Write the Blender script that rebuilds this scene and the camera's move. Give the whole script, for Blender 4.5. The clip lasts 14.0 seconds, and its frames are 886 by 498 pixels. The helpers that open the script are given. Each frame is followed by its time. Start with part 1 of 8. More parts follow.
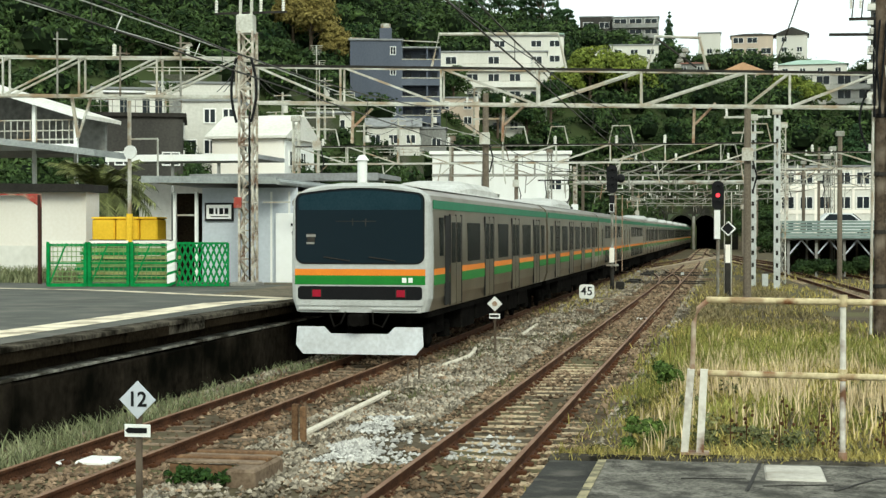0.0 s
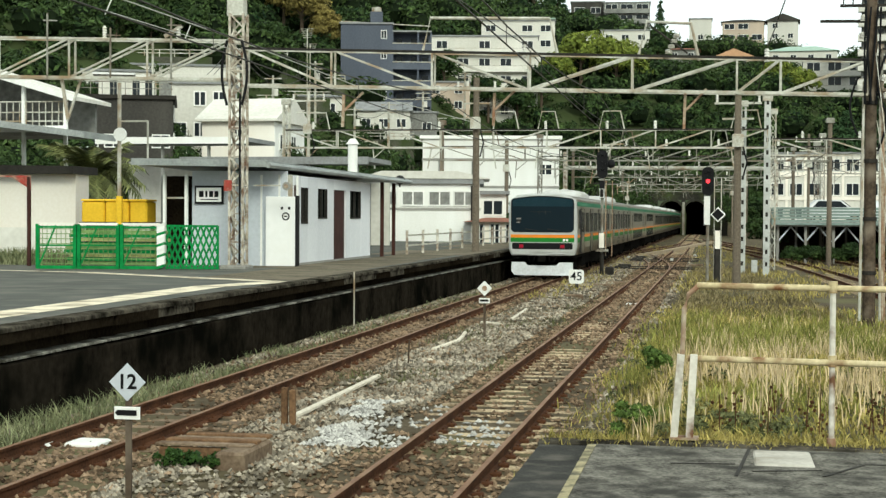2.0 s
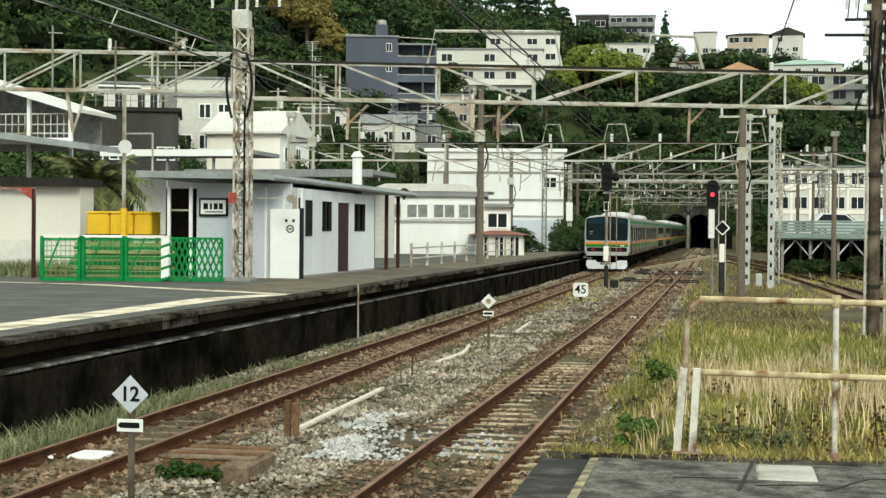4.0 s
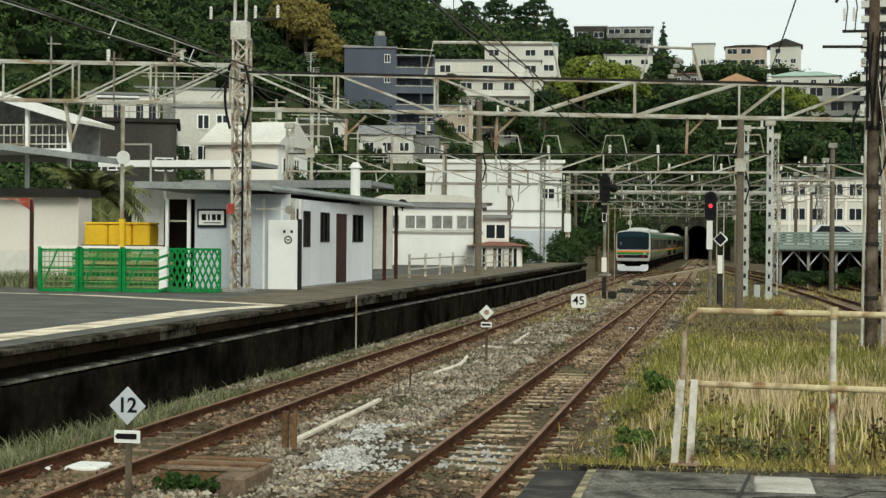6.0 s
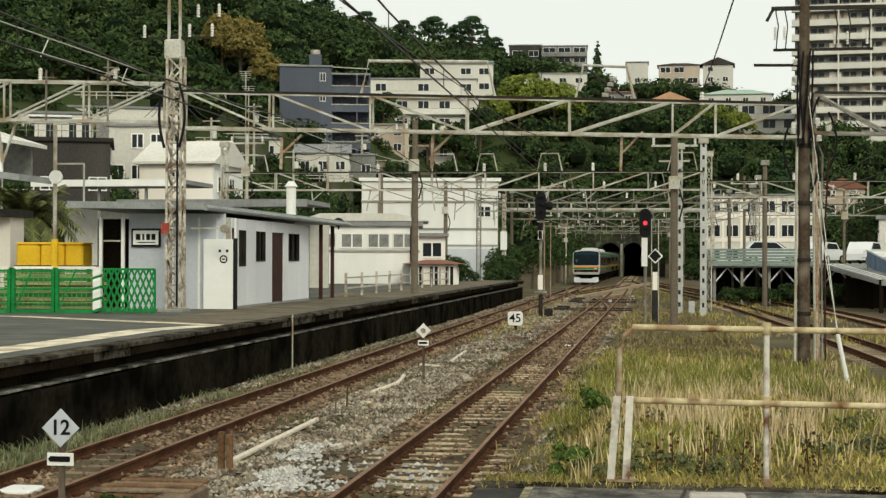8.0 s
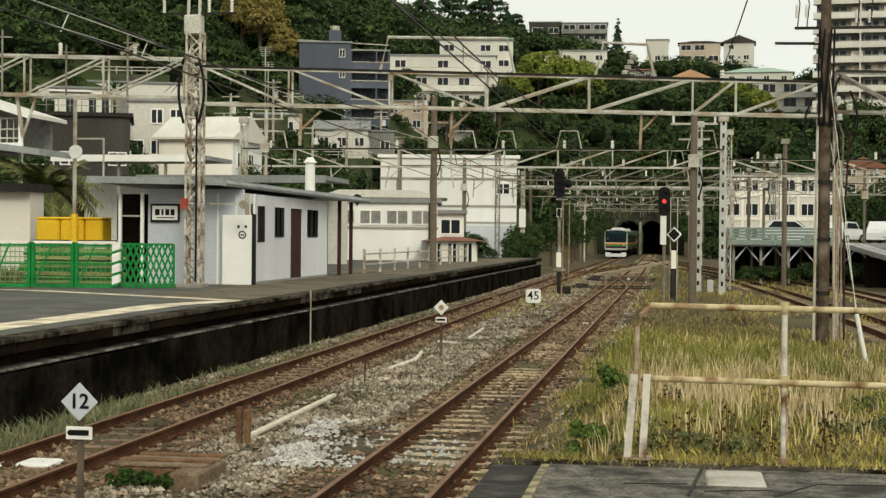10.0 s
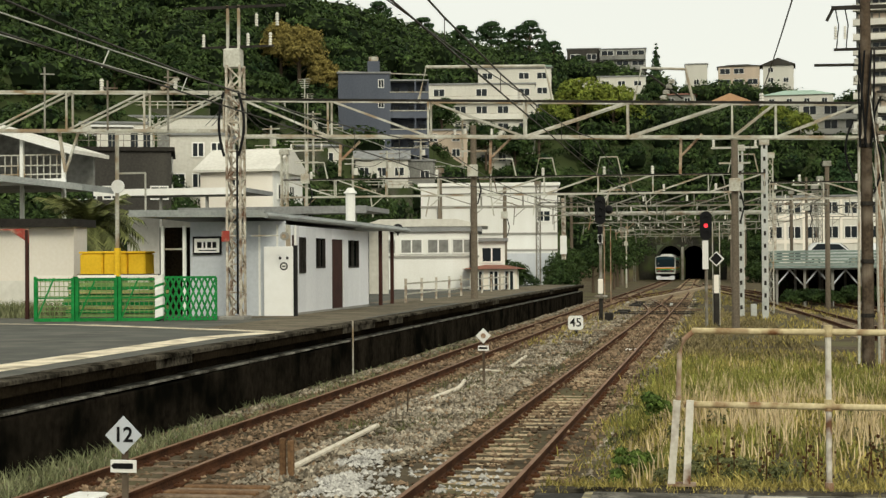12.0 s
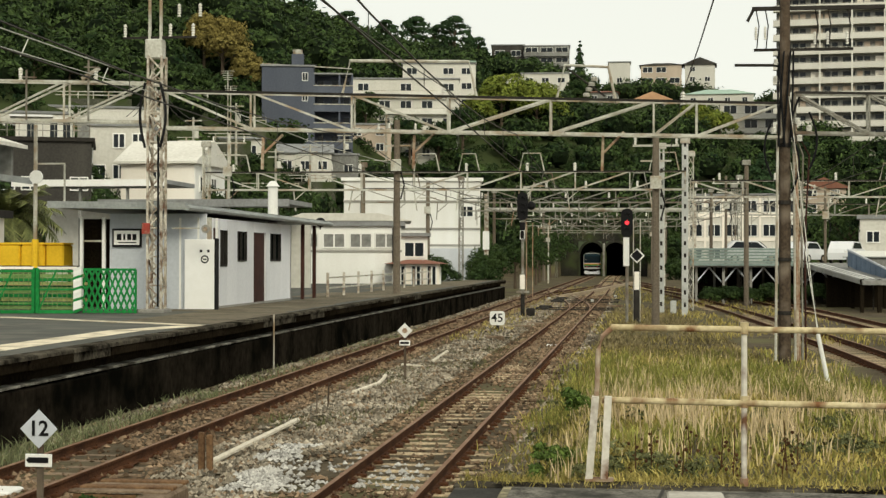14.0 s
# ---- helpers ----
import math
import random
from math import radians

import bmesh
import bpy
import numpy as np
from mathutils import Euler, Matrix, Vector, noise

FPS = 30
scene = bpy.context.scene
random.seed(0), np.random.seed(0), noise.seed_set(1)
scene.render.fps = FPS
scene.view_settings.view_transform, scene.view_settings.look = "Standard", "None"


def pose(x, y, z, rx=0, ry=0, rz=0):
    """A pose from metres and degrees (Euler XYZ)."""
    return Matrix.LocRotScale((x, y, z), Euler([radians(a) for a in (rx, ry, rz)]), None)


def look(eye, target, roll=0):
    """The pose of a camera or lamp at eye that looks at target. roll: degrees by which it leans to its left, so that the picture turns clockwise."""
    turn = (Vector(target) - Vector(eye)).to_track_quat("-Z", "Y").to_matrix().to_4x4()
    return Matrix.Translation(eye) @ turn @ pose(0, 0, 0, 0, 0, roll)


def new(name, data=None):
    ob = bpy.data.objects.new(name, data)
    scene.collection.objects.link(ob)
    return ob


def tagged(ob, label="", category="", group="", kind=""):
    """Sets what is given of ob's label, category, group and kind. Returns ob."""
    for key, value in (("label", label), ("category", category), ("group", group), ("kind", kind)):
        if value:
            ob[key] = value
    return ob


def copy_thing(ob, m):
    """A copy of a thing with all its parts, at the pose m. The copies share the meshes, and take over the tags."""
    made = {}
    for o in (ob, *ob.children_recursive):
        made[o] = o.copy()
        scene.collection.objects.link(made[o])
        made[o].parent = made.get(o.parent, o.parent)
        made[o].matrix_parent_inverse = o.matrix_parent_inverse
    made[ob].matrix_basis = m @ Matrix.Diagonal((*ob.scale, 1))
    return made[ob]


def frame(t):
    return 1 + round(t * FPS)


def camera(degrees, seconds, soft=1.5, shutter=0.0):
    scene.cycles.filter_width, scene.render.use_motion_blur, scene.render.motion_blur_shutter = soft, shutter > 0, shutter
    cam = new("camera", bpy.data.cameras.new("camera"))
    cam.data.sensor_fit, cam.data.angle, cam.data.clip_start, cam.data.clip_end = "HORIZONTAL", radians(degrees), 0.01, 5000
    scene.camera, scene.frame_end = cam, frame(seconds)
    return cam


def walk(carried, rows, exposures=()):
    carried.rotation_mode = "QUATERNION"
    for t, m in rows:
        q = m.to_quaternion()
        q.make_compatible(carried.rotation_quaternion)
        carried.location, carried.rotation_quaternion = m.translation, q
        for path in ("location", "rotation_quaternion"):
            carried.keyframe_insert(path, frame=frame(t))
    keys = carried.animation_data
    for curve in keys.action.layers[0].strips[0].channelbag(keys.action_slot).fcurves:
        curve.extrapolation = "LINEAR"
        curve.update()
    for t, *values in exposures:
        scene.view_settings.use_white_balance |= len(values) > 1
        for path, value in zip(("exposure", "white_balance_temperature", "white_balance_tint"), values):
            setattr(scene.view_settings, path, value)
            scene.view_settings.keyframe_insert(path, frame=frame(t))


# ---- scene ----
# ------------------------------------------------------------------ camera
cam = camera(32.96, 14.0, soft=1.4)
PATH = [  # seconds, place, yaw, pitch, lean
    (0.0, -0.012, -0.002, 2.648, 10.789, -0.649, -0.000),
    (0.5, -0.013, -0.002, 2.645, 10.562, -1.205, 0.158),
    (1.0, -0.014, -0.003, 2.644, 10.475, -1.352, 0.157),
    (1.5, -0.017, -0.003, 2.647, 10.385, -1.244, 0.324),
    (2.0, -0.022, -0.004, 2.646, 10.399, -1.245, 0.349),
    (2.5, -0.014, -0.003, 2.646, 10.470, -1.153, 0.358),
    (3.0, -0.011, -0.002, 2.647, 10.539, -0.953, 0.352),
    (5.5, -0.007, -0.001, 2.650, 10.605, -0.552, 0.599),
    (6.0, -0.005, -0.001, 2.651, 10.511, -0.339, 0.509),
    (6.5, -0.001, -0.000, 2.648, 10.018, -0.161, 0.330),
    (7.0, -0.002, -0.000, 2.648, 8.756, -0.460, 0.378),
    (7.5, -0.003, -0.001, 2.652, 8.517, -0.118, 0.304),
    (8.0, 0.000, 0.000, 2.652, 8.086, 0.375, 0.180),
    (10.5, 0.005, 0.001, 2.652, 9.086, -0.612, 0.550),
    (11.0, 0.007, 0.001, 2.654, 9.769, 0.121, 0.071),
    (11.5, 0.008, 0.002, 2.656, 10.170, 0.399, -0.465),
    (12.0, 0.018, 0.003, 2.653, 10.380, 0.577, -0.387),
    (12.5, 0.019, 0.004, 2.652, 8.884, 0.715, -0.319),
    (13.0, 0.019, 0.004, 2.653, 7.737, 0.361, -0.032),
    (13.5, 0.025, 0.005, 2.655, 7.649, 0.348, 0.136),
    (14.0, 0.030, 0.006, 2.655, 7.426, 0.368, 0.129),
]
walk(cam, [(t, pose(x, y, z, 90 + pitch, -lean, yaw)) for t, x, y, z, yaw, pitch, lean in PATH],
     [(0.0, -0.18, 6650, -8), (3.0, -0.23, 6750, -6), (5.5, -0.23, 6750, -6), (6.0, -0.60, 6850, -4), (6.5, -0.60, 7000, -2), (8.0, -0.60, 7350, -1), (10.5, -0.62, 7550, 0), (14.0, -0.56, 7600, 0)])

# ------------------------------------------------------------------ light: bright overcast day
world = bpy.data.worlds.new("overcast_sky")
scene.world = world
world.use_nodes = True
_n, _l = world.node_tree.nodes, world.node_tree.links
_sky = _n.new("ShaderNodeTexSky")
_sky.sky_type, _sky.sun_disc = "NISHITA", False
_sky.sun_elevation, _sky.sun_rotation = radians(31), radians(158)
_mul = _n.new("ShaderNodeMixRGB")
_mul.blend_type = "MULTIPLY"
_mul.inputs[0].default_value = 1.0
_mul.inputs[2].default_value = (0.10, 0.10, 0.10, 1)
_cloud = _n.new("ShaderNodeMixRGB")
_cloud.inputs[0].default_value = 0.8
_cloud.inputs[2].default_value = (1.54, 1.57, 1.68, 1)
_l.new(_sky.outputs[0], _mul.inputs[1])
_l.new(_mul.outputs[0], _cloud.inputs[1])
_bg = _n["Background"]
_bg.inputs[1].default_value = 1.0
_l.new(_cloud.outputs[0], _bg.inputs[0])
sun = new("sun", bpy.data.lights.new("sun", "SUN"))
sun.data.energy, sun.data.angle, sun.data.color = 2.4, radians(18), (1.0, 0.97, 0.92)
sun.matrix_world = look((38, -75, 60), (0, 20, 0))


# ------------------------------------------------------------------ materials
def mat(name, c, rough=0.7, metal=0.0, c2=None, scale=3.0, fine=25.0, bump=0.0, emit=None, strength=1.0,
        streak=False, spec=0.10, island=0.0, detail=6.0, dirt=None, dirt_scale=0.6):
    """Principled surface with a broad and a fine variation, in metres of the thing's own space."""
    m = bpy.data.materials.new(name)
    m.use_nodes = True
    n, l = m.node_tree.nodes, m.node_tree.links
    p = n["Principled BSDF"]
    p.inputs["Roughness"].default_value, p.inputs["Metallic"].default_value = rough, metal
    p.inputs["Specular IOR Level"].default_value = spec
    c2 = c2 or tuple(v * 0.72 for v in c)
    tc = n.new("ShaderNodeTexCoord")
    mp = n.new("ShaderNodeMapping")
    if streak:
        mp.inputs["Scale"].default_value = (1.0, 1.0, 0.12)
    l.new(tc.outputs["Object"], mp.inputs[0])
    a, b = n.new("ShaderNodeTexNoise"), n.new("ShaderNodeTexNoise")
    a.inputs["Scale"].default_value, a.inputs["Detail"].default_value = scale, detail
    b.inputs["Scale"].default_value, b.inputs["Detail"].default_value = fine, 3.0
    l.new(mp.outputs[0], a.inputs["Vector"])
    l.new(tc.outputs["Object"], b.inputs["Vector"])
    mix = n.new("ShaderNodeMath")
    mix.operation = "MULTIPLY_ADD"
    l.new(b.outputs["Fac"], mix.inputs[0])
    mix.inputs[1].default_value = 0.45
    half = n.new("ShaderNodeMath")
    half.operation = "MULTIPLY"
    half.inputs[1].default_value = 0.55
    l.new(a.outputs["Fac"], half.inputs[0])
    l.new(half.outputs[0], mix.inputs[2])
    ramp = n.new("ShaderNodeValToRGB")
    ramp.color_ramp.elements[0].position = 0.36
    ramp.color_ramp.elements[1].position = 0.64
    ramp.color_ramp.elements[0].color, ramp.color_ramp.elements[1].color = (*c2, 1), (*c, 1)
    l.new(mix.outputs[0], ramp.inputs[0])
    out = ramp.outputs[0]
    if dirt:
        d = n.new("ShaderNodeTexNoise")
        d.inputs["Scale"].default_value, d.inputs["Detail"].default_value = dirt_scale, 8.0
        l.new(tc.outputs["Object"], d.inputs["Vector"])
        dr = n.new("ShaderNodeValToRGB")
        dr.color_ramp.elements[0].position, dr.color_ramp.elements[1].position = 0.48, 0.66
        l.new(d.outputs["Fac"], dr.inputs[0])
        dm = n.new("ShaderNodeMixRGB")
        l.new(dr.outputs[0], dm.inputs[0])
        l.new(out, dm.inputs[1])
        dm.inputs[2].default_value = (*dirt, 1)
        out = dm.outputs[0]
    if island:
        g = n.new("ShaderNodeNewGeometry")
        hsv = n.new("ShaderNodeHueSaturation")
        mr = n.new("ShaderNodeMapRange")
        mr.inputs[3].default_value, mr.inputs[4].default_value = 1 - island, 1 + island
        l.new(g.outputs["Random Per Island"], mr.inputs[0])
        l.new(mr.outputs[0], hsv.inputs["Value"])
        l.new(out, hsv.inputs["Color"])
        out = hsv.outputs[0]
    else:
        oi = n.new("ShaderNodeObjectInfo")
        hsv = n.new("ShaderNodeHueSaturation")
        mr = n.new("ShaderNodeMapRange")
        mr.inputs[3].default_value, mr.inputs[4].default_value = 0.92, 1.08
        l.new(oi.outputs["Random"], mr.inputs[0])
        l.new(mr.outputs[0], hsv.inputs["Value"])
        l.new(out, hsv.inputs["Color"])
        out = hsv.outputs[0]
    l.new(out, p.inputs["Base Color"])
    if bump:
        bp = n.new("ShaderNodeBump")
        bp.inputs["Strength"].default_value, bp.inputs["Distance"].default_value = 0.6, bump
        l.new(mix.outputs[0], bp.inputs["Height"])
        l.new(bp.outputs[0], p.inputs["Normal"])
    if emit:
        p.inputs["Emission Color"].default_value, p.inputs["Emission Strength"].default_value = (*emit, 1), strength
    return m


def glass(name, c=(0.02, 0.025, 0.03), rough=0.06):
    m = bpy.data.materials.new(name)
    m.use_nodes = True
    p = m.node_tree.nodes["Principled BSDF"]
    p.inputs["Base Color"].default_value, p.inputs["Roughness"].default_value = (*c, 1), rough
    p.inputs["Specular IOR Level"].default_value = 0.2
    return m


GROUND = mat("gravelly_earth", (0.12, 0.095, 0.062), 0.95, c2=(0.045, 0.034, 0.02), scale=0.9, fine=9.0, bump=0.03, dirt=(0.115, 0.105, 0.05), dirt_scale=0.22)
BALLAST = mat("ballast_stone", (0.38, 0.335, 0.265), 0.9, c2=(0.10, 0.08, 0.055), scale=0.8, fine=6.0, island=0.7)
RUST_BALLAST = mat("rust_stained_stone", (0.29, 0.205, 0.135), 0.9, c2=(0.07, 0.045, 0.027), scale=0.8, fine=6.0, island=0.6)
BED = mat("rusty_track_bed", (0.20, 0.10, 0.045), 0.95, c2=(0.05, 0.027, 0.014), scale=1.6, fine=14, bump=0.02)
PALE_BALLAST = mat("pale_dusty_stone", (0.58, 0.56, 0.52), 0.9, c2=(0.28, 0.27, 0.25), scale=2.0, island=0.35)
RAIL_RUST = mat("rusty_rail", (0.115, 0.05, 0.025), 0.85, 0.1, c2=(0.032, 0.014, 0.008), scale=2.0, fine=30, bump=0.003)
RAIL_TOP = mat("worn_rail_head", (0.30, 0.185, 0.115), 0.6, 0.3, c2=(0.17, 0.085, 0.048), scale=1.5, fine=18)
SLEEPER = mat("weathered_sleeper", (0.58, 0.46, 0.30), 0.9, c2=(0.08, 0.045, 0.026), scale=2.0, fine=20, bump=0.01)
PC_SLEEPER = mat("dusty_concrete_sleeper", (0.27, 0.20, 0.14), 0.9, c2=(0.10, 0.066, 0.042), scale=2.0, fine=18, bump=0.006)
ASPHALT = mat("old_asphalt", (0.128, 0.13, 0.116), 0.92, c2=(0.08, 0.082, 0.072), scale=0.7, fine=40, bump=0.004, dirt=(0.155, 0.148, 0.128), dirt_scale=1.1)
TAR = mat("dark_tarred_strip", (0.06, 0.058, 0.052), 0.9, c2=(0.028, 0.027, 0.024), scale=3.0, fine=45, bump=0.008, dirt=(0.11, 0.10, 0.085), dirt_scale=4.0)
NEAR_ASPHALT = mat("cracked_asphalt", (0.24, 0.225, 0.19), 0.92, c2=(0.035, 0.032, 0.027), scale=7.0, fine=46, bump=0.012, dirt=(0.045, 0.042, 0.036), dirt_scale=3.2)
WORN_LINE = mat("flaking_yellow_line", (0.42, 0.36, 0.22), 0.9, c2=(0.20, 0.18, 0.11), scale=6, fine=40, dirt=(0.09, 0.085, 0.065), dirt_scale=7.0)
PALE_SLAB = mat("pale_cement_slab", (0.56, 0.53, 0.47), 0.9, c2=(0.40, 0.37, 0.32), scale=4, fine=30, bump=0.004, dirt=(0.30, 0.27, 0.22), dirt_scale=3.0)
CONC = mat("grey_concrete", (0.36, 0.35, 0.32), 0.9, c2=(0.23, 0.22, 0.2), scale=1.2, fine=20, bump=0.004)
# near black; shade in recesses and under the deck is in this colour
DARK_CONC = mat("shade_black_concrete", (0.026, 0.020, 0.013), 0.95, c2=(0.006, 0.0045, 0.003), scale=0.9, fine=14, bump=0.012, streak=True, spec=0.0)
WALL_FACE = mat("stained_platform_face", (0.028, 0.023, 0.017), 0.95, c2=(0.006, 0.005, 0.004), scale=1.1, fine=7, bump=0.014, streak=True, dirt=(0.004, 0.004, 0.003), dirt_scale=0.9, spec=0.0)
LIME_EDGE = mat("lime_crusted_edge", (0.34, 0.33, 0.29), 0.95, c2=(0.05, 0.045, 0.035), scale=3.0, fine=16, bump=0.01, dirt=(0.03, 0.027, 0.02), dirt_scale=1.6)
COPING = mat("stained_coping", (0.13, 0.115, 0.09), 0.95, c2=(0.02, 0.018, 0.014), scale=2.2, fine=14, bump=0.012, dirt=(0.008, 0.007, 0.005), dirt_scale=1.7, spec=0.0)
PAINT_LINE = mat("worn_cream_line", (0.86, 0.77, 0.60), 0.8, c2=(0.60, 0.52, 0.38), scale=2.5, fine=25, dirt=(0.34, 0.29, 0.21), dirt_scale=1.6)
POLE_CONC = mat("concrete_pole", (0.21, 0.175, 0.135), 0.9, c2=(0.10, 0.08, 0.06), scale=1.2, fine=15, streak=True)
LATTICE = mat("streaked_lattice_paint", (0.70, 0.67, 0.59), 0.7, 0.0, c2=(0.34, 0.28, 0.21), scale=2.4, fine=10, dirt=(0.15, 0.085, 0.055), dirt_scale=2.6)
GALV = mat("galvanised_steel", (0.62, 0.62, 0.56), 0.6, 0.0, c2=(0.36, 0.34, 0.28), scale=1.4, fine=14, dirt=(0.30, 0.22, 0.14), dirt_scale=1.0)
RUSTY = mat("rusty_painted_steel", (0.55, 0.48, 0.37), 0.7, 0.1, c2=(0.22, 0.12, 0.07), scale=2.0, fine=14, dirt=(0.28, 0.13, 0.07), dirt_scale=1.4)
OFFGREY = mat("pale_grey_cabinet_paint", (0.55, 0.56, 0.54), 0.6, c2=(0.40, 0.41, 0.39), scale=2, fine=12)
TAN_CONC = mat("tan_stained_concrete", (0.42, 0.34, 0.24), 0.9, c2=(0.25, 0.19, 0.125), scale=1.2, fine=8, bump=0.006)
OLD_GALV = mat("dulled_galvanised_steel", (0.36, 0.36, 0.32), 0.7, 0.0, c2=(0.17, 0.16, 0.13), scale=1.4, fine=10, dirt=(0.14, 0.10, 0.07), dirt_scale=0.8)
BROWN_POLE = mat("dark_brown_pole", (0.12, 0.088, 0.062), 0.9, c2=(0.04, 0.03, 0.022), scale=1.2, fine=12, streak=True, dirt=(0.22, 0.18, 0.14), dirt_scale=1.1)
DARK_STEEL = mat("dark_steel", (0.05, 0.046, 0.04), 0.7, 0.3, c2=(0.025, 0.022, 0.02), scale=3)
BLACK = mat("black_paint", (0.012, 0.012, 0.013), 0.5, scale=4)
CLEAN_WHITE = mat("clean_white_board", (0.84, 0.84, 0.83), 0.5, c2=(0.79, 0.79, 0.77), scale=0.8, fine=6)
DUST = mat("dusty_platform_earth", (0.21, 0.18, 0.13), 0.95, c2=(0.085, 0.072, 0.05), scale=0.8, fine=9, bump=0.01)
WHITE = mat("white_paint", (0.86, 0.86, 0.83), 0.6, c2=(0.76, 0.75, 0.71), scale=1.0, fine=12, streak=True)
CREAM = mat("cream_render", (0.91, 0.86, 0.79), 0.85, c2=(0.84, 0.78, 0.69), scale=0.6, fine=10, streak=True)
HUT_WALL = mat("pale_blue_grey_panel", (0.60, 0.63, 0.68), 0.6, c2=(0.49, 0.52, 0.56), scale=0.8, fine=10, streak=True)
# hut panel lightened: the brighter light on the track side is in its colour
LIT_SIDE_PANEL = mat("lit_side_panel", (0.82, 0.83, 0.85), 0.6, c2=(0.72, 0.73, 0.76), scale=0.8, fine=10, streak=True)
HUT_ROOF = mat("dull_metal_roof", (0.40, 0.42, 0.41), 0.5, 0.2, c2=(0.25, 0.265, 0.26), scale=1.2, fine=12)
WINDOW = glass("dark_window_glass")
BROWN = mat("brown_door_paint", (0.07, 0.03, 0.024), 0.6, c2=(0.04, 0.018, 0.015), scale=2)
YELLOW = mat("yellow_plastic", (0.90, 0.57, 0.05), 0.5, c2=(0.76, 0.46, 0.035), scale=1.5, fine=12)
GREEN = mat("green_fence_paint", (0.018, 0.28, 0.07), 0.5, c2=(0.008, 0.15, 0.035), scale=2, fine=12)
YELLOW_GREEN = mat("yellowed_board_paint", (0.50, 0.48, 0.20), 0.7, c2=(0.28, 0.27, 0.11), scale=2, fine=12)
MESHGREEN = mat("faded_green_mesh_paint", (0.27, 0.38, 0.15), 0.6, c2=(0.12, 0.22, 0.07), scale=2, fine=12)
RED = mat("faded_red_paint", (0.42, 0.06, 0.05), 0.6, c2=(0.20, 0.06, 0.04), scale=6, dirt=(0.35, 0.24, 0.18), dirt_scale=5.0)
FENCE_RAIL = mat("yellowed_fence_paint", (0.70, 0.60, 0.38), 0.6, 0.0, c2=(0.45, 0.36, 0.2), scale=5, fine=30, dirt=(0.2, 0.09, 0.04), dirt_scale=6.0)
FENCE_POST = mat("chipped_white_paint", (0.78, 0.75, 0.68), 0.6, c2=(0.58, 0.54, 0.46), scale=5, fine=26, dirt=(0.16, 0.08, 0.045), dirt_scale=5.0)


def greened(m):
    """Earth that turns to dark green cover above the yard level."""
    n, l = m.node_tree.nodes, m.node_tree.links
    p = n["Principled BSDF"]
    src = p.inputs["Base Color"].links[0].from_socket
    tc, sep, mr, mx = n.new("ShaderNodeTexCoord"), n.new("ShaderNodeSeparateXYZ"), n.new("ShaderNodeMapRange"), n.new("ShaderNodeMixRGB")
    l.new(tc.outputs["Object"], sep.inputs[0])
    l.new(sep.outputs["Z"], mr.inputs[0])
    mr.inputs[1].default_value, mr.inputs[2].default_value = 1.2, 3.0
    l.new(mr.outputs[0], mx.inputs[0])
    l.new(src, mx.inputs[1])
    mx.inputs[2].default_value = (0.045, 0.06, 0.022, 1)
    l.new(mx.outputs[0], p.inputs["Base Color"])


greened(GROUND)


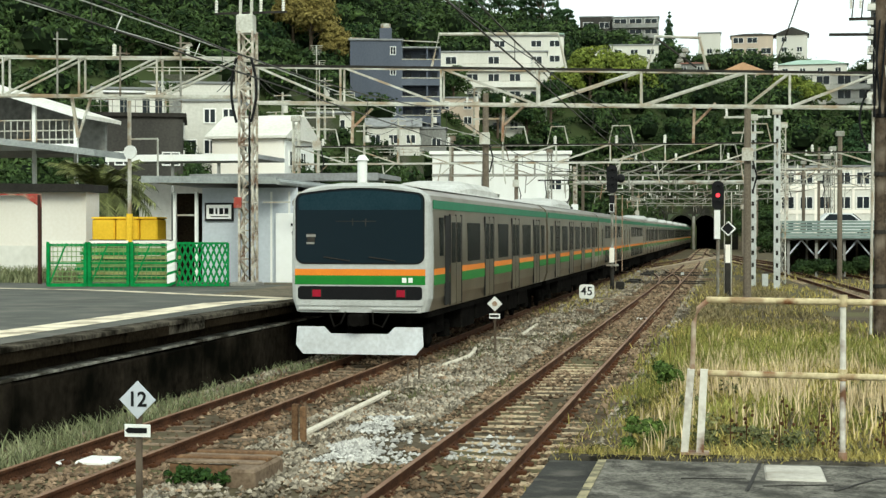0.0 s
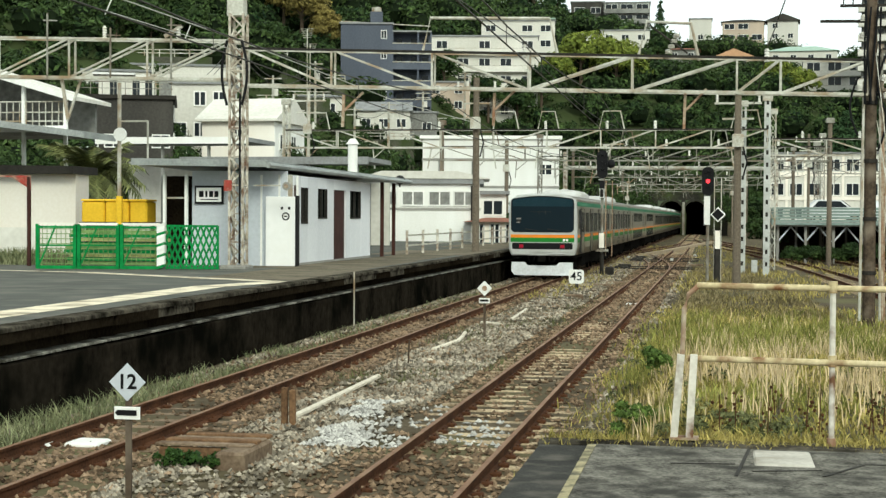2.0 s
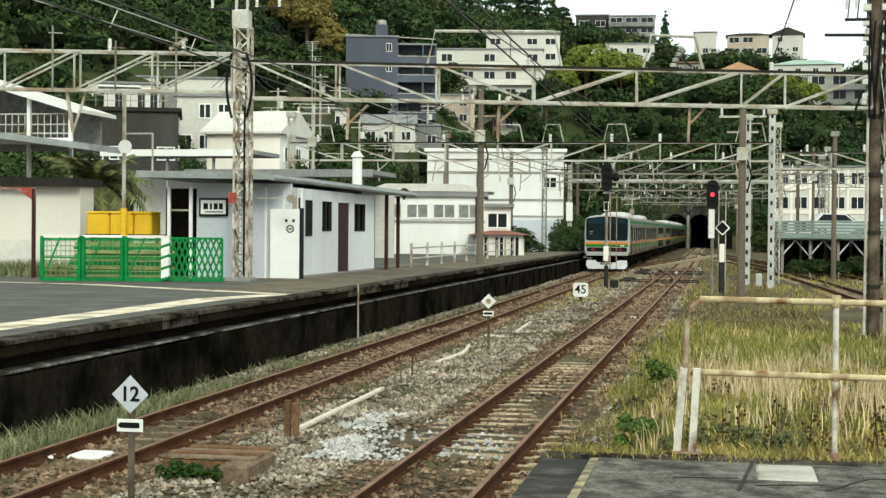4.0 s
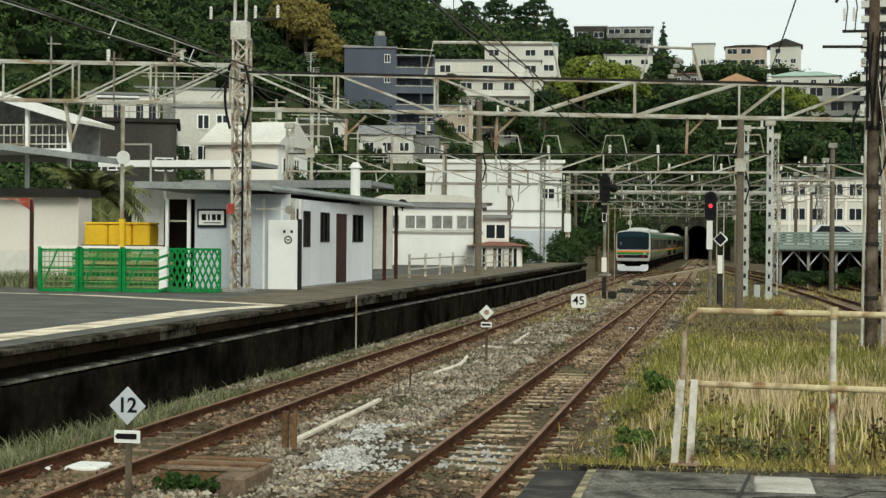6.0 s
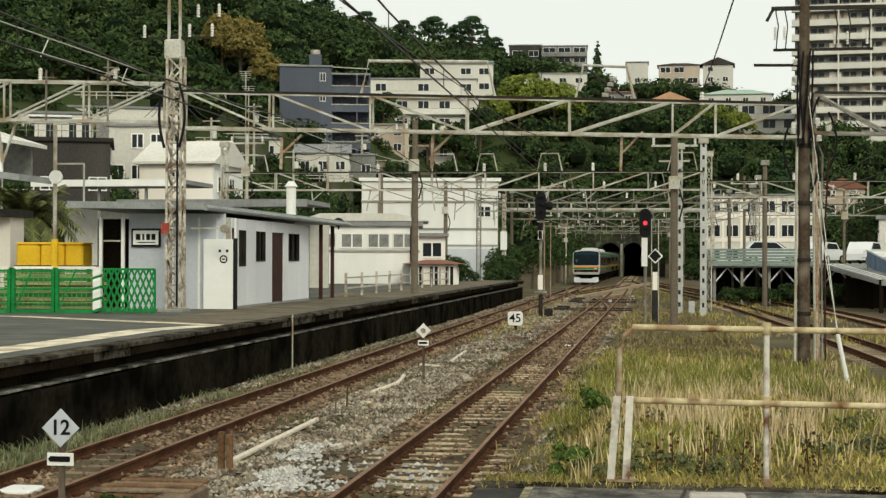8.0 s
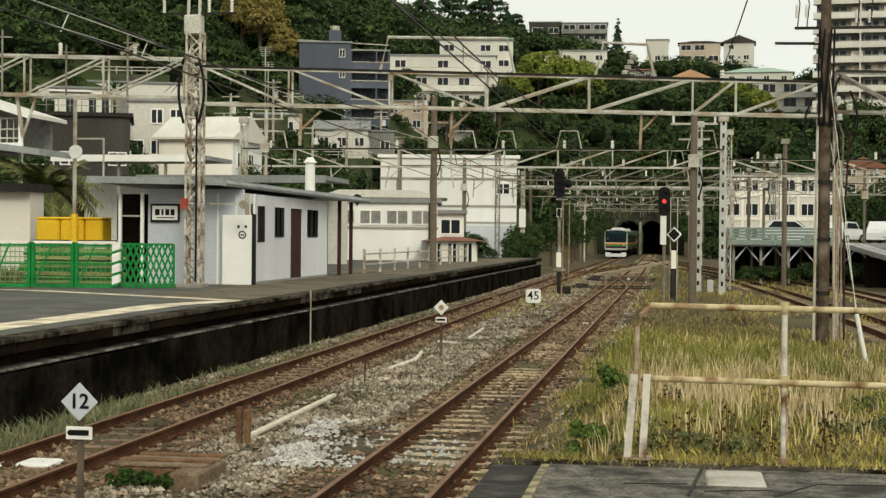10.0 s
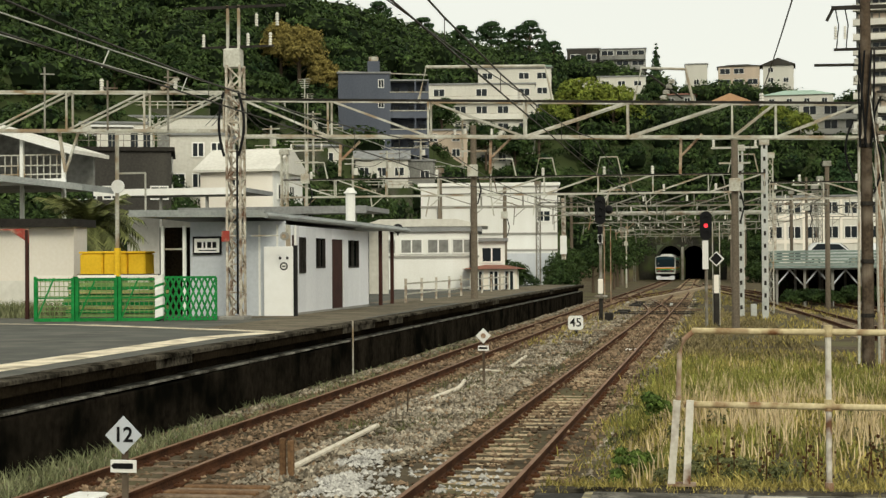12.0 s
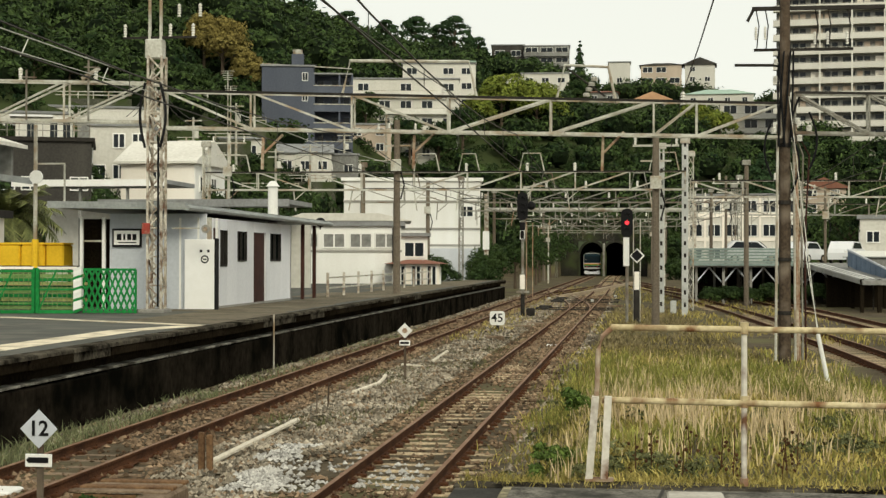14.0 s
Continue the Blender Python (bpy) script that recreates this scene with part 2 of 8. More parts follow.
# ------------------------------------------------------------------ mesh helpers
class Geo:
    """Collects corners and faces of one mesh."""

    def __init__(self):
        self.v, self.f, self.smooth = [], [], False

    def add(self, verts, faces):
        o = len(self.v)
        self.v += [tuple(p) for p in verts]
        self.f += [tuple(i + o for i in q) for q in faces]
        return self

    def box(self, x0, x1, y0, y1, z0, z1, m=None):
        p = [Vector((x, y, z)) for z in (z0, z1) for y in (y0, y1) for x in (x0, x1)]
        if m:
            p = [m @ q for q in p]
        return self.add(p, [(0, 2, 3, 1), (4, 5, 7, 6), (0, 1, 5, 4), (2, 6, 7, 3), (0, 4, 6, 2), (1, 3, 7, 5)])

    def bevel_box(self, x0, x1, y0, y1, z0, z1, b=0.02, m=None):
        """A block whose upright and top edges are chamfered."""
        ring = lambda e: [(x0 + b + e, y0 + e), (x1 - b - e, y0 + e), (x1 - e, y0 + b + e), (x1 - e, y1 - b - e),
                          (x1 - b - e, y1 - e), (x0 + b + e, y1 - e), (x0 + e, y1 - b - e), (x0 + e, y0 + b + e)]
        p = [Vector((x, y, z)) for z, e in ((z0, 0), (z1 - b, 0), (z1, b)) for x, y in ring(e)]
        if m:
            p = [m @ q for q in p]
        f = [tuple(range(7, -1, -1)), tuple(range(16, 24))]
        for k in (0, 8):
            f += [(k + i, k + (i + 1) % 8, k + 8 + (i + 1) % 8, k + 8 + i) for i in range(8)]
        return self.add(p, f)

    def bar(self, a, b, w, h=None):
        """A straight bar of rectangular section from a to b."""
        a, b = Vector(a), Vector(b)
        h = h or w
        d = b - a
        n = d.length
        if n < 1e-6:
            return self
        m = Matrix.Translation(a) @ d.to_track_quat("Y", "Z").to_matrix().to_4x4()
        return self.box(-w / 2, w / 2, 0, n, -h / 2, h / 2, m)

    def rod(self, a, b, r, r2=None, n=8):
        a, b = Vector(a), Vector(b)
        r2 = r if r2 is None else r2
        d = b - a
        q = d.to_track_quat("Z", "Y").to_matrix()
        p = []
        for c, rr in ((a, r), (b, r2)):
            p += [c + q @ Vector((rr * math.cos(k * math.tau / n), rr * math.sin(k * math.tau / n), 0)) for k in range(n)]
        f = [(k, (k + 1) % n, n + (k + 1) % n, n + k) for k in range(n)]
        return self.add(p, f + [tuple(range(n - 1, -1, -1)), tuple(range(n, 2 * n))])

    def tube(self, pts, r, n=6):
        pts = [Vector(p) for p in pts]
        p, f = [], []
        for i, c in enumerate(pts):
            d = pts[min(i + 1, len(pts) - 1)] - pts[max(i - 1, 0)]
            s = d.cross(Vector((0.31, 0.17, 0.93)) if abs(d.normalized().z) < 0.9 else Vector((1, 0, 0))).normalized()
            u = s.cross(d).normalized()
            p += [c + (s * math.cos(k * math.tau / n) + u * math.sin(k * math.tau / n)) * r for k in range(n)]
        for i in range(len(pts) - 1):
            f += [(i * n + k, i * n + (k + 1) % n, (i + 1) * n + (k + 1) % n, (i + 1) * n + k) for k in range(n)]
        e = (len(pts) - 1) * n
        return self.add(p, f + [tuple(range(n - 1, -1, -1)), tuple(range(e, e + n))])

    def prism(self, outline, y0, y1, m=None):
        """An outline in x and z, drawn out along y."""
        k = len(outline)
        p = [Vector((x, y, z)) for y in (y0, y1) for x, z in outline]
        if m:
            p = [m @ q for q in p]
        return self.add(p, [(i, (i + 1) % k, k + (i + 1) % k, k + i) for i in range(k)] + [tuple(range(k - 1, -1, -1)), tuple(range(k, 2 * k))])

    def sweep(self, outline, path):
        """An outline in x and z carried along a path of (x, y, z) that heads along y."""
        k = len(outline)
        p = []
        for i, c in enumerate(path):
            a, b = path[max(i - 1, 0)], path[min(i + 1, len(path) - 1)]
            d = Vector((b[0] - a[0], b[1] - a[1], 0)).normalized()
            s = Vector((d.y, -d.x, 0))
            p += [Vector(c) + s * x + Vector((0, 0, z)) for x, z in outline]
        f = []
        for i in range(len(path) - 1):
            f += [(i * k + j, i * k + (j + 1) % k, (i + 1) * k + (j + 1) % k, (i + 1) * k + j) for j in range(k)]
        e = (len(path) - 1) * k
        return self.add(p, f + [tuple(range(k - 1, -1, -1)), tuple(range(e, e + k))])

    def blob(self, c, r, n=6, rings=4, squash=1.0, rough=0.0):
        p, f = [], []
        c = Vector(c)
        for i in range(1, rings):
            a = math.pi * i / rings
            for k in range(n):
                w = 1 + rough * random.uniform(-1, 1)
                p.append(c + Vector((r * w * math.sin(a) * math.cos(k * math.tau / n), r * w * math.sin(a) * math.sin(k * math.tau / n), r * w * squash * math.cos(a))))
        p += [c + Vector((0, 0, r * squash)), c - Vector((0, 0, r * squash))]
        t, b = len(p) - 2, len(p) - 1
        for i in range(rings - 2):
            f += [(i * n + k, (i + 1) * n + k, (i + 1) * n + (k + 1) % n, i * n + (k + 1) % n) for k in range(n)]
        f += [(t, k, (k + 1) % n) for k in range(n)]
        e = (rings - 2) * n
        f += [(b, e + (k + 1) % n, e + k) for k in range(n)]
        return self.add(p, f)

    def mesh(self, name, material):
        me = bpy.data.meshes.new(name)
        me.from_pydata(self.v, [], self.f)
        me.materials.append(material)
        if self.smooth:
            me.shade_smooth()
        return me


def part(name, g, material, parent=None, label="", at=None):
    """Links what was collected as ONE mesh object, under a thing or a part."""
    ob = new(name, g if isinstance(g, bpy.types.Mesh) else g.mesh(name, material))
    if parent:
        ob.parent = parent
    if at:
        ob.matrix_basis = at
    if label:
        ob["label"] = label
    return ob


def thing(name, label, category, group="", at=None, kind=""):
    ob = new(name)
    ob.empty_display_size = 0.2
    if at:
        ob.matrix_basis = at
    return tagged(ob, label, category, group, kind)


def solid(name, g, material, label, category, group="", kind="", at=None):
    return tagged(part(name, g, material, at=at), label, category, group, kind)


def cloud_mesh(name, verts, faces, material):
    me = bpy.data.meshes.new(name)
    me.from_pydata(verts.reshape(-1, 3).tolist(), [], faces.tolist())
    me.materials.append(material)
    return me


def smooth(a, b, v):
    t = min(max((v - a) / (b - a), 0), 1)
    return t * t * (3 - 2 * t)


def track_l(y):
    return -7.38 - 0.06 * smooth(90, 230, y)


def track_r(y):
    return -3.01 - 0.80 * smooth(100, 246, y)


PZ = 1.15   # top of the far platform
NZ = 1.10   # top of the platform that the viewer stands on
PORTAL = 246.0


# ------------------------------------------------------------------ ground and hill, one sheet
def spline(v, xs, ys):
    return float(np.interp(v, xs, ys))


def hill(x, y):
    """Height of the hillside."""
    r = math.hypot(x, y)
    if y < 20:
        return 0.0
    az = math.degrees(math.atan2(x, y))
    foot = spline(az, [-60, -32, -24, -17, -11, -8, -5, 1.0, 3.5, 6, 12, 40], [125, 132, 140, 165, 205, 232, 232, 232, 225, 215, 225, 280])
    crest = spline(az, [-60, -30, -20, -14, -11, -6, -2, 4, 8, 12, 40], [0.17, 0.185, 0.175, 0.152, 0.136, 0.126, 0.110, 0.098, 0.088, 0.08, 0.05])
    top = 430.0
    h = crest * top
    t = (r - foot) / (top - foot)
    if t <= 0 or (y < 247 and -12.6 < x < 1.6):
        return 0.0
    z = h * (1 - (1 - min(t, 1)) ** 1.7)
    if r > top:
        z *= max(0.15, 1 - (r - top) / 900)
    return z + 1.5 * noise.noise((x / 30, y / 30, 0)) * min(t * 4, 1)


def ground_height(x, y):
    """Track bed, verge and hillside."""
    z = -0.16
    z += 0.05 * noise.noise((x * 0.35, y * 0.35, 3.0)) + 0.02 * noise.noise((x * 1.7, y * 1.7, 5.0))
    verge = smooth(-1.7, 0.0, x) * (1 - smooth(10, 44, y)) * smooth(3, 6, y + 4)
    z += 0.95 * verge * (1 - 0.75 * smooth(2.6, 5.0, x))
    return z + hill(x, y)


def ground():
    xs = np.unique(np.concatenate([np.arange(-14, 9, 0.6), np.arange(-140, 140, 6.0), [-12.7, -12.5, 1.5, 1.7], np.linspace(-2600, 2600, 40)]).round(2))
    ys = np.unique(np.concatenate([np.arange(6, 46, 0.8), np.arange(-20, 460, 6.0), [246.6, 247.1], np.linspace(-1600, 3600, 40)]).round(2))
    g = Geo()
    g.v = [(float(x), float(y), ground_height(float(x), float(y))) for y in ys for x in xs]
    n = len(xs)
    g.f = [(j * n + i, j * n + i + 1, (j + 1) * n + i + 1, (j + 1) * n + i) for j in range(len(ys) - 1) for i in range(n - 1)
           if not (246.5 < ys[j] < 247 and -12.6 < xs[i] < 1.4)]
    g.smooth = True
    return solid("ground", g, GROUND, "stony brown earth of the rail yard rising to a hill", "ground", kind="structure")


ground()


# ------------------------------------------------------------------ tracks
RAIL_FOOT = [(-0.0635, -0.153), (0.0635, -0.153), (0.0635, -0.142), (0.012, -0.12), (0.010, -0.045), (0.0325, -0.034), (0.0325, -0.004), (-0.0325, -0.004), (-0.0325, -0.034), (-0.010, -0.045), (-0.012, -0.12), (-0.0635, -0.142)]
RAIL_HEAD = [(-0.031, -0.0035), (0.031, -0.0035), (0.029, 0.0), (-0.029, 0.0)]


def rail(centre, side, y0, y1, parent, step=6.0):
    n = max(2, int((y1 - y0) / step) + 1)
    path = [(centre(y) + side * 0.566, y, 0.0) for y in np.linspace(y0, y1, n)]
    r = part("rail", Geo().sweep(RAIL_FOOT, path), RAIL_RUST, parent)
    part("rail_head", Geo().sweep(RAIL_HEAD, path), RAIL_TOP, r, "worn bright running surface")


def sleeper_mesh(material, w=0.22, l=1.05, rough=0.012):
    g = Geo().bevel_box(-l, l, -w / 2, w / 2, -0.30, -0.153, 0.012)
    g.v = [(x + random.uniform(-1, 1) * rough, y + random.uniform(-1, 1) * rough, z + random.uniform(-0.5, 0.2) * rough) for x, y, z in g.v]
    return g.mesh("sleeper", material)


def clip_mesh():
    g = Geo()
    for s in (-1, 1):
        for k in (-1, 1):
            x = s * 0.566 + k * 0.09
            g.bevel_box(x - 0.06, x + 0.06, -0.06, 0.06, -0.153, -0.105, 0.014)
            g.rod((x, 0, -0.12), (x, 0, -0.085), 0.016, n=6)
    return g.mesh("fastening", RAIL_RUST)


CLIPS = clip_mesh()


def track(name, centre, y0, y1, label, material, pitch=0.6, near=90, extra=()):
    t = thing(name, label, "railway track", kind="structure")
    for side in (-1, 1):
        rail(centre, side, y0, y1, t)
    path = [(centre(y), y, 0.0) for y in np.linspace(y0, y1, max(2, int((y1 - y0) / 5)))]
    lift = 0.004 * int(name[-1])
    part("bed", Geo().sweep([(-1.45, -0.32), (1.45, -0.32), (1.1, -0.185 - lift), (-1.1, -0.185 - lift)], path), BED, t, "rust-stained stony bed")
    shapes = [sleeper_mesh(material) for _ in range(5)]
    y, k = y0 + 0.3, 0
    rest = Geo()
    while y < y1:
        turn = pose(centre(y), y, 0.0, 0, 0, random.uniform(-1.0, 1.0))
        if y < near:
            s = part("sleeper", shapes[k % 5], None, t, at=turn)
            if 8 < y < 60:
                part("fastening", CLIPS, None, s, "rusty rail clips and screws")
        else:
            rest.box(-1.05, 1.05, -0.11, 0.11, -0.3, -0.153, turn)
        y += pitch * random.uniform(0.97, 1.03)
        k += 1
    if rest.v:
        ob = part("far_sleepers", rest, material, t)
        ob["kind"] = "stuff"
    return t


track("track_1", track_l, -12, PORTAL + 40, "rusty rails on weathered sleepers beside the long platform", PC_SLEEPER, 0.62)
track("track_2", track_r, -12, PORTAL + 40, "rusty rails on brown timber sleepers through gravel", SLEEPER, 0.60)


def branch_b(y):
    return spline(y, [-20, 34, 53, 65, 81, 108, 140, 180, 246], [6.8, 6.8, 6.3, 5.8, 5.1, 3.5, 0.6, -2.0, -3.8])


def branch_a(y):
    return spline(y, [-20, 34, 60, 89, 109, 123, 157, 195, 246], [10.6, 10.4, 9.8, 8.8, 6.9, 4.6, 1.2, -1.7, -3.8])


def eased(f):
    return lambda y: sum(f(y + d) for d in (-14, -9, -4, 0, 4, 9, 14)) / 7


track("track_3", eased(branch_b), -12, 200, "rusty siding rails curving in from the yard", SLEEPER, 0.62, near=60)
track("track_4", eased(branch_a), -12, 190, "rusty siding rails beyond the grass verge", SLEEPER, 0.62, near=40)
track("track_5", lambda y: track_r(y) + (track_l(y) - track_r(y)) * smooth(76, 140, y), 76, 140, "crossover rails joining the two running lines", SLEEPER, 0.62, near=96)
track("track_6", lambda y: track_l(y) + (track_r(y) - track_l(y)) * smooth(96, 165, y), 96, 165, "crossover rails between the two running lines", SLEEPER, 0.62, near=90)


def ballast():
    """Loose stones, thickest near the viewer."""
    rng = np.random.default_rng(4)
    base = np.array([(1, 0, 0), (-1, 0, 0), (0, 1, 0), (0, -1, 0), (0, 0, 0.8), (0, 0, -0.8)], float)
    tri = np.array([(0, 2, 4), (2, 1, 4), (1, 3, 4), (3, 0, 4), (2, 0, 5), (1, 2, 5), (3, 1, 5), (0, 3, 5)])
    verts, faces, pale_v, pale_f, rust_v, rust_f = [], [], [], [], [], []
    n = 122000
    u = rng.random(n)
    ys = 13.0 * (112 / 13.0) ** u
    xs = rng.uniform(-9.0, -0.9, n)
    ys[:13000] = rng.uniform(-10.0, 13.0, 13000)
    xs[:13000] = rng.uniform(-9.0, -1.3, 13000)
    for x, y in zip(xs, ys):
        if x > -1.95 and rng.random() < (x + 1.95) / 0.5:
            continue
        in_track = abs(x + 7.38) < 1.25 or abs(x + 3.01) < 1.25
        if in_track and rng.random() < (0.64 if x < -5 else 0.72):
            continue
        patch = noise.noise((x * 0.5, y * 0.22, 9.0))
        if patch < -0.16 and rng.random() < 0.7:
            continue
        s = rng.uniform(0.020, 0.044) * (1 + 0.016 * max(y - 12, 0))
        p = base * (1 + rng.uniform(-0.4, 0.4, (6, 3))) * s * rng.uniform(0.7, 1.3, 3)
        a = rng.uniform(0, 6.28)
        c, d = math.cos(a), math.sin(a)
        p = p @ np.array([(c, d, 0), (-d, c, 0), (0, 0, 1)])
        p += np.array([x, y, ground_height(x, y) + s * 0.35 + (0.0 if in_track else 0.012)])
        light = (-5.3 < x < -3.7 and 17.4 < y < 22 and noise.noise((x * 1.2, y * 0.7, 1.0)) > -0.05) or (abs(x + 3.01) < 0.5 and 18.0 < y < 20.2)
        v, f = (pale_v, pale_f) if light else (rust_v, rust_f) if in_track or rng.random() < 0.15 else (verts, faces)
        f.append(tri + 6 * len(v))
        v.append(p)
    for name, v, f, m, label in (("rusty_ballast", rust_v, rust_f, RUST_BALLAST, "rust-stained crushed stone between the rails"), ("ballast", verts, faces, BALLAST, "grey and brown crushed stone ballast"), ("pale_ballast", pale_v, pale_f, PALE_BALLAST, "patch of pale dusty crushed stone")):
        tagged(new(name, cloud_mesh(name, np.array(v), np.concatenate(f), m)), label, "gravel", kind="stuff")


ballast()


# ------------------------------------------------------------------ far platform
def platform():
    p = thing("platform", "old asphalt station platform with a near-black concrete face", "platform", kind="structure")
    x0, e = -34.0, -9.12
    part("deck", Geo().box(x0, e - 0.42, -25, 104, PZ - 0.16, PZ), ASPHALT, p, "grey patched asphalt deck")
    y = -25.0
    while y < 104:
        l = 1.8
        g = Geo().bevel_box(e - 0.416, e + random.uniform(-0.012, 0.012), y + 0.008, y + l - 0.008, PZ - 0.055, PZ + 0.008 + random.uniform(0, 0.008), 0.015)
        stone = part("coping_stone", g, COPING, p)
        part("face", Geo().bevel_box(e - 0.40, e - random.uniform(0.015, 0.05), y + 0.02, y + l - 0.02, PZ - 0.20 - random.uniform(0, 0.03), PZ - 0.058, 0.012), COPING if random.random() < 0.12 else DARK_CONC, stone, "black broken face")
        y += l
    y = -25.0
    while y < 104:
        part("lime_crust", Geo().bevel_box(e - 0.5, e - 0.085, y + 0.02, y + 3.55, PZ - 0.455, PZ - 0.425 + random.uniform(0, 0.012), 0.01), LIME_EDGE, p, "pale lime crust along the wall top")
        y += 3.6
    # near-black strip under the coping, its shade put into the colour
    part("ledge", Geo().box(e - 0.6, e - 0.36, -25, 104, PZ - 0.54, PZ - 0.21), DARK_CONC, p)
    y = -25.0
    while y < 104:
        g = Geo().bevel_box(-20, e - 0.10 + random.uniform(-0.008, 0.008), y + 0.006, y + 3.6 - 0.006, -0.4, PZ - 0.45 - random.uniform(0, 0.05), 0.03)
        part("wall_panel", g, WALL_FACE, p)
        y += 3.6
    for k in range(9):
        a = 33.2 + 7.9 * k
        part("dust_patch", Geo().box(-12.2 - 1.3 * (k % 2), -9.6 - 0.2 * (k % 3), a, a + 7.8, PZ + 0.001, PZ + 0.005 + 0.0005 * k), DUST, p, "dusty brown earth on the deck")
    part("edge_line", Geo().box(-10.84, -10.12, -25, 30.0, PZ + 0.002, PZ + 0.007), PAINT_LINE, p, "worn cream edge line")
    a, b, c = Vector((-10.46, 29.8, PZ + 0.009)), Vector((-9.67, 32.4, PZ + 0.009)), Vector((-15.9, 36.0, PZ + 0.012))
    part("edge_line", Geo().bar(a, b, 0.62, 0.004), PAINT_LINE, p)
    part("edge_line", Geo().bar(b, c, 0.46, 0.004), PAINT_LINE, p)
    part("edge_line", Geo().bar(c, (-30.0, 39.5, PZ + 0.005), 0.24, 0.004), PAINT_LINE, p)


platform()


# ------------------------------------------------------------------ platform end under the viewer
def near_platform():
    p = thing("near_platform", "cracked asphalt platform end with inset slabs", "platform", kind="structure")
    e, f = -1.21, 10.22
    part("deck", Geo().box(-0.86, 9.0, -25, f, NZ - 0.2, NZ), NEAR_ASPHALT, p)
    part("deck", Geo().box(e, -0.868, -25, f - 0.02, NZ - 0.2, NZ - 0.012), TAR, p, "darker asphalt strip along the edge")
    part("kerb", Geo().bevel_box(e - 0.02, 9.0, f, f + 0.16, NZ - 0.25, NZ + 0.012, 0.02), COPING, p)
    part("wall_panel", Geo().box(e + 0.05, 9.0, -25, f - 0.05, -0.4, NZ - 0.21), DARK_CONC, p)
    part("edge_line", Geo().box(-0.875, -0.82, -25, f - 0.06, NZ + 0.002, NZ + 0.006), WORN_LINE, p, "worn yellowish painted line")
    part("slab", Geo().bevel_box(0.22, 0.59, 9.53, 10.10, NZ - 0.1, NZ + 0.012, 0.012), PALE_SLAB, p, "pale concrete cover slab")
    g = Geo()
    for x0, y0, x1, y1 in ((0.1, 9.1, 0.2, 10.2), (0.62, 9.2, 0.9, 9.7), (0.9, 9.7, 1.7, 9.78), (-0.3, 9.5, 0.1, 9.55), (0.2, 9.3, 0.62, 9.42)):
        g.bar((x0, y0, NZ + 0.003), (x1, y1, NZ + 0.003), 0.022, 0.003)
    part("patch_seam", g, DARK_STEEL, p, "tar-filled cracks")


near_platform()


# ------------------------------------------------------------------ the departing train
STEEL = mat("brushed_stainless", (0.30, 0.262, 0.205), 0.30, 0.85, c2=(0.20, 0.17, 0.125), scale=0.8, fine=30, streak=True, dirt=(0.17, 0.125, 0.075), dirt_scale=0.5)
TRAIN_ROOF = mat("dusty_train_roof", (0.62, 0.62, 0.59), 0.7, c2=(0.42, 0.41, 0.38), scale=1.5, fine=10)
TRAIN_WHITE = mat("pale_train_mask", (0.50, 0.51, 0.49), 0.4, c2=(0.40, 0.40, 0.38), scale=1.2, fine=14)
SKIRT = mat("off_white_skirt", (0.74, 0.76, 0.79), 0.45, c2=(0.55, 0.56, 0.57), scale=1.5, fine=14)
ORANGE = mat("orange_band", (0.78, 0.24, 0.03), 0.45, c2=(0.68, 0.2, 0.03), scale=2)
BAND_GREEN = mat("green_band", (0.03, 0.21, 0.035), 0.45, c2=(0.022, 0.165, 0.03), scale=2)
PALE_GREEN = mat("pale_green_band", (0.05, 0.24, 0.13), 0.5, c2=(0.04, 0.18, 0.10), scale=2)
UNDER = mat("grimy_underframe", (0.012, 0.011, 0.010), 0.95, c2=(0.005, 0.0045, 0.004), scale=3, fine=20, spec=0.0)
DIM_GLASS = glass("dim_dark_glass", (0.006, 0.008, 0.008), 0.25)
DIM_GLASS.node_tree.nodes["Principled BSDF"].inputs["Specular IOR Level"].default_value = 0.01
CAB_GLASS = glass("tinted_cab_glass", (0.012, 0.02, 0.026), 0.05)
TAIL = mat("lit_tail_lamp", (0.30, 0.012, 0.03), 0.4, emit=(0.7, 0.02, 0.06), strength=0.12)
HALF, CAR, PITCH = 1.475, 19.5, 20.0


def ribbon(y0, y1, z0, z1, side, d):
    """A thin panel on the side of a car, standing d proud of it."""
    a, b = sorted((side * (HALF - 0.02), side * (HALF + d)))
    return Geo().box(a, b, y0, y1, z0, z1)


def rounded(w0, w1, z0, z1, r0, r1=None, n=5, arch=0.0):
    """Corners of a rounded rectangle in x and z; r0 below, r1 above; arch lifts the middle of its top."""
    r1 = r0 if r1 is None else r1
    out = []
    for cx, cz, r, a0 in ((w1 - r0, z0 + r0, r0, -90), (w1 - r1, z1 - r1, r1, 0), (w0 + r1, z1 - r1, r1, 90), (w0 + r0, z0 + r0, r0, 180)):
        for k in range(n + 1):
            a = radians(a0 + 90 * k / n)
            out.append((cx + r * math.cos(a), cz + r * math.sin(a)))
        if a0 == 0 and arch:
            for k in range(1, 8):
                u = k / 8
                out.append((w1 - r1 + (w0 + r1 - w1 + r1) * u, z1 + arch * math.sin(math.pi * u)))
    return out


def car_outline(inset=0.0):
    h = HALF - inset
    right = [(h - 0.10, 1.03), (h - 0.01, 1.30), (h, 1.7), (h, 2.6), (h - 0.03, 3.25), (h - 0.09, 3.40), (h - 0.28, 3.52), (h - 0.65, 3.61), (h - 1.1, 3.655)]
    return right + [(-x, z) for x, z in right[::-1]]


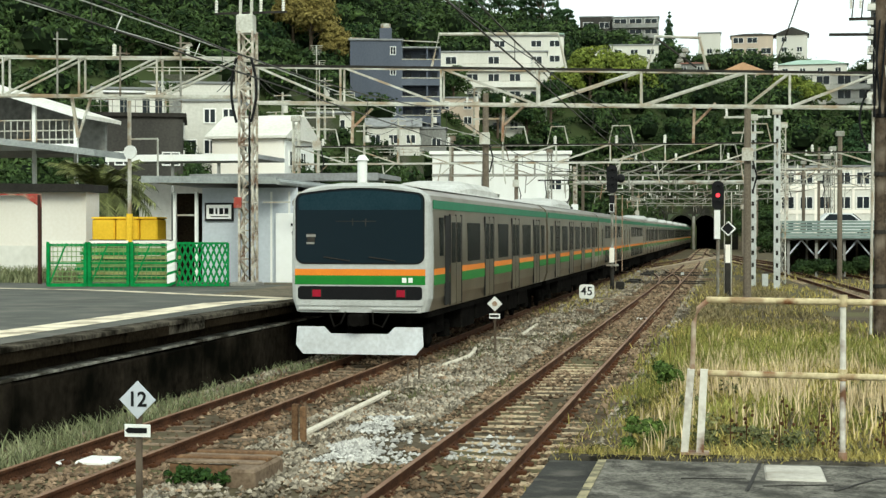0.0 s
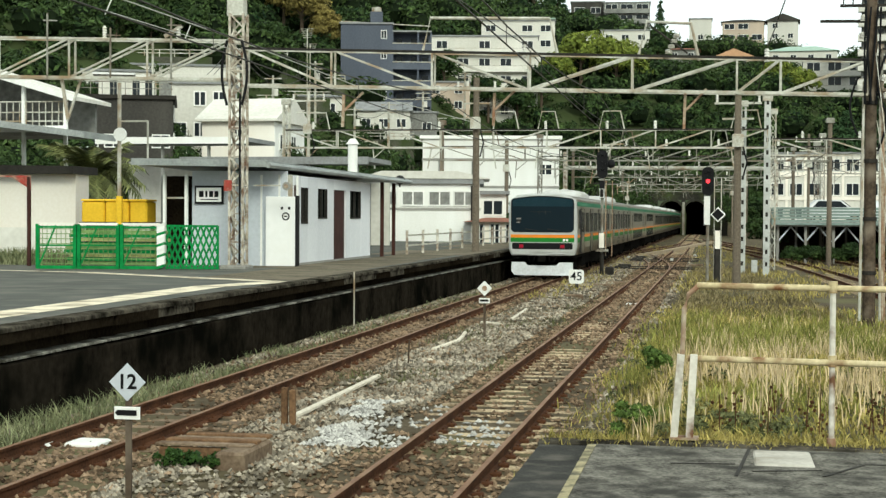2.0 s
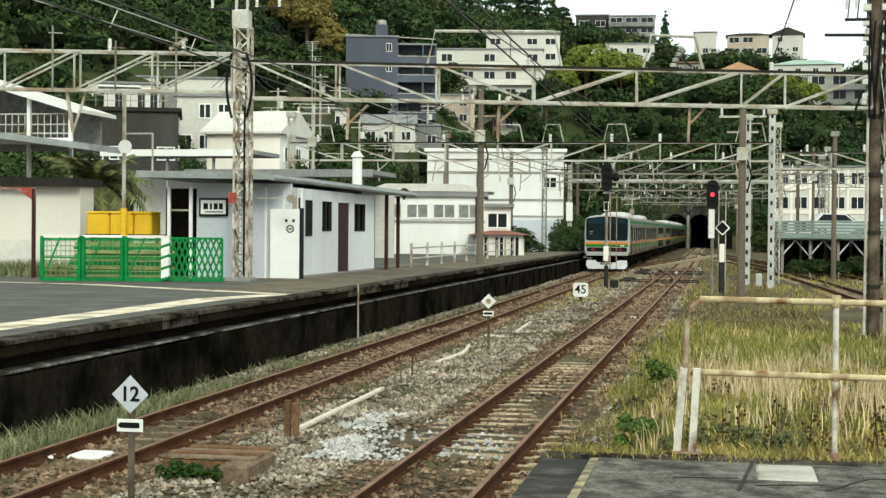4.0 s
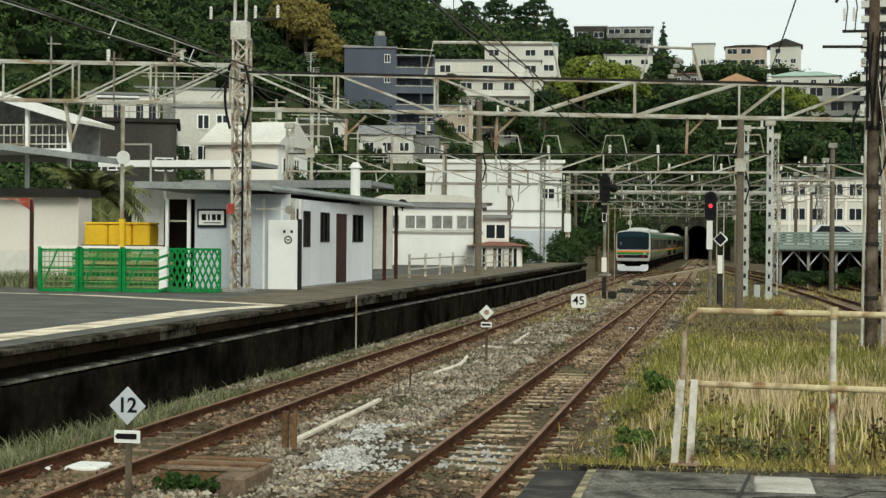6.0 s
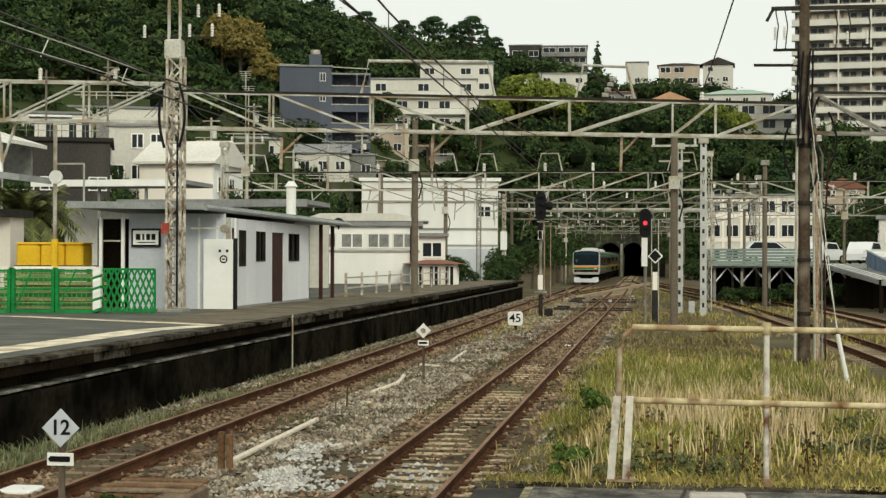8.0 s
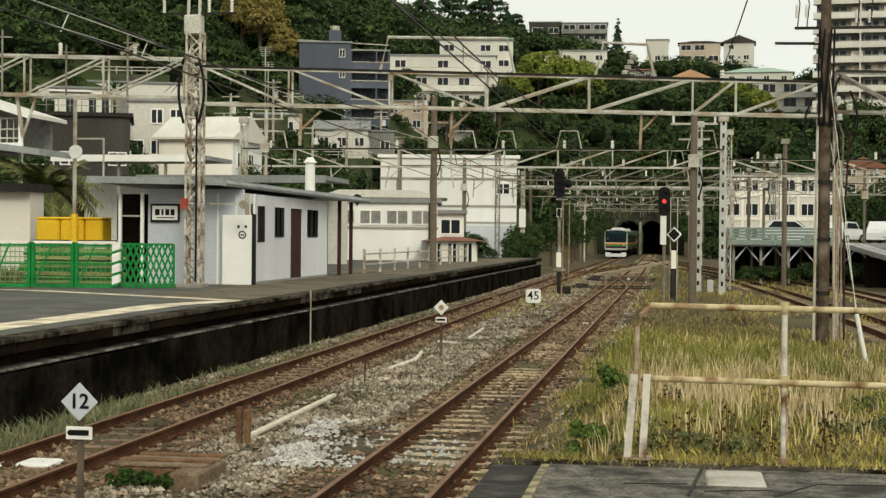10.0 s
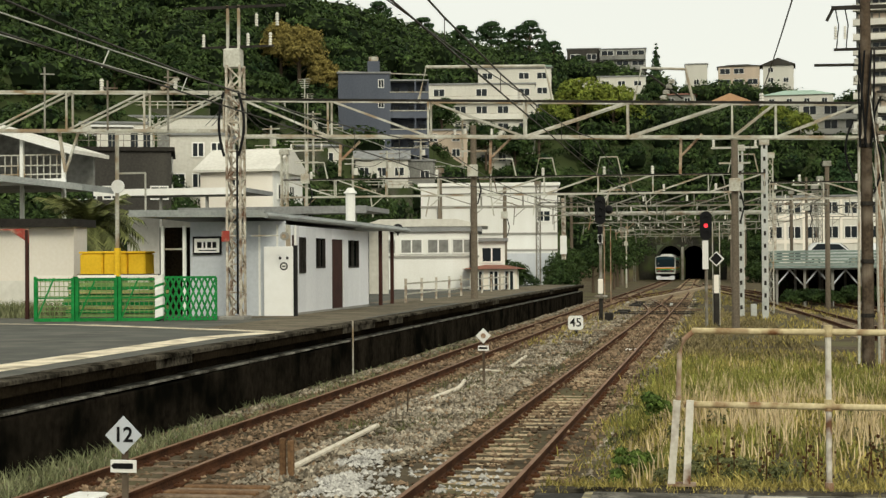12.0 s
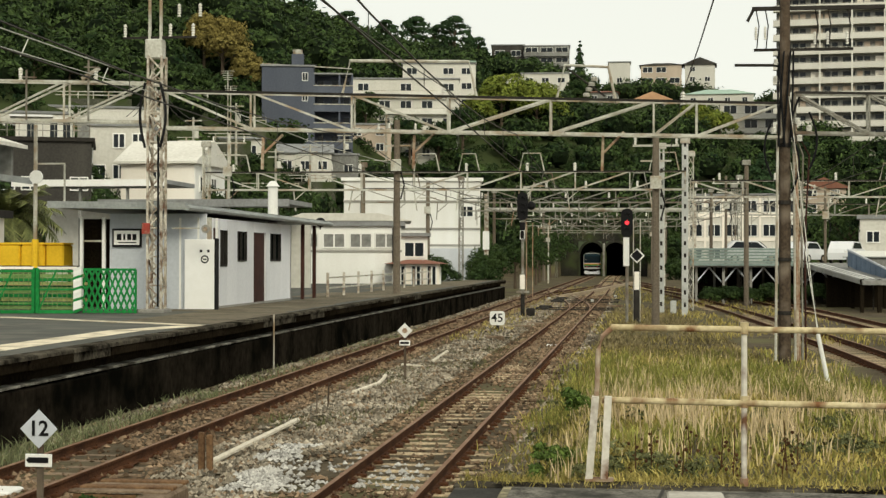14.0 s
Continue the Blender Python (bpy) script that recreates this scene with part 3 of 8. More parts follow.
SHAPES = {}


def shared(key, make, material):
    if key not in SHAPES:
        SHAPES[key] = make().mesh(key, material)
    return SHAPES[key]


def bogie_geo():
    g = Geo()
    for s in (-1, 1):
        g.bevel_box(s * 0.95 - 0.09, s * 0.95 + 0.09, -1.5, 1.5, 0.42, 0.66, 0.04)
        for y in (-1.05, 1.05):
            g.rod((s * 0.53, y, 0.43), (s * 0.63, y, 0.43), 0.43, n=20)
            g.bevel_box(s * 0.98 - 0.12, s * 0.98 + 0.12, y - 0.18, y + 0.18, 0.28, 0.60, 0.04)
        g.rod((s * 0.95, 0, 0.60), (s * 0.95, 0, 1.0), 0.24, n=12)
    for y in (-1.05, 1.05):
        g.rod((-0.6, y, 0.43), (0.6, y, 0.43), 0.08)
    g.box(-0.9, 0.9, -0.3, 0.3, 0.45, 0.9)
    return g


def under_geo(seed):
    def make():
        r = random.Random(seed)
        g = Geo()
        y = 4.6
        while y < 14.6:
            l = r.uniform(0.8, 1.9)
            for s in (-1, 1):
                if r.random() < 0.85:
                    g.bevel_box(min(s * 0.5, s * 1.3), max(s * 0.5, s * 1.3), y, y + l, r.uniform(0.32, 0.55), 1.02, 0.03)
            y += l + r.uniform(0.15, 0.45)
        g.box(-1.36, 1.36, 0.4, CAR - 0.3, 0.90, 1.04)
        return g
    return make


def car_geo(y0):
    return lambda: Geo().prism(car_outline(), y0, CAR)


def train_car(k):
    last, deck2 = k == 0, k in (2, 3)
    label = ("stainless train end car with orange and green bands" if last else
             "double-deck stainless train car with two rows of windows" if deck2 else "stainless commuter train car with orange and green bands")
    car = thing("train_car", label, "train car", "cars of the departing train")
    y0 = 0.30 if last else 0.0
    part("body", shared("body_cab" if last else "body", car_geo(y0), STEEL), None, car)
    roof = lambda: Geo().prism([(1.2, 3.545), (0.9, 3.60), (0.4, 3.65), (-0.4, 3.65), (-0.9, 3.60), (-1.2, 3.545), (-1.16, 3.57), (-0.8, 3.625), (0, 3.672), (0.8, 3.625), (1.16, 3.57)], y0 + 0.1, CAR - 0.1)
    part("roof", shared("roof", roof, TRAIN_ROOF), None, car)
    if not deck2:
        def cooler():
            g = Geo()
            o = [(0.98, 3.58), (0.97, 3.74), (0.78, 3.90), (0.4, 3.95), (-0.4, 3.95), (-0.78, 3.90), (-0.97, 3.74), (-0.98, 3.58)]
            rings = [[(x * a, y, 3.58 + (z - 3.58) * b) for x, z in o] for y, a, b in ((5.9, 0.86, 0.05), (7.2, 0.97, 0.8), (7.8, 1, 1), (11.6, 1, 1), (12.2, 0.97, 0.8), (13.4, 0.86, 0.05))]
            n = len(o)
            for p, q in zip(rings, rings[1:]):
                g.add(p + q, [(m, (m + 1) % n, n + (m + 1) % n, n + m) for m in range(n)])
            return g
        part("air_conditioner", shared("air_conditioner", cooler, TRAIN_ROOF), None, car, "smooth pale roof cooler")
        if k in (1, 6):
            g = Geo()
            for s in (-1, 1):
                g.rod((s * 0.45, 15.2, 3.75), (s * 0.55, 16.4, 4.35), 0.03).rod((s * 0.55, 16.4, 4.35), (s * 0.5, 15.4, 4.9), 0.025)
            g.rod((-0.8, 15.4, 4.9), (0.8, 15.4, 4.9), 0.03).box(-0.6, 0.6, 14.8, 16.6, 3.66, 3.76)
            part("pantograph", g, DARK_STEEL, car)
    for s in (-1, 1):
        tag = "r" if s > 0 else "l"
        for nm, z0, z1, m in (("orange_band", 1.765, 1.895, ORANGE), ("green_band", 1.56, 1.764, BAND_GREEN), ("cornice_band", 3.12, 3.30, PALE_GREEN)):
            part(nm, shared(nm + tag + str(last), lambda: ribbon(y0 + 0.05, CAR - 0.02, z0, z1, s, 0.004), m), None, car)
        if deck2:
            for z0, z1 in ((1.15, 1.75), (2.35, 2.95)):
                for j in range(7):
                    y = 3.6 + j * 1.8
                    part("window", shared("deck_window%s%.1f" % (tag, z0), lambda: ribbon(0, 1.25, z0, z1, s, 0.010), DIM_GLASS), None, car, at=pose(0, y, 0))
            for y in (1.3, 17.0):
                d = part("door", shared("deck_door" + tag, lambda: ribbon(0, 0.9, 1.12, 3.0, s, 0.010), STEEL), None, car, at=pose(0, y, 0))
                part("pane", shared("deck_pane" + tag, lambda: ribbon(0.2, 0.7, 1.95, 2.8, s, 0.014), DIM_GLASS), None, d)
            continue
        for j, y in enumerate((2.85, 7.55, 12.25, 16.95)):
            # double sliding door in a recess frame
            d = part("door", shared("door" + tag, lambda: ribbon(-0.65, 0.65, 1.10, 3.0, s, 0.006), STEEL), None, car, at=pose(0, y, 0))

            def panes():
                g = Geo()
                for a, b in ((-0.56, -0.10), (0.10, 0.56)):
                    r = ribbon(a, b, 1.98, 2.86, s, 0.012)
                    g.add(r.v, r.f)
                return g
            part("pane", shared("door_pane" + tag, panes, DIM_GLASS), None, d)

            def seam():
                g = Geo()
                for a, b in ((-0.74, -0.64), (-0.016, 0.016), (0.64, 0.74)):
                    r = ribbon(a, b, 1.08, 3.03, s, 0.010)
                    g.add(r.v, r.f)
                return g
            part("seam", shared("door_seam" + tag, seam, BLACK), None, d, "dark rubber door edges")
        for j, y in enumerate((4.35, 9.05, 13.75)):
            part("window", shared("side_window" + tag, lambda: ribbon(0, 1.75, 1.98, 2.86, s, 0.009), DIM_GLASS), None, car, at=pose(0, y, 0))
        part("window", shared("end_window" + tag, lambda: ribbon(0, 0.75, 1.98, 2.86, s, 0.009), DIM_GLASS), None, car, at=pose(0, 18.2, 0))
        if not last:
            part("window", shared("end_window" + tag, None, None), None, car, at=pose(0, 0.7, 0))
        else:
            part("cab_window", ribbon(0.95, 1.35, 2.15, 2.95, s, 0.009), DIM_GLASS, car)
            part("cab_door", ribbon(1.55, 2.05, 1.10, 3.0, s, 0.010), BLACK, car, "narrow dark crew door")
    for y in (2.9, 16.6):
        part("bogie", shared("bogie", bogie_geo, UNDER), None, car, at=pose(0, y, 0))
    part("underframe", shared("under%d" % (k % 3), under_geo(k % 3), UNDER), None, car)
    part("gangway", shared("gangway", lambda: Geo().prism(rounded(-0.75, 0.75, 1.05, 3.2, 0.1), CAR, PITCH), BLACK), None, car)
    if last:
        cab_end(car)
    return car


def cab_end(car):
    """The flat, round-cornered end with its big dark window."""
    a, b = car_outline(0.0), car_outline(0.12)
    g = Geo()
    n = len(a)
    zs = lambda z: min(z, 3.60) if z > 3.5 else z
    rings = [[(x, 0.30, z) for x, z in a], [(x * 0.992, 0.14, z) for x, z in a], [(x * 0.965, 0.04, zs(z)) for x, z in a], [(x, 0.0, zs(z) - 0.02) for x, z in b]]
    for i in range(3):
        o = rings[i] + rings[i + 1]
        g.add(o, [(k, (k + 1) % n, n + (k + 1) % n, n + k) for k in range(n)])
    g.add(rings[3], [tuple(range(n))])
    mask = part("cab_mask", g, TRAIN_WHITE, car, "pale moulded surround of the cab window")
    window = Geo().prism(rounded(-1.33, 1.33, 2.02, 3.43, 0.17, 0.15, arch=0.10), -0.012, 0.02)
    part("windscreen", window, CAB_GLASS, mask, "wide tinted windscreen")
    rim = Geo()
    o, i = rounded(-1.35, 1.35, 1.995, 3.45, 0.18, 0.16, arch=0.10), rounded(-1.32, 1.32, 2.025, 3.42, 0.16, 0.14, arch=0.10)
    m = len(o)
    p = [(x, -0.016, z) for x, z in o] + [(x, -0.016, z) for x, z in i] + [(x, 0.01, z) for x, z in o]
    rim.add(p, [(k, (k + 1) % m, m + (k + 1) % m, m + k) for k in range(m)] + [(k, 2 * m + k, 2 * m + (k + 1) % m, (k + 1) % m) for k in range(m)])
    part("seal", rim, BLACK, mask)
    # lighter reflection along the top of the glass, painted on as a strip
    part("sun_blind", Geo().prism(rounded(-1.28, 1.28, 3.10, 3.40, 0.04, 0.12, arch=0.09), -0.0135, -0.0125), mat("painted_teal_reflection", (0.02, 0.042, 0.055), 0.15, c2=(0.012, 0.03, 0.04), scale=1.5), mask, "teal reflection painted across the windscreen top")
    for x1, z0, z1 in ((-0.92, 2.55, 2.60), (-0.95, 2.40, 2.44)):
        part("notice", Geo().box(-1.12, x1, -0.0145, -0.013, z0, z1), CONC, mask, "small pale notice behind the glass")
    for x0, x1, z0, z1 in ((-1.1, -0.94, 2.42, 2.62), (-0.5, 0.35, 2.86, 2.875), (0.12, 0.14, 2.76, 2.92), (-0.15, -0.13, 2.78, 2.92)):
        part("cab_fitting", Geo().box(x0, x1, -0.0142, -0.0132, z0, z1), DARK_STEEL, mask, "dim cab fittings seen through the glass")
    for x in (-0.2, 0.75):
        part("wiper", Geo().rod((x, -0.03, 2.06), (x - 0.55, -0.03, 2.14), 0.012), DARK_STEEL, mask)
    part("orange_band", Geo().box(-1.365, 1.365, -0.006, 0.05, 1.765, 1.895), ORANGE, mask)
    part("green_band", Geo().box(-1.365, 1.365, -0.006, 0.05, 1.575, 1.764), BAND_GREEN, mask)
    for x in (0.93, 1.06):
        part("emblem", Geo().box(x - 0.045, x + 0.045, -0.010, -0.006, 1.62, 1.72), WHITE, mask, "small white maker's emblem")
    part("lamp_panel", Geo().prism(rounded(-1.30, 1.30, 1.27, 1.545, 0.07), -0.010, 0.03), BLACK, mask, "black lamp panel")
    for x in (-0.90, 0.86):
        lamp = part("tail_lamp", Geo().bevel_box(x - 0.09, x + 0.09, -0.030, 0.0, 1.33, 1.47, 0.01), TAIL, mask, "lit red tail lamp")
        part("lens_rim", Geo().box(x - 0.11, x - 0.09, -0.032, 0.0, 1.31, 1.49).box(x + 0.09, x + 0.11, -0.032, 0.0, 1.31, 1.49), DARK_STEEL, lamp)
    part("sill", Geo().prism(rounded(-1.33, 1.33, 1.15, 1.262, 0.04), -0.03, 0.06), TRAIN_WHITE, mask, "pale lower sill")
    for x0, x1 in ((-1.28, -0.42), (0.25, 1.20)):
        part("step", Geo().bevel_box(x0, x1, -0.06, 0.10, 1.06, 1.10, 0.01), TRAIN_WHITE, mask, "pale foot step")
    cp = Geo().bevel_box(-0.16, 0.16, -0.42, 0.2, 0.76, 1.00, 0.04).rod((0, -0.45, 0.88), (0, -0.40, 0.88), 0.13, n=14)
    for s in (-1, 1):
        cp.tube([(s * 0.28, -0.05, 1.02), (s * 0.34, -0.22, 0.80), (s * 0.5, -0.12, 0.72), (s * 0.62, -0.02, 0.98)], 0.022)
    part("coupler", cp, UNDER, car, "dark coupler and hoses")
    sk = [(-1.30, 0.72), (-1.33, 0.34), (-1.18, 0.16), (1.18, 0.16), (1.33, 0.34), (1.31, 0.72), (0.74, 0.72), (0.60, 0.58), (-0.60, 0.58), (-0.74, 0.72)]
    part("skirt", Geo().prism(sk, -0.05, 0.0), SKIRT, car, "white snow-plough skirt")


TRAIN = [train_car(k) for k in range(12)]
TRAIN_RUN = [(0.0, 29.6), (0.5, 38.0), (1.0, 46.2), (1.5, 54.9), (2.0, 63.6), (2.5, 72.3), (3.0, 81.0), (4.0, 97.4), (5.5, 121.0), (6.5, 137.0), (7.5, 153.5), (8.0, 161.8), (9.3, 182.5), (10.5, 200.0), (11.5, 214.0), (13.0, 234.0), (14.0, 247.0)]


def motions():
    for k, car in enumerate(TRAIN):
        rows = []
        for t, s in TRAIN_RUN:
            y = s + k * PITCH
            x0, x1 = track_l(y + 2.9), track_l(y + 16.6)
            turn = math.degrees(math.atan2(-(x1 - x0), 13.7))
            rows.append((t, pose(x0 - (x1 - x0) * 2.9 / 13.7, y, 0.0, 0, 0, turn)))
        walk(car, rows)


# ------------------------------------------------------------------ tunnel mouth
STONE = mat("mossy_portal_stone", (0.045, 0.042, 0.034), 0.95, c2=(0.02, 0.02, 0.015), scale=0.5, fine=5, bump=0.03, dirt=(0.06, 0.075, 0.03), dirt_scale=0.3)
TUNNEL_BLACK = mat("near_black_tunnel_lining", (0.012, 0.012, 0.012), 0.95, scale=1)


def tunnels():
    for cx, name in ((track_l(PORTAL), "tunnel_1"), (track_r(PORTAL) + 0.15, "tunnel_2")):
        t = thing(name, "dark railway tunnel mouth with a stained stone ring", "tunnel", kind="structure")
        arch = [(1.92, -0.4), (1.98, 2.9)] + [(1.98 * math.cos(a), 2.9 + 2.5 * math.sin(a)) for a in np.linspace(0.25, math.pi - 0.25, 11)] + [(-1.98, 2.9), (-1.92, -0.4)]
        out = [(x * 1.20, z if z < 0 else z + 0.35 * max(0, z - 2.5) / 3) for x, z in arch]
        n = len(arch)
        ring = [(cx + x, PORTAL - 0.15, z) for x, z in arch] + [(cx + x, PORTAL - 0.15, z) for x, z in out] + [(cx + x, PORTAL + 1.2, z) for x, z in arch] + [(cx + x, PORTAL + 1.2, z) for x, z in out]
        g = Geo().add(ring, [(i, i + 1, n + i + 1, n + i) for i in range(n - 1)] + [(i, 2 * n + i, 2 * n + i + 1, i + 1) for i in range(n - 1)] + [(n + i, n + i + 1, 3 * n + i + 1, 3 * n + i) for i in range(n - 1)])
        part("ring", g, STONE, t)
        bore = [(cx + x * 1.01, y, z) for y in (PORTAL + 0.9, PORTAL + 300) for x, z in arch]
        g = Geo().add(bore, [(i, i + 1, n + i + 1, n + i) for i in range(n - 1)] + [tuple(range(n, 2 * n))])
        part("bore", g, TUNNEL_BLACK, t)
        part("bed", Geo().box(cx - 2, cx + 2, PORTAL + 0.6, PORTAL + 300, -0.5, -0.22), TUNNEL_BLACK, t)
    w = thing("portal_wall", "mossy stone retaining wall round the tunnel mouths", "retaining wall", kind="structure")
    l0, r0 = track_l(PORTAL), track_r(PORTAL) + 0.15
    for x0, x1, z0 in ((-14.5, l0 - 2.3, -0.5), (r0 + 2.3, 4.0, -0.5), (l0 - 2.31, r0 + 2.31, 5.55)):
        part("masonry", Geo().box(x0, x1, PORTAL + 0.02, PORTAL + 1.6, z0, 6.6 + random.uniform(0, 0.05)), STONE, w)
    part("pier", Geo().box(l0 + 2.2, r0 - 2.2, PORTAL + 0.05, PORTAL + 1.55, -0.5, 5.6), STONE, w)
    part("pale_post", Geo().bevel_box(-5.72, -5.32, PORTAL - 0.5, PORTAL - 0.2, -0.3, 5.2, 0.05), OLD_GALV, w, "pale post between the tunnel mouths")
    part("cornice", Geo().bevel_box(-14.6, 4.1, PORTAL - 0.2, PORTAL + 1.7, 6.66, 6.9, 0.06), STONE, w)


tunnels()


# ------------------------------------------------------------------ overhead line structures
def lattice(g, a, b, w, panels, r=0.022, leg=0.05):
    """A four-legged lattice post from a up to b."""
    a, b = Vector(a), Vector(b)
    h = w / 2
    cs = [Vector((sx * h, sy * h, 0)) for sx, sy in ((-1, -1), (1, -1), (1, 1), (-1, 1))]
    for c in cs:
        g.bar(a + c, b + c, leg)
    for i in range(panels):
        p, q = a.lerp(b, i / panels), a.lerp(b, (i + 1) / panels)
        for k in range(4):
            c, d = cs[k], cs[(k + 1) % 4]
            if (i + k) % 2:
                c, d = d, c
            g.bar(p + c, q + d, r * 2)
            if i % 2 == 0:
                g.bar(p + c, p + d, r * 2)
    return g


def battened(parent, x, y, z0, z1, w=0.32):
    """A pale post of two channels joined by batten plates, with dark gaps between them."""
    post = part("battened_post", Geo().box(x - w / 2, x - w / 2 + 0.10, y - 0.12, y + 0.12, z0, z1).box(x + w / 2 - 0.10, x + w / 2, y - 0.12, y + 0.12, z0, z1), OFFGREY, parent)
    z = z0 + 0.1
    while z < z1 - 0.5:
        part("batten", Geo().box(x - w / 2 + 0.02, x + w / 2 - 0.02, y - 0.135, y - 0.121, z, z + 0.40), OFFGREY, post)
        part("gap", Geo().box(x - w / 2 + 0.10, x + w / 2 - 0.10, y - 0.05, y + 0.05, z + 0.40, z + 0.62), DARK_STEEL, post, "dark gap between the battens")
        z += 0.62


def truss(parent, a, b, depth_a, depth_b, panels, split, width=0.42, r=0.038, nodes=None, steel=None):
    """A box girder: two chords above, two below, uprights and diagonals. a and b: its upper ends."""
    a, b = Vector(a), Vector(b)
    steel = steel or GALV
    nodes = nodes or [i / panels for i in range(panels + 1)]
    lo_a, lo_b = a - Vector((0, 0, depth_a)), b - Vector((0, 0, depth_b))
    for d in (-width / 2, width / 2):
        o = Vector((0, d, 0))
        part("top_chord", Geo().bar(a + o, b + o, r * 1.7), DARK_STEEL if d < 0 and split else steel, parent)
        part("bottom_chord", Geo().bar(lo_a + o, lo_b + o, r * 2.0), steel, parent)
        for i in range(panels + 1):
            u = nodes[i]
            part("upright", Geo().bar(a.lerp(b, u) + o, lo_a.lerp(lo_b, u) + o, r * 1.3), steel, parent)
            if i < panels:
                v = nodes[i + 1]
                if i < split:
                    p, q = a.lerp(b, u), lo_a.lerp(lo_b, v)
                else:
                    p, q = lo_a.lerp(lo_b, u), a.lerp(b, v)
                part("diagonal", Geo().bar(p + o, q + o, r * 1.35), steel, parent)
    for i in range(panels + 1):
        u = nodes[i]
        for e in (a.lerp(b, u), lo_a.lerp(lo_b, u)):
            part("cross_tie", Geo().bar(e - Vector((0, width / 2, 0)), e + Vector((0, width / 2, 0)), r), steel, parent)


PORCELAIN = mat("white_porcelain", (0.80, 0.79, 0.74), 0.3, c2=(0.66, 0.63, 0.56), scale=6)


def insulator(parent, x, y, z, h=0.42, r=0.07):
    g = Geo()
    for k in range(5):
        g.rod((x, y, z + h * k / 5), (x, y, z + h * (k + 0.6) / 5), r, r * 0.75, n=8)
    g.rod((x, y, z), (x, y, z + h), r * 0.5, n=6)
    part("insulator", g, PORCELAIN, parent, "white porcelain insulator")


def gantry_near():
    y = 40.2
    g1 = thing("line_gantry", "weathered lattice girder gantry carrying overhead lines", "gantry", "overhead line gantries")
    mast = part("lattice_mast", lattice(Geo(), (-13.23, y, PZ - 0.05), (-13.23, y, 8.25), 0.39, 18, 0.020, 0.06), LATTICE, g1, "rust-streaked lattice mast")
    part("foot", Geo().bevel_box(-13.65, -12.9, y - 0.37, y + 0.37, PZ - 0.02, PZ + 0.10, 0.03), CONC, mast)
    part("head_box", Geo().bevel_box(-13.52, -13.04, y - 0.2, y + 0.2, 8.2, 8.72, 0.03), GALV, mast, "riveted steel head plate")
    for s in (-0.16, 0.16):
        part("head_post", Geo().bar((-13.28 + s, y, 8.6), (-13.28 + s, y, 9.95), 0.07), GALV, mast)
    part("crossarm", Geo().bar((-14.75, y, 9.9), (-11.75, y, 9.9), 0.07), DARK_STEEL, mast)
    part("crossarm", Geo().bar((-14.2, y, 8.78), (-12.1, y, 8.78), 0.06), DARK_STEEL, mast)
    for x, z in ((-14.15, 8.8), (-12.85, 8.8), (-12.2, 8.8)):
        insulator(g1, x, y, z, 0.36, 0.055)
    for x, z in ((-12.6, 9.35), (-12.0, 9.35)):
        insulator(g1, x, y, z, 0.36, 0.055)
    for s in (-0.2, 0.22):
        loop = [(-13.28 + s * (1 + 0.75 * math.sin(u * math.pi)), y - 0.26, 7.5 - 1.8 * u) for u in np.linspace(0, 1, 9)]
        part("cable_loop", Geo().tube(loop, 0.038, 6), BLACK, g1, "thick black cable loop")
    part("cable", Geo().rod((-13.1, y - 0.27, 1.3), (-13.1, y - 0.27, 6.0), 0.03), BLACK, g1)
    part("warning_plate", Geo().box(-13.55, -13.32, y - 0.32, y - 0.28, 3.32, 3.62), RED, g1, "faded red warning plate")
    truss(g1, (-25.2, y, 7.84), (-13.5, y, 7.50), 1.14, 1.08, 5, 0)
    truss(g1, (-13.0, y, 7.28), (3.75, y, 6.74), 1.02, 0.88, 7, 3, nodes=[0, 0.149, 0.317, 0.474, 0.639, 0.802, 0.869, 1])
    for x, z0, z1 in ((-18.8, 6.55, 8.35), (-15.1, 6.45, 8.15), (-16.9, 6.5, 7.9)):
        part("wire_post", Geo().rod((x, y - 0.3, z0), (x, y - 0.3, z1), 0.03, n=6).bar((x - 0.12, y - 0.3, z1 - 0.2), (x + 0.3, y - 0.3, z1 - 0.22), 0.035), OLD_GALV, g1, "slim upright carrying a wire")
    part("vee_brace", Geo().bar((-18.51, y, 6.59), (-18.31, y, 5.35), 0.08).bar((-17.91, y, 6.5), (-18.31, y, 5.35), 0.06), GALV, g1)
    part("post", Geo().rod((3.85, y, -0.3), (3.85, y, 9.65), 0.165, 0.13, n=14), BROWN_POLE, g1, "tall brown concrete post")
    for z in (1.2, 2.6, 4.1, 5.6):
        part("band", Geo().rod((3.85, y, z), (3.85, y, z + 0.1), 0.18, n=14), DARK_STEEL, g1)
    for dx in (-0.24, 0.27, 0.33):
        part("conduit", Geo().rod((3.85 + dx, y - 0.1, 0.0), (3.85 + dx * 0.8, y - 0.1, 6.2), 0.035), RUSTY if dx > 0.3 else GALV, g1)
    arm = part("crossarm", Geo().bar((3.0, y, 9.26), (6.4, y, 9.26), 0.10).bar((3.05, y, 8.17), (5.6, y, 8.17), 0.07).bar((3.05, y, 9.26), (2.88, y, 8.93), 0.08).bar((2.55, y, 7.78), (3.8, y, 7.76), 0.07), DARK_STEEL, g1)
    for x in (3.1, 3.34, 4.62, 4.95, 5.45):
        insulator(g1, x, y, 8.45 if x < 4 else 8.3, 0.34, 0.045)
        part("hanger", Geo().tube([(x, y, 9.26), (x + 0.08, y, 8.8), (x + 0.02, y, 8.17)], 0.018), DARK_STEEL, g1)
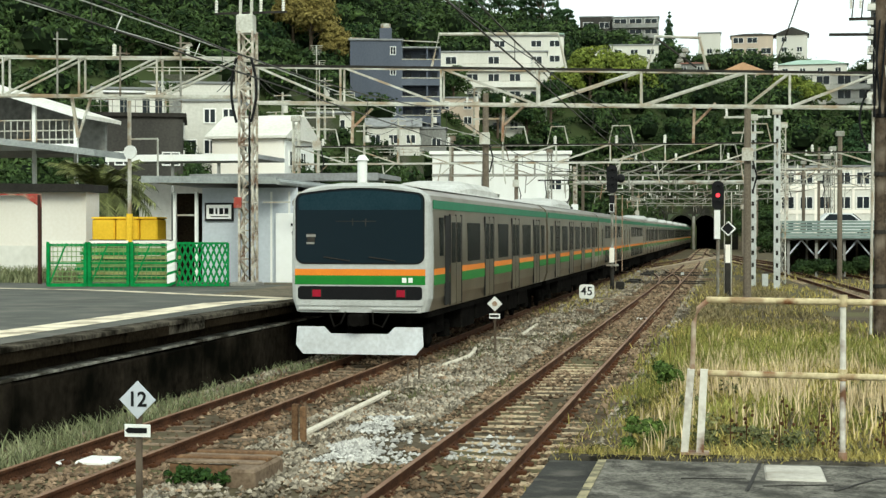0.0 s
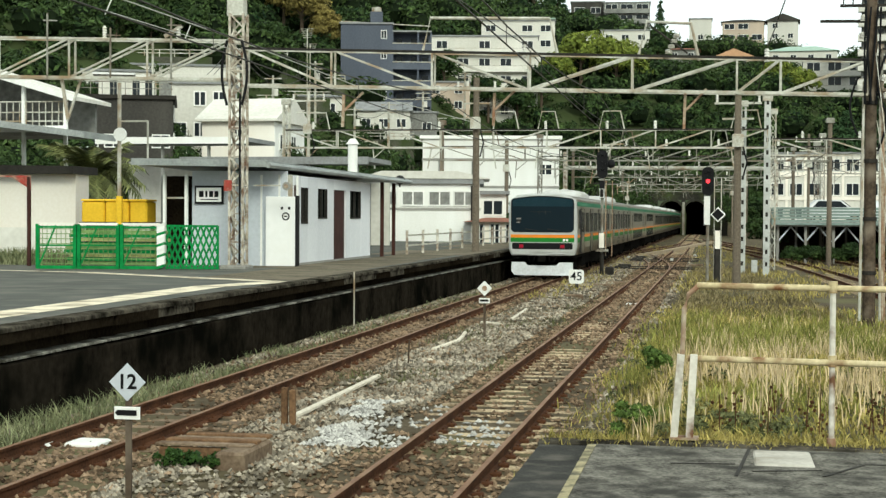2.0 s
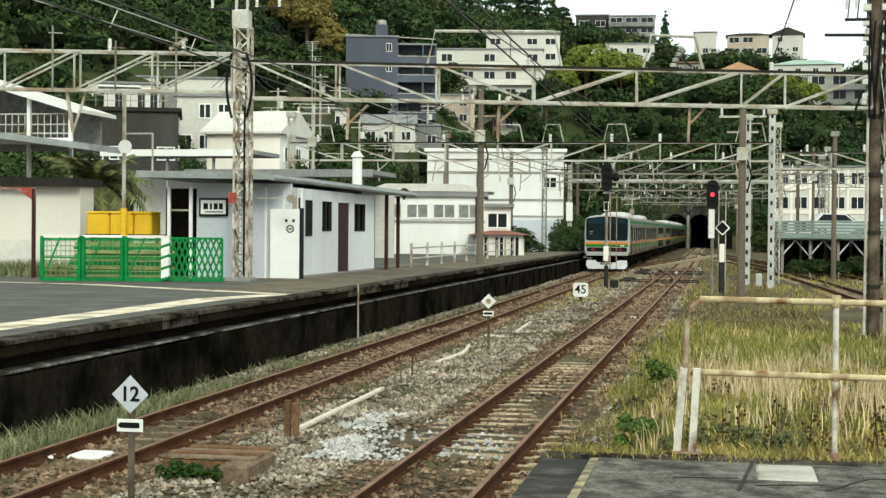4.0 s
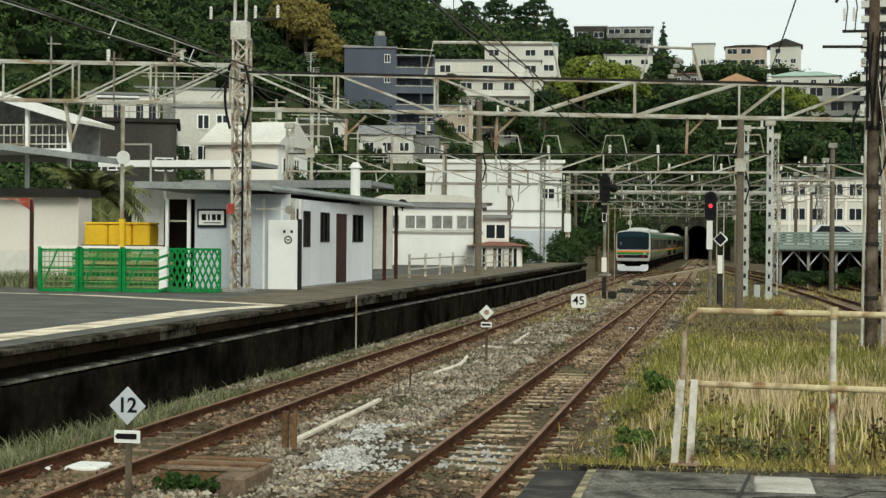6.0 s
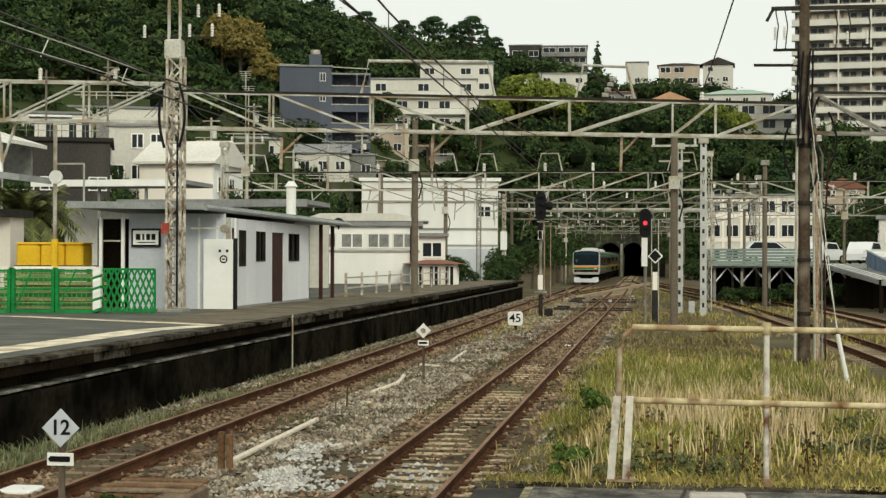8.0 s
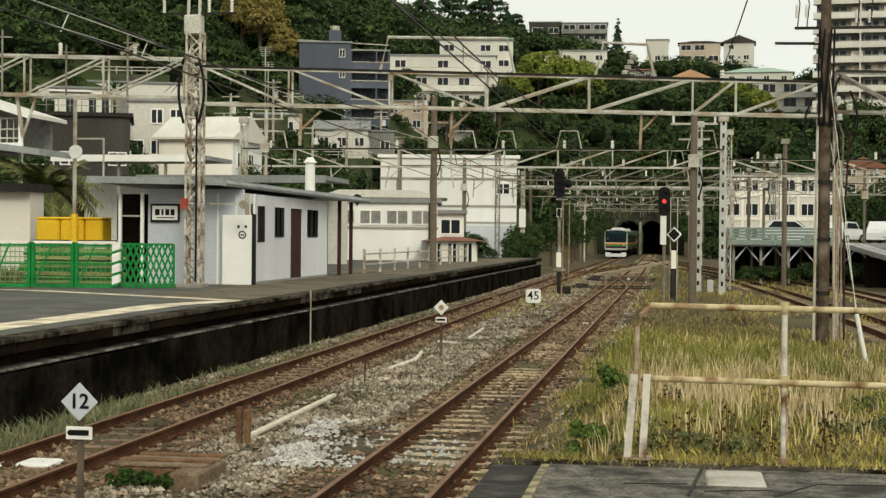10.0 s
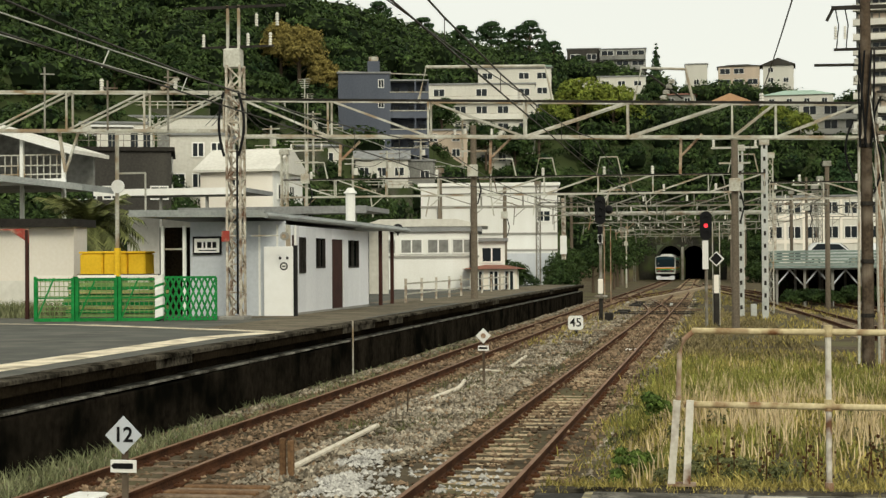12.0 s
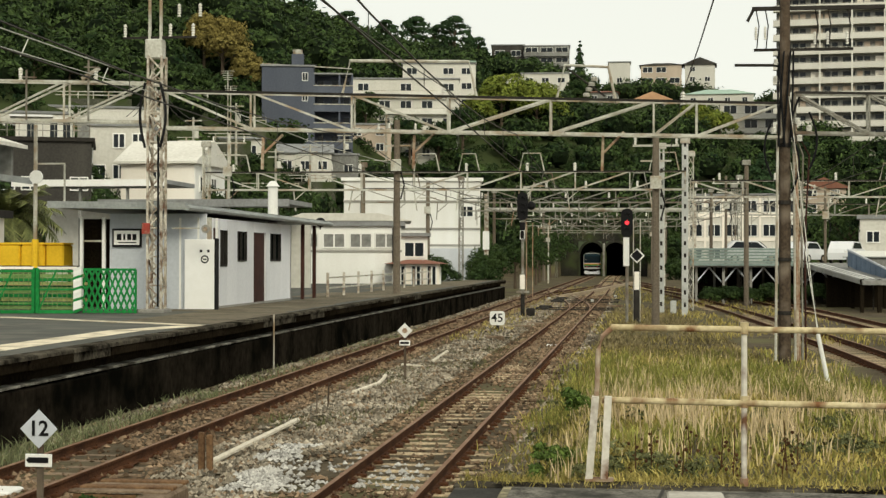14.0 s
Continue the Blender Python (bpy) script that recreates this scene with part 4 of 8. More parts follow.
    for k in range(5):
        a = 0.9 * k
        part("pole_cable", Geo().tube([(3.85 + 0.2 * math.cos(a + u), y - 0.19 - 0.02 * k, 8.1 - 2.5 * u) for u in np.linspace(0, 1, 9)], 0.028, 6), BLACK, g1, "black cable running down the pole")
    for x, z in ((3.62, 7.75), (3.6, 7.3), (4.15, 6.2), (3.55, 5.95), (4.2, 5.75), (4.45, 6.0)):
        insulator(g1, x, y - 0.2, z, 0.16, 0.09)
    for k, dx in enumerate((0.42, 0.5, 0.58)):
        part("conduit", Geo().tube([(3.85 + dx, y + 0.3, 0.0), (3.85 + dx - 0.03, y + 0.3, 3.2), (3.85 + dx + 0.08 * (k - 1), y + 0.3, 5.4), (3.95, y, 6.4)], 0.026, 6), (RUSTY, OLD_GALV, BROWN)[k], g1)
    for k, (x, z) in enumerate(((4.2, 6.9), (4.45, 6.5), (3.5, 6.3), (4.0, 5.9))):
        pts = [(x + 0.2 * math.sin(u * math.pi) * (1 if k % 2 else -1), y - 0.25, z - 1.5 * u) for u in np.linspace(0, 1, 8)]
        part("cable_loop", Geo().tube(pts, 0.03, 6), BLACK, g1)
    truss(g1, (4.1, y, 7.02), (11.7, y + 0.5, 6.9), 1.05, 1.05, 4, 4, steel=OLD_GALV)
    # frames and drop arms along the girder
    for x0, x1 in ((-2.15, -0.55), (-8.0, -4.3)):
        z = 7.1 if x0 < -5 else 6.9
        part("bow", Geo().tube([(x0, y, z), (x0 + 0.22, y, z + 0.95), (x1 - 0.22, y, z + 0.88), (x1, y, z - 0.1)], 0.045), GALV, g1, "raised steel bow over the girder")
        if x0 > -5:
            part("stay", Geo().rod((x0 + 0.3, y, z + 0.85), (x1 - 0.3, y, z + 0.1), 0.025), DARK_STEEL, g1)
            for k in range(4):
                insulator(g1, -1.35 + 0.07 * k, y, z + 0.1 + 0.14 * k, 0.1, 0.1)
    for x, l in ((-0.9, 1.0), (-6.0, 0.9), (-10.2, 0.9)):
        part("drop_arm", Geo().bar((x, y, 6.0), (x - 0.03, y, 6.0 - l), 0.07).bar((x + 0.55, y, 6.05), (x + 0.02, y, 6.0 - 0.5 * l), 0.06), RUSTY, g1)
    for x, z in ((-17.2, 7.65), (-5.2, 6.95), (1.2, 6.75), (-15.0, 7.55)):
        insulator(g1, x, y, z, 0.35, 0.07)
    part("bracket", Geo().bar((-15.4, y, 7.66), (-14.9, y, 7.95), 0.1), GALV, g1)
    # guyed stay with a white guard
    part("guy_wire", Geo().rod((3.95, y, 7.0), (3.69, 31.5, 1.1), 0.010).rod((4.0, y, 5.2), (3.71, 31.5, 1.1), 0.010), GALV, g1)
    part("guy_guard", Geo().rod((3.98, 31.5, -0.3), (3.69, 31.5, 1.13), 0.045, n=8), WHITE, g1, "white guard tube on the stay")


gantry_near()


def gantry_far(y, x0, x1, top, depth, left_z, seed, lattice_posts=True):
    r = random.Random(seed)
    paint = OLD_GALV if seed not in (1, 8) else GALV
    g = thing("line_gantry", "light steel girder gantry over the tracks", "gantry", "overhead line gantries")
    for x, z in ((x0, left_z), (x1, -0.25)):
        if seed == 1 and x > 0:
            battened(g, x, y, z, top + 1.4)
        elif lattice_posts:
            part("lattice_post", lattice(Geo(), (x, y, z), (x, y, top + 1.4), 0.30, 16, 0.02, 0.06), paint, g)
        else:
            part("post", Geo().rod((x, y, z), (x, y, top + 1.6), 0.16, 0.13, n=10), POLE_CONC, g)
        part("cap", Geo().bevel_box(x - 0.25, x + 0.25, y - 0.2, y + 0.2, top + 1.35, top + 1.65, 0.04), paint, g)
    truss(g, (x0, y, top), (x1, y, top - 0.06), depth, depth, max(6, int((x1 - x0) / 2.6)), int((x1 - x0) / 5.2), 0.35, 0.042, steel=paint)
    for k in range(int((x1 - x0) / 3.0)):
        x = x0 + 1.5 + 3.0 * k + r.uniform(-0.6, 0.6)
        part("drop_arm", Geo().bar((x, y, top - depth), (x + r.uniform(-0.2, 0.2), y, top - depth - 1.1), 0.06).bar((x + 0.7, y, top - depth), (x, y, top - depth - 0.6), 0.045), paint if r.random() < 0.7 else RUSTY, g)
        if r.random() < 0.6:
            w = r.uniform(0.7, 1.5)
            part("bow", Geo().tube([(x, y, top), (x + 0.2, y, top + 0.9), (x + w, y, top + 0.9), (x + w + 0.2, y, top)], 0.04), paint, g)
        if r.random() < 0.8:
            insulator(g, x + 0.4, y, top + 0.02, 0.4, 0.09)
    return g


gantry_far(76.5, -22.5, 2.37, 7.15, 0.92, 0.0, 1)
gantry_far(92.0, -17.0, 6.5, 7.0, 0.85, 0.0, 2, False)
gantry_far(112.0, -13.2, 7.4, 7.2, 0.95, -0.2, 3)
gantry_far(136.0, -13.0, 6.5, 7.3, 1.0, -0.2, 4, False)
gantry_far(165.0, -12.6, 5.2, 7.3, 1.0, -0.2, 5)
gantry_far(198.0, -12.4, 3.6, 7.4, 1.0, -0.2, 6, False)
gantry_far(226.0, -12.2, 2.4, 7.6, 1.0, -0.2, 7)
gantry_far(84.0, 2.9, 20.0, 7.0, 0.9, -0.2, 8)
gantry_far(125.0, 7.8, 24.0, 7.2, 0.9, -0.2, 9)


def line_pole(x, y, z0, z1, label, material=POLE_CONC, r=0.16):
    p = thing("line_pole", label, "pole", "line poles beside the tracks")
    part("shaft", Geo().rod((x, y, z0), (x, y, z1), r, r * 0.8, n=12), material, p)
    part("crossarm", Geo().bar((x - 0.9, y, z1 - 0.5), (x + 0.9, y, z1 - 0.5), 0.08).bar((x - 0.6, y, z1 - 1.1), (x + 0.6, y, z1 - 1.1), 0.07), GALV, p)
    for d in (-0.8, 0.0, 0.8):
        insulator(p, x + d, y, z1 - 0.46, 0.3, 0.06)
    part("switch_box", Geo().bevel_box(x - 0.22, x + 0.22, y - 0.36, y - 0.17, z1 - 2.2, z1 - 1.7, 0.03), GALV, p)
    part("cable", Geo().tube([(x + 0.2, y - 0.2, z1 - 2.2), (x + 0.35, y - 0.2, z1 - 2.8), (x + 0.2, y - 0.2, z1 - 3.4)], 0.035), BLACK, p)


line_pole(-10.25, 63.5, PZ - 0.05, 8.6, "tall brown concrete line pole on the platform")
line_pole(0.71, 59.2, -0.2, 7.6, "grey concrete line pole with a switch box")
line_pole(-20.6, 74.0, 0.0, 9.0, "slim grey line pole behind the hut", GALV, 0.09)


def lattice_post():
    p = thing("lattice_post", "pale battened post with a cabinet at its foot", "pole", "line poles beside the tracks")
    battened(p, 1.2, 77.5, -0.25, 8.3)
    part("cap", Geo().bevel_box(0.95, 1.45, 77.3, 77.7, 8.3, 8.6, 0.04), GALV, p)
    part("cabinet", Geo().bevel_box(1.65, 1.95, 76.6, 76.9, -0.25, 0.55, 0.03), OFFGREY, p)


def banded_post():
    p = thing("banded_post", "pale banded post with a white plate", "pole", "line poles beside the tracks")
    part("shaft", Geo().rod((-11.45, 113.6, -0.3), (-11.45, 113.6, 7.6), 0.17, n=10), LATTICE, p)
    part("plate", Geo().box(-11.7, -11.2, 113.36, 113.42, 3.35, 4.75), CLEAN_WHITE, p)
    for z in (0.6, 1.5, 2.4):
        part("band", Geo().rod((-11.45, 113.6, z), (-11.45, 113.6, z + 0.4), 0.18, n=10), DARK_STEEL, p)
    part("beam", Geo().rod((-11.45, 113.6, 6.4), (4.2, 113.6, 6.35), 0.14, n=8), GALV, p, "thick pale pipe beam over the tracks")
    part("far_leg", Geo().rod((4.2, 113.6, -0.3), (4.2, 113.6, 7.0), 0.15, n=8), LATTICE, p)


lattice_post()
banded_post()


def antenna(x, y, z, h):
    a = thing("aerial", "thin rooftop television aerial", "aerial", "rooftop aerials")
    part("mast", Geo().rod((x, y, z), (x, y, z + h), 0.06, n=6), GALV, a)
    for k in range(5):
        part("element", Geo().bar((x - 0.8 + 0.08 * k, y, z + h - 0.25 * k), (x + 0.8 - 0.08 * k, y, z + h - 0.25 * k), 0.05), GALV, a)


antenna(-47.5, 170.0, 14.0, 10.5)
antenna(-46.6, 168.0, 13.5, 9.0)
antenna(-40.5, 104.0, 9.5, 3.4)
antenna(-35.8, 116.0, 8.5, 3.8)
line_pole(-14.6, 104.0, 0.0, 8.0, "brown concrete line pole by the white building")
for i, (x, y, h) in enumerate(((-11.2, 150, 7.5), (-10.2, 172, 6.8), (-11.6, 188, 7), (2.6, 150, 8), (1.6, 176, 7.5), (4.4, 118, 8), (5.8, 101, 8.2), (10.4, 98, 7.6), (12.6, 104, 7.6))):
    line_pole(x, y, -0.3, h, "slim steel line pole in the yard", GALV if i % 2 else POLE_CONC, 0.1)


# overhead wires, all along the lines
COPPER = mat("dull_overhead_wire", (0.07, 0.065, 0.058), 0.6, 0.4, scale=1)


def wire(name, pts, r, label):
    return solid(name, Geo().tube(pts, r, 5), COPPER, label, "overhead wire", "overhead wires")


def catenary(centre, y0, y1, name, stagger=1):
    spans = np.arange(y0, y1, 38.0)
    w = thing(name, "overhead contact wire hung by droppers from a sagging wire", "overhead wire", "overhead wires")
    run, hang = [], []
    for i, a in enumerate(spans):
        b = min(a + 38.0, y1)
        pa, pb = centre(a) + 0.2 * (-1) ** i, centre(b) + 0.2 * (-1) ** (i + 1)
        for u in np.linspace(0, 1, 9):
            q = Vector((pa + (pb - pa) * u, a + (b - a) * u, 6.0 - 0.7 * 4 * u * (1 - u) * 0.9))
            hang.append(q)
            part("dropper", Geo().rod((q.x, q.y, 5.1), q, 0.006, n=4), COPPER, w)
        run += [(pa, a, 5.1)] + ([(pb, b, 5.1)] if b >= y1 else [])
    part("contact_wire", Geo().tube(run, 0.013, 5), COPPER, w)
    part("messenger_wire", Geo().tube(hang, 0.013, 5), COPPER, w)


catenary(track_l, 2.2, 240, "catenary")
catenary(track_r, 2.2, 240, "catenary")
catenary(eased(branch_b), 2.2, 150, "catenary")
for x, z, s in ((-5.2, 7.3, 0.4), (1.2, 7.1, 0.4)):
    pts = []
    for a, b in ((-6, 40.2), (40.2, 76.5), (76.5, 112), (112, 165)):
        pts += [(x + (0.9 if a > 100 else 0.0) * (x < -8) * (y - a) / 40, y, z - s * 4 * u * (1 - u)) for u, y in ((u, a + (b - a) * u) for u in np.linspace(0, 0.9, 8))]
    wire("feeder_wire", pts, 0.014, "dark feeder wire strung between gantries")
PALE_WIRE = mat("bright_aluminium_wire", (0.62, 0.62, 0.57), 0.5, 0.2, c2=(0.42, 0.42, 0.38), scale=3)
ft = thing("feeder_line", "pale aluminium feeder line with short droppers at the mast", "overhead wire", "overhead wires")
part("upper_wire", Geo().tube([(-13.3, -6, 7.7), (-13.3, 20, 7.44), (-13.3, 40.2, 7.55), (-12.9, 60, 7.3), (-12.4, 76.5, 7.5)], 0.018, 6), PALE_WIRE, ft)
part("lower_wire", Geo().tube([(-13.4, -6, 7.1), (-13.4, 20, 7.0), (-13.35, 40.0, 7.25)], 0.012, 5), PALE_WIRE, ft)
for y in (26.0, 31.5, 36.5):
    part("dropper", Geo().rod((-13.3, y, 7.47), (-13.39, y - 0.2, 7.06), 0.016, n=5), PALE_WIRE, ft)


# ------------------------------------------------------------------ hut on the far platform
def hut():
    h = thing("platform_hut", "pale grey panelled hut with a thin metal roof", "hut", at=None)
    x0, x1, y0, y1, top = -15.9, -12.42, 42.6, 53.0, 3.84
    z = PZ
    doors = [(43.0, 43.55, z + 1.15, 3.55), (47.7, 49.3, z + 0.05, 3.5)]
    wins = [(43.75, 44.5, z + 1.3, 3.5), (45.7, 46.8, z + 1.45, 3.5), (49.9, 51.4, z + 1.45, 3.5)]
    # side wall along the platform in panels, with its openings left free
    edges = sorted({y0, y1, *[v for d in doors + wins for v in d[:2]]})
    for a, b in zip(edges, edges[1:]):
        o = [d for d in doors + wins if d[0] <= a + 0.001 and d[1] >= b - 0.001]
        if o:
            part("wall_panel", Geo().box(x1 - 0.1, x1, a, b, z, o[0][2]), LIT_SIDE_PANEL, h)
            part("wall_panel", Geo().box(x1 - 0.1, x1, a, b, o[0][3], top), LIT_SIDE_PANEL, h)
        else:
            part("wall_panel", Geo().box(x1 - 0.1, x1, a + 0.006, b - 0.006, z, top), LIT_SIDE_PANEL, h)
    for a, b, c, d in wins:
        w = part("window", Geo().box(x1 - 0.09, x1 - 0.07, a, b, c, d), DIM_GLASS, h)
        part("window_frame", Geo().box(x1 - 0.08, x1 + 0.02, a, a + 0.06, c, d).box(x1 - 0.08, x1 + 0.02, b - 0.06, b, c, d).box(x1 - 0.08, x1 + 0.02, a, b, c - 0.05, c).box(x1 - 0.075, x1 + 0.0, (a + b) / 2 - 0.02, (a + b) / 2 + 0.02, c, d), DARK_STEEL, w)
    part("door", Geo().box(x1 - 0.09, x1 - 0.05, 47.72, 49.28, z + 0.05, 3.5), BROWN, h, "dark brown door")
    # no door: dark panel in the void by the white leaf, painted shade
    part("door", Geo().box(x1 - 0.09, x1 - 0.05, 43.0, 43.55, z + 1.15, 3.55), BROWN, h)
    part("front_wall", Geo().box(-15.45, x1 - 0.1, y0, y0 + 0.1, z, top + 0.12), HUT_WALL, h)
    for x in (-14.1, -13.3, -12.75):
        part("batten", Geo().box(x - 0.03, x + 0.03, y0 - 0.025, y0, z, top), WHITE, h)
    part("corner_post", Geo().bevel_box(x1 - 0.06, x1 + 0.06, y0 - 0.06, y0 + 0.06, z, top, 0.01), GALV, h)
    part("downpipe", Geo().rod((x1 + 0.07, y0 + 0.5, z), (x1 + 0.07, y0 + 0.5, top), 0.04), WHITE, h)
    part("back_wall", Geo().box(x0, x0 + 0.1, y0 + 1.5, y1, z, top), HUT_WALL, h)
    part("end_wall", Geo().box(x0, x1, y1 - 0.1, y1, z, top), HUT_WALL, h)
    # dark sheet behind the open recess, shade put into its colour
    part("recess_wall", Geo().box(-16.95, x0 + 0.9, y0 + 1.4, y0 + 1.5, z, top), DARK_CONC, h)
    part("recess_window", Geo().box(-15.8, -15.1, y0 + 1.36, y0 + 1.39, z + 1.1, 3.4), DIM_GLASS, h)
    for x in (-16.2, -15.52):
        part("post", Geo().bar((x, y0 - 0.3, z), (x, y0 - 0.3, top), 0.09), WHITE, h)
    part("rail", Geo().bar((-16.2, y0 - 0.3, 3.15), (-15.45, y0 - 0.3, 3.15), 0.05), GALV, h)
    part("skirting", Geo().box(x1 + 0.002, x1 + 0.02, y0, y1, z, z + 0.07), CONC, h)
    # thin sloping roof with a deep fascia, on two outer posts at the far end
    rim = [(-16.9, 41.6, 4.12), (-12.75, 41.2, 4.06), (-11.68, 56.2, 3.92), (-16.9, 56.2, 4.0)]
    roof = Geo().add(rim + [(x, y, v + 0.15) for x, y, v in rim], [(3, 2, 1, 0), (4, 5, 6, 7), (0, 1, 5, 4), (1, 2, 6, 5), (2, 3, 7, 6), (3, 0, 4, 7)])
    rf = part("roof", roof, HUT_ROOF, h)
    part("fascia", Geo().bar((-16.95, 41.56, 4.2), (-12.7, 41.16, 4.13), 0.05, 0.2), HUT_ROOF, rf)
    part("gutter", Geo().rod((-12.66, 41.15, 4.08), (-11.6, 56.2, 3.94), 0.08), HUT_ROOF, rf)
    for y in (y1 + 1.0, y1 + 3.0):
        part("roof_post", Geo().bar((x1 + 0.2, y, z), (x1 + 0.2, y, 3.9), 0.12), BROWN, h)
    # chimney pipe
    c = part("vent_pipe", Geo().rod((-13.1, 53.0, 3.9), (-13.1, 53.0, 5.25), 0.18, n=14), WHITE, h)
    part("cap", Geo().rod((-13.1, 53.0, 5.25), (-13.1, 53.0, 5.45), 0.26, 0.10, n=14), WHITE, c)
    # station notice on the front
    s = thing("station_notice", "white notice board with dark bars of lettering in a black frame", "sign")
    part("frame", Geo().bevel_box(-15.35, -14.45, y0 - 0.09, y0 - 0.03, 2.98, 3.52, 0.02), BLACK, s)
    part("board", Geo().box(-15.29, -14.51, y0 - 0.10, y0 - 0.091, 3.04, 3.46), WHITE, s)
    for x, w in ((-15.2, 0.14), (-15.0, 0.06), (-14.88, 0.12), (-14.72, 0.12)):
        part("lettering", Geo().box(x, x + w, y0 - 0.106, y0 - 0.102, 3.18, 3.36), BLACK, s)
    part("lettering", Geo().box(-15.15, -14.6, y0 - 0.106, y0 - 0.102, 3.09, 3.12), BLACK, s)
    # white leaf with small marks, standing open against the wall
    d = thing("white_panel_door", "plain white panel door with small dark marks", "door")
    part("leaf", Geo().bevel_box(-13.06, -12.16, y0 - 0.36, y0 - 0.31, z + 0.02, z + 2.05, 0.01), CLEAN_WHITE, d)
    part("edge", Geo().box(-12.16, -12.12, y0 - 0.37, y0 - 0.05, z, z + 2.08), BLACK, d)
    f = y0 - 0.362
    for x in (-12.60, -12.38):
        part("mark", Geo().box(x, x + 0.07, f - 0.004, f, 2.82, 2.90), BLACK, d)
    part("mark", Geo().rod((-12.45, f, 2.62), (-12.45, f - 0.004, 2.62), 0.12, n=16), BLACK, d)
    part("mark", Geo().rod((-12.45, f - 0.004, 2.62), (-12.45, f - 0.007, 2.62), 0.08, n=16), WHITE, d)
    part("mark", Geo().box(-12.50, -12.40, f - 0.010, f - 0.007, 2.60, 2.64), BLACK, d)
    # round dial on an arm by the mast
    k = thing("round_dial", "round pale dial on a short horizontal arm", "sign")
    part("arm", Geo().bar((-13.1, 41.2, 3.50), (-12.3, 41.2, 3.50), 0.04), GALV, k)
    part("disc", Geo().rod((-12.12, 41.24, 3.48), (-12.12, 41.16, 3.48), 0.12, n=20), CONC, k)
    part("hub", Geo().rod((-12.12, 41.16, 3.48), (-12.12, 41.13, 3.48), 0.06, n=12), RUSTY, k)
    lp = thing("platform_lamp", "dark round lamp under the roof end", "lamp")
    part("housing", Geo().blob((-11.9, 55.6, 4.02), 0.2, 10, 6, 0.9), BLACK, lp)
    part("bracket", Geo().rod((-11.9, 55.6, 3.75), (-11.9, 55.6, 4.05), 0.03), BLACK, lp)


hut()


# ------------------------------------------------------------------ fences and boxes on the far platform
def green_fence():
    z = PZ + 0.01
    ends = [(-18.36, 38.25), (-17.25, 38.46), (-16.1, 38.68), (-14.97, 38.9)]
    for (ax, ay), (bx, by) in zip(ends, ends[1:]):
        f = thing("mesh_barrier", "low green steel mesh barrier with a pale top rail", "barrier", "barriers on the platform")
        a, b = Vector((ax + 0.055, ay + 0.01, z)), Vector((bx - 0.055, by - 0.01, z))
        up = Vector((0, 0, 1.22))
        g = Geo().bar(a, a + up, 0.09).bar(b, b + up, 0.09).bar(a + up * 0.03, b + up * 0.03, 0.09).bar(a + up * 0.93, b + up * 0.93, 0.06)
        part("frame", g, GREEN, f)
        part("top_rail", Geo().bar(a + up, b + up, 0.09, 0.07), CREAM, f, "pale dusty top rail")
        part("mid_rail", Geo().bar(a + up * 0.52, b + up * 0.52, 0.045), GREEN, f)
        w = Geo()
        for k in range(1, 8):
            p = a.lerp(b, k / 8)
            w.bar(p, p + up, 0.014)
        for k in range(1, 9):
            w.bar(a + up * k / 9, b + up * k / 9, 0.022)
        part("wire_mesh", w, MESHGREEN, f)
        part("brace", Geo().bar(a, a.lerp(b, 0.5) + up, 0.04), GREEN, f)
    # expanding lattice barrier
    f = thing("lattice_barrier", "bright green folding lattice barrier", "barrier", "barriers on the platform")
    a, b = Vector((-14.85, 38.92, z)), Vector((-13.45, 39.12, z))
    up = Vector((0, 0, 1.18))
    part("rail", Geo().bar(a + up, b + up, 0.06), GREEN, f)
    part("rail", Geo().bar(a + up * 0.03, b + up * 0.03, 0.05), GREEN, f)
    part("end_post", Geo().bar(b, b + up, 0.05), GREEN, f)
    n = 9
    for k in range(-3, n):
        for s in (0, 1):
            u0, u1 = (k / n, (k + 3) / n) if s else ((k + 3) / n, k / n)
            z0, z1 = 0.0, 1.0
            if u0 < 0:
                z0, u0 = (0 - u0) / (u1 - u0), 0
            if u1 < 0:
                z1, u1 = 1 - (0 - u1) / (u0 - u1), 0
            if u0 > 1:
                z0, u0 = (u0 - 1) / (u0 - u1), 1
            if u1 > 1:
                z1, u1 = 1 - (u1 - 1) / (u1 - u0), 1
            p, q = a.lerp(b, u0) + up * z0, a.lerp(b, u1) + up * z1
            part("slat", Geo().bar(p + Vector((0, -0.02 * s, 0)), q + Vector((0, -0.02 * s, 0)), 0.02, 0.05), GREEN, f)
    for k in range(9):
        bd = 0.16 + 0.11 * k
        dx = random.uniform(-0.15, 0.15)
        solid("stacked_board", Geo().bevel_box(-18.1 + dx, -15.3 + dx, 39.6 + 0.03 * (k % 3), 40.1, z + bd - 0.09, z + bd, 0.01), (MESHGREEN, GREEN, YELLOW_GREEN, GREEN)[(k * 7) % 4], "long board in a stack behind the barrier", "board", "stacked boards")
    # post with black and white hazard stripes
    h = thing("hazard_post", "post wrapped in slanting green and white stripes", "post")
    for k in range(8):
        g = Geo().prism([(-15.05, z + 0.15 * k), (-14.83, z + 0.15 * k + 0.07), (-14.83, z + 0.15 * k + 0.145), (-15.05, z + 0.15 * k + 0.075)], 38.70, 38.80)
        part("stripe", g, WHITE if k % 2 else GREEN, h)
        g = Geo().prism([(-15.05, z + 0.15 * k + 0.075), (-14.83, z + 0.15 * k + 0.145), (-14.83, z + 0.15 * k + 0.22), (-15.05, z + 0.15 * k + 0.15)], 38.70, 38.80)
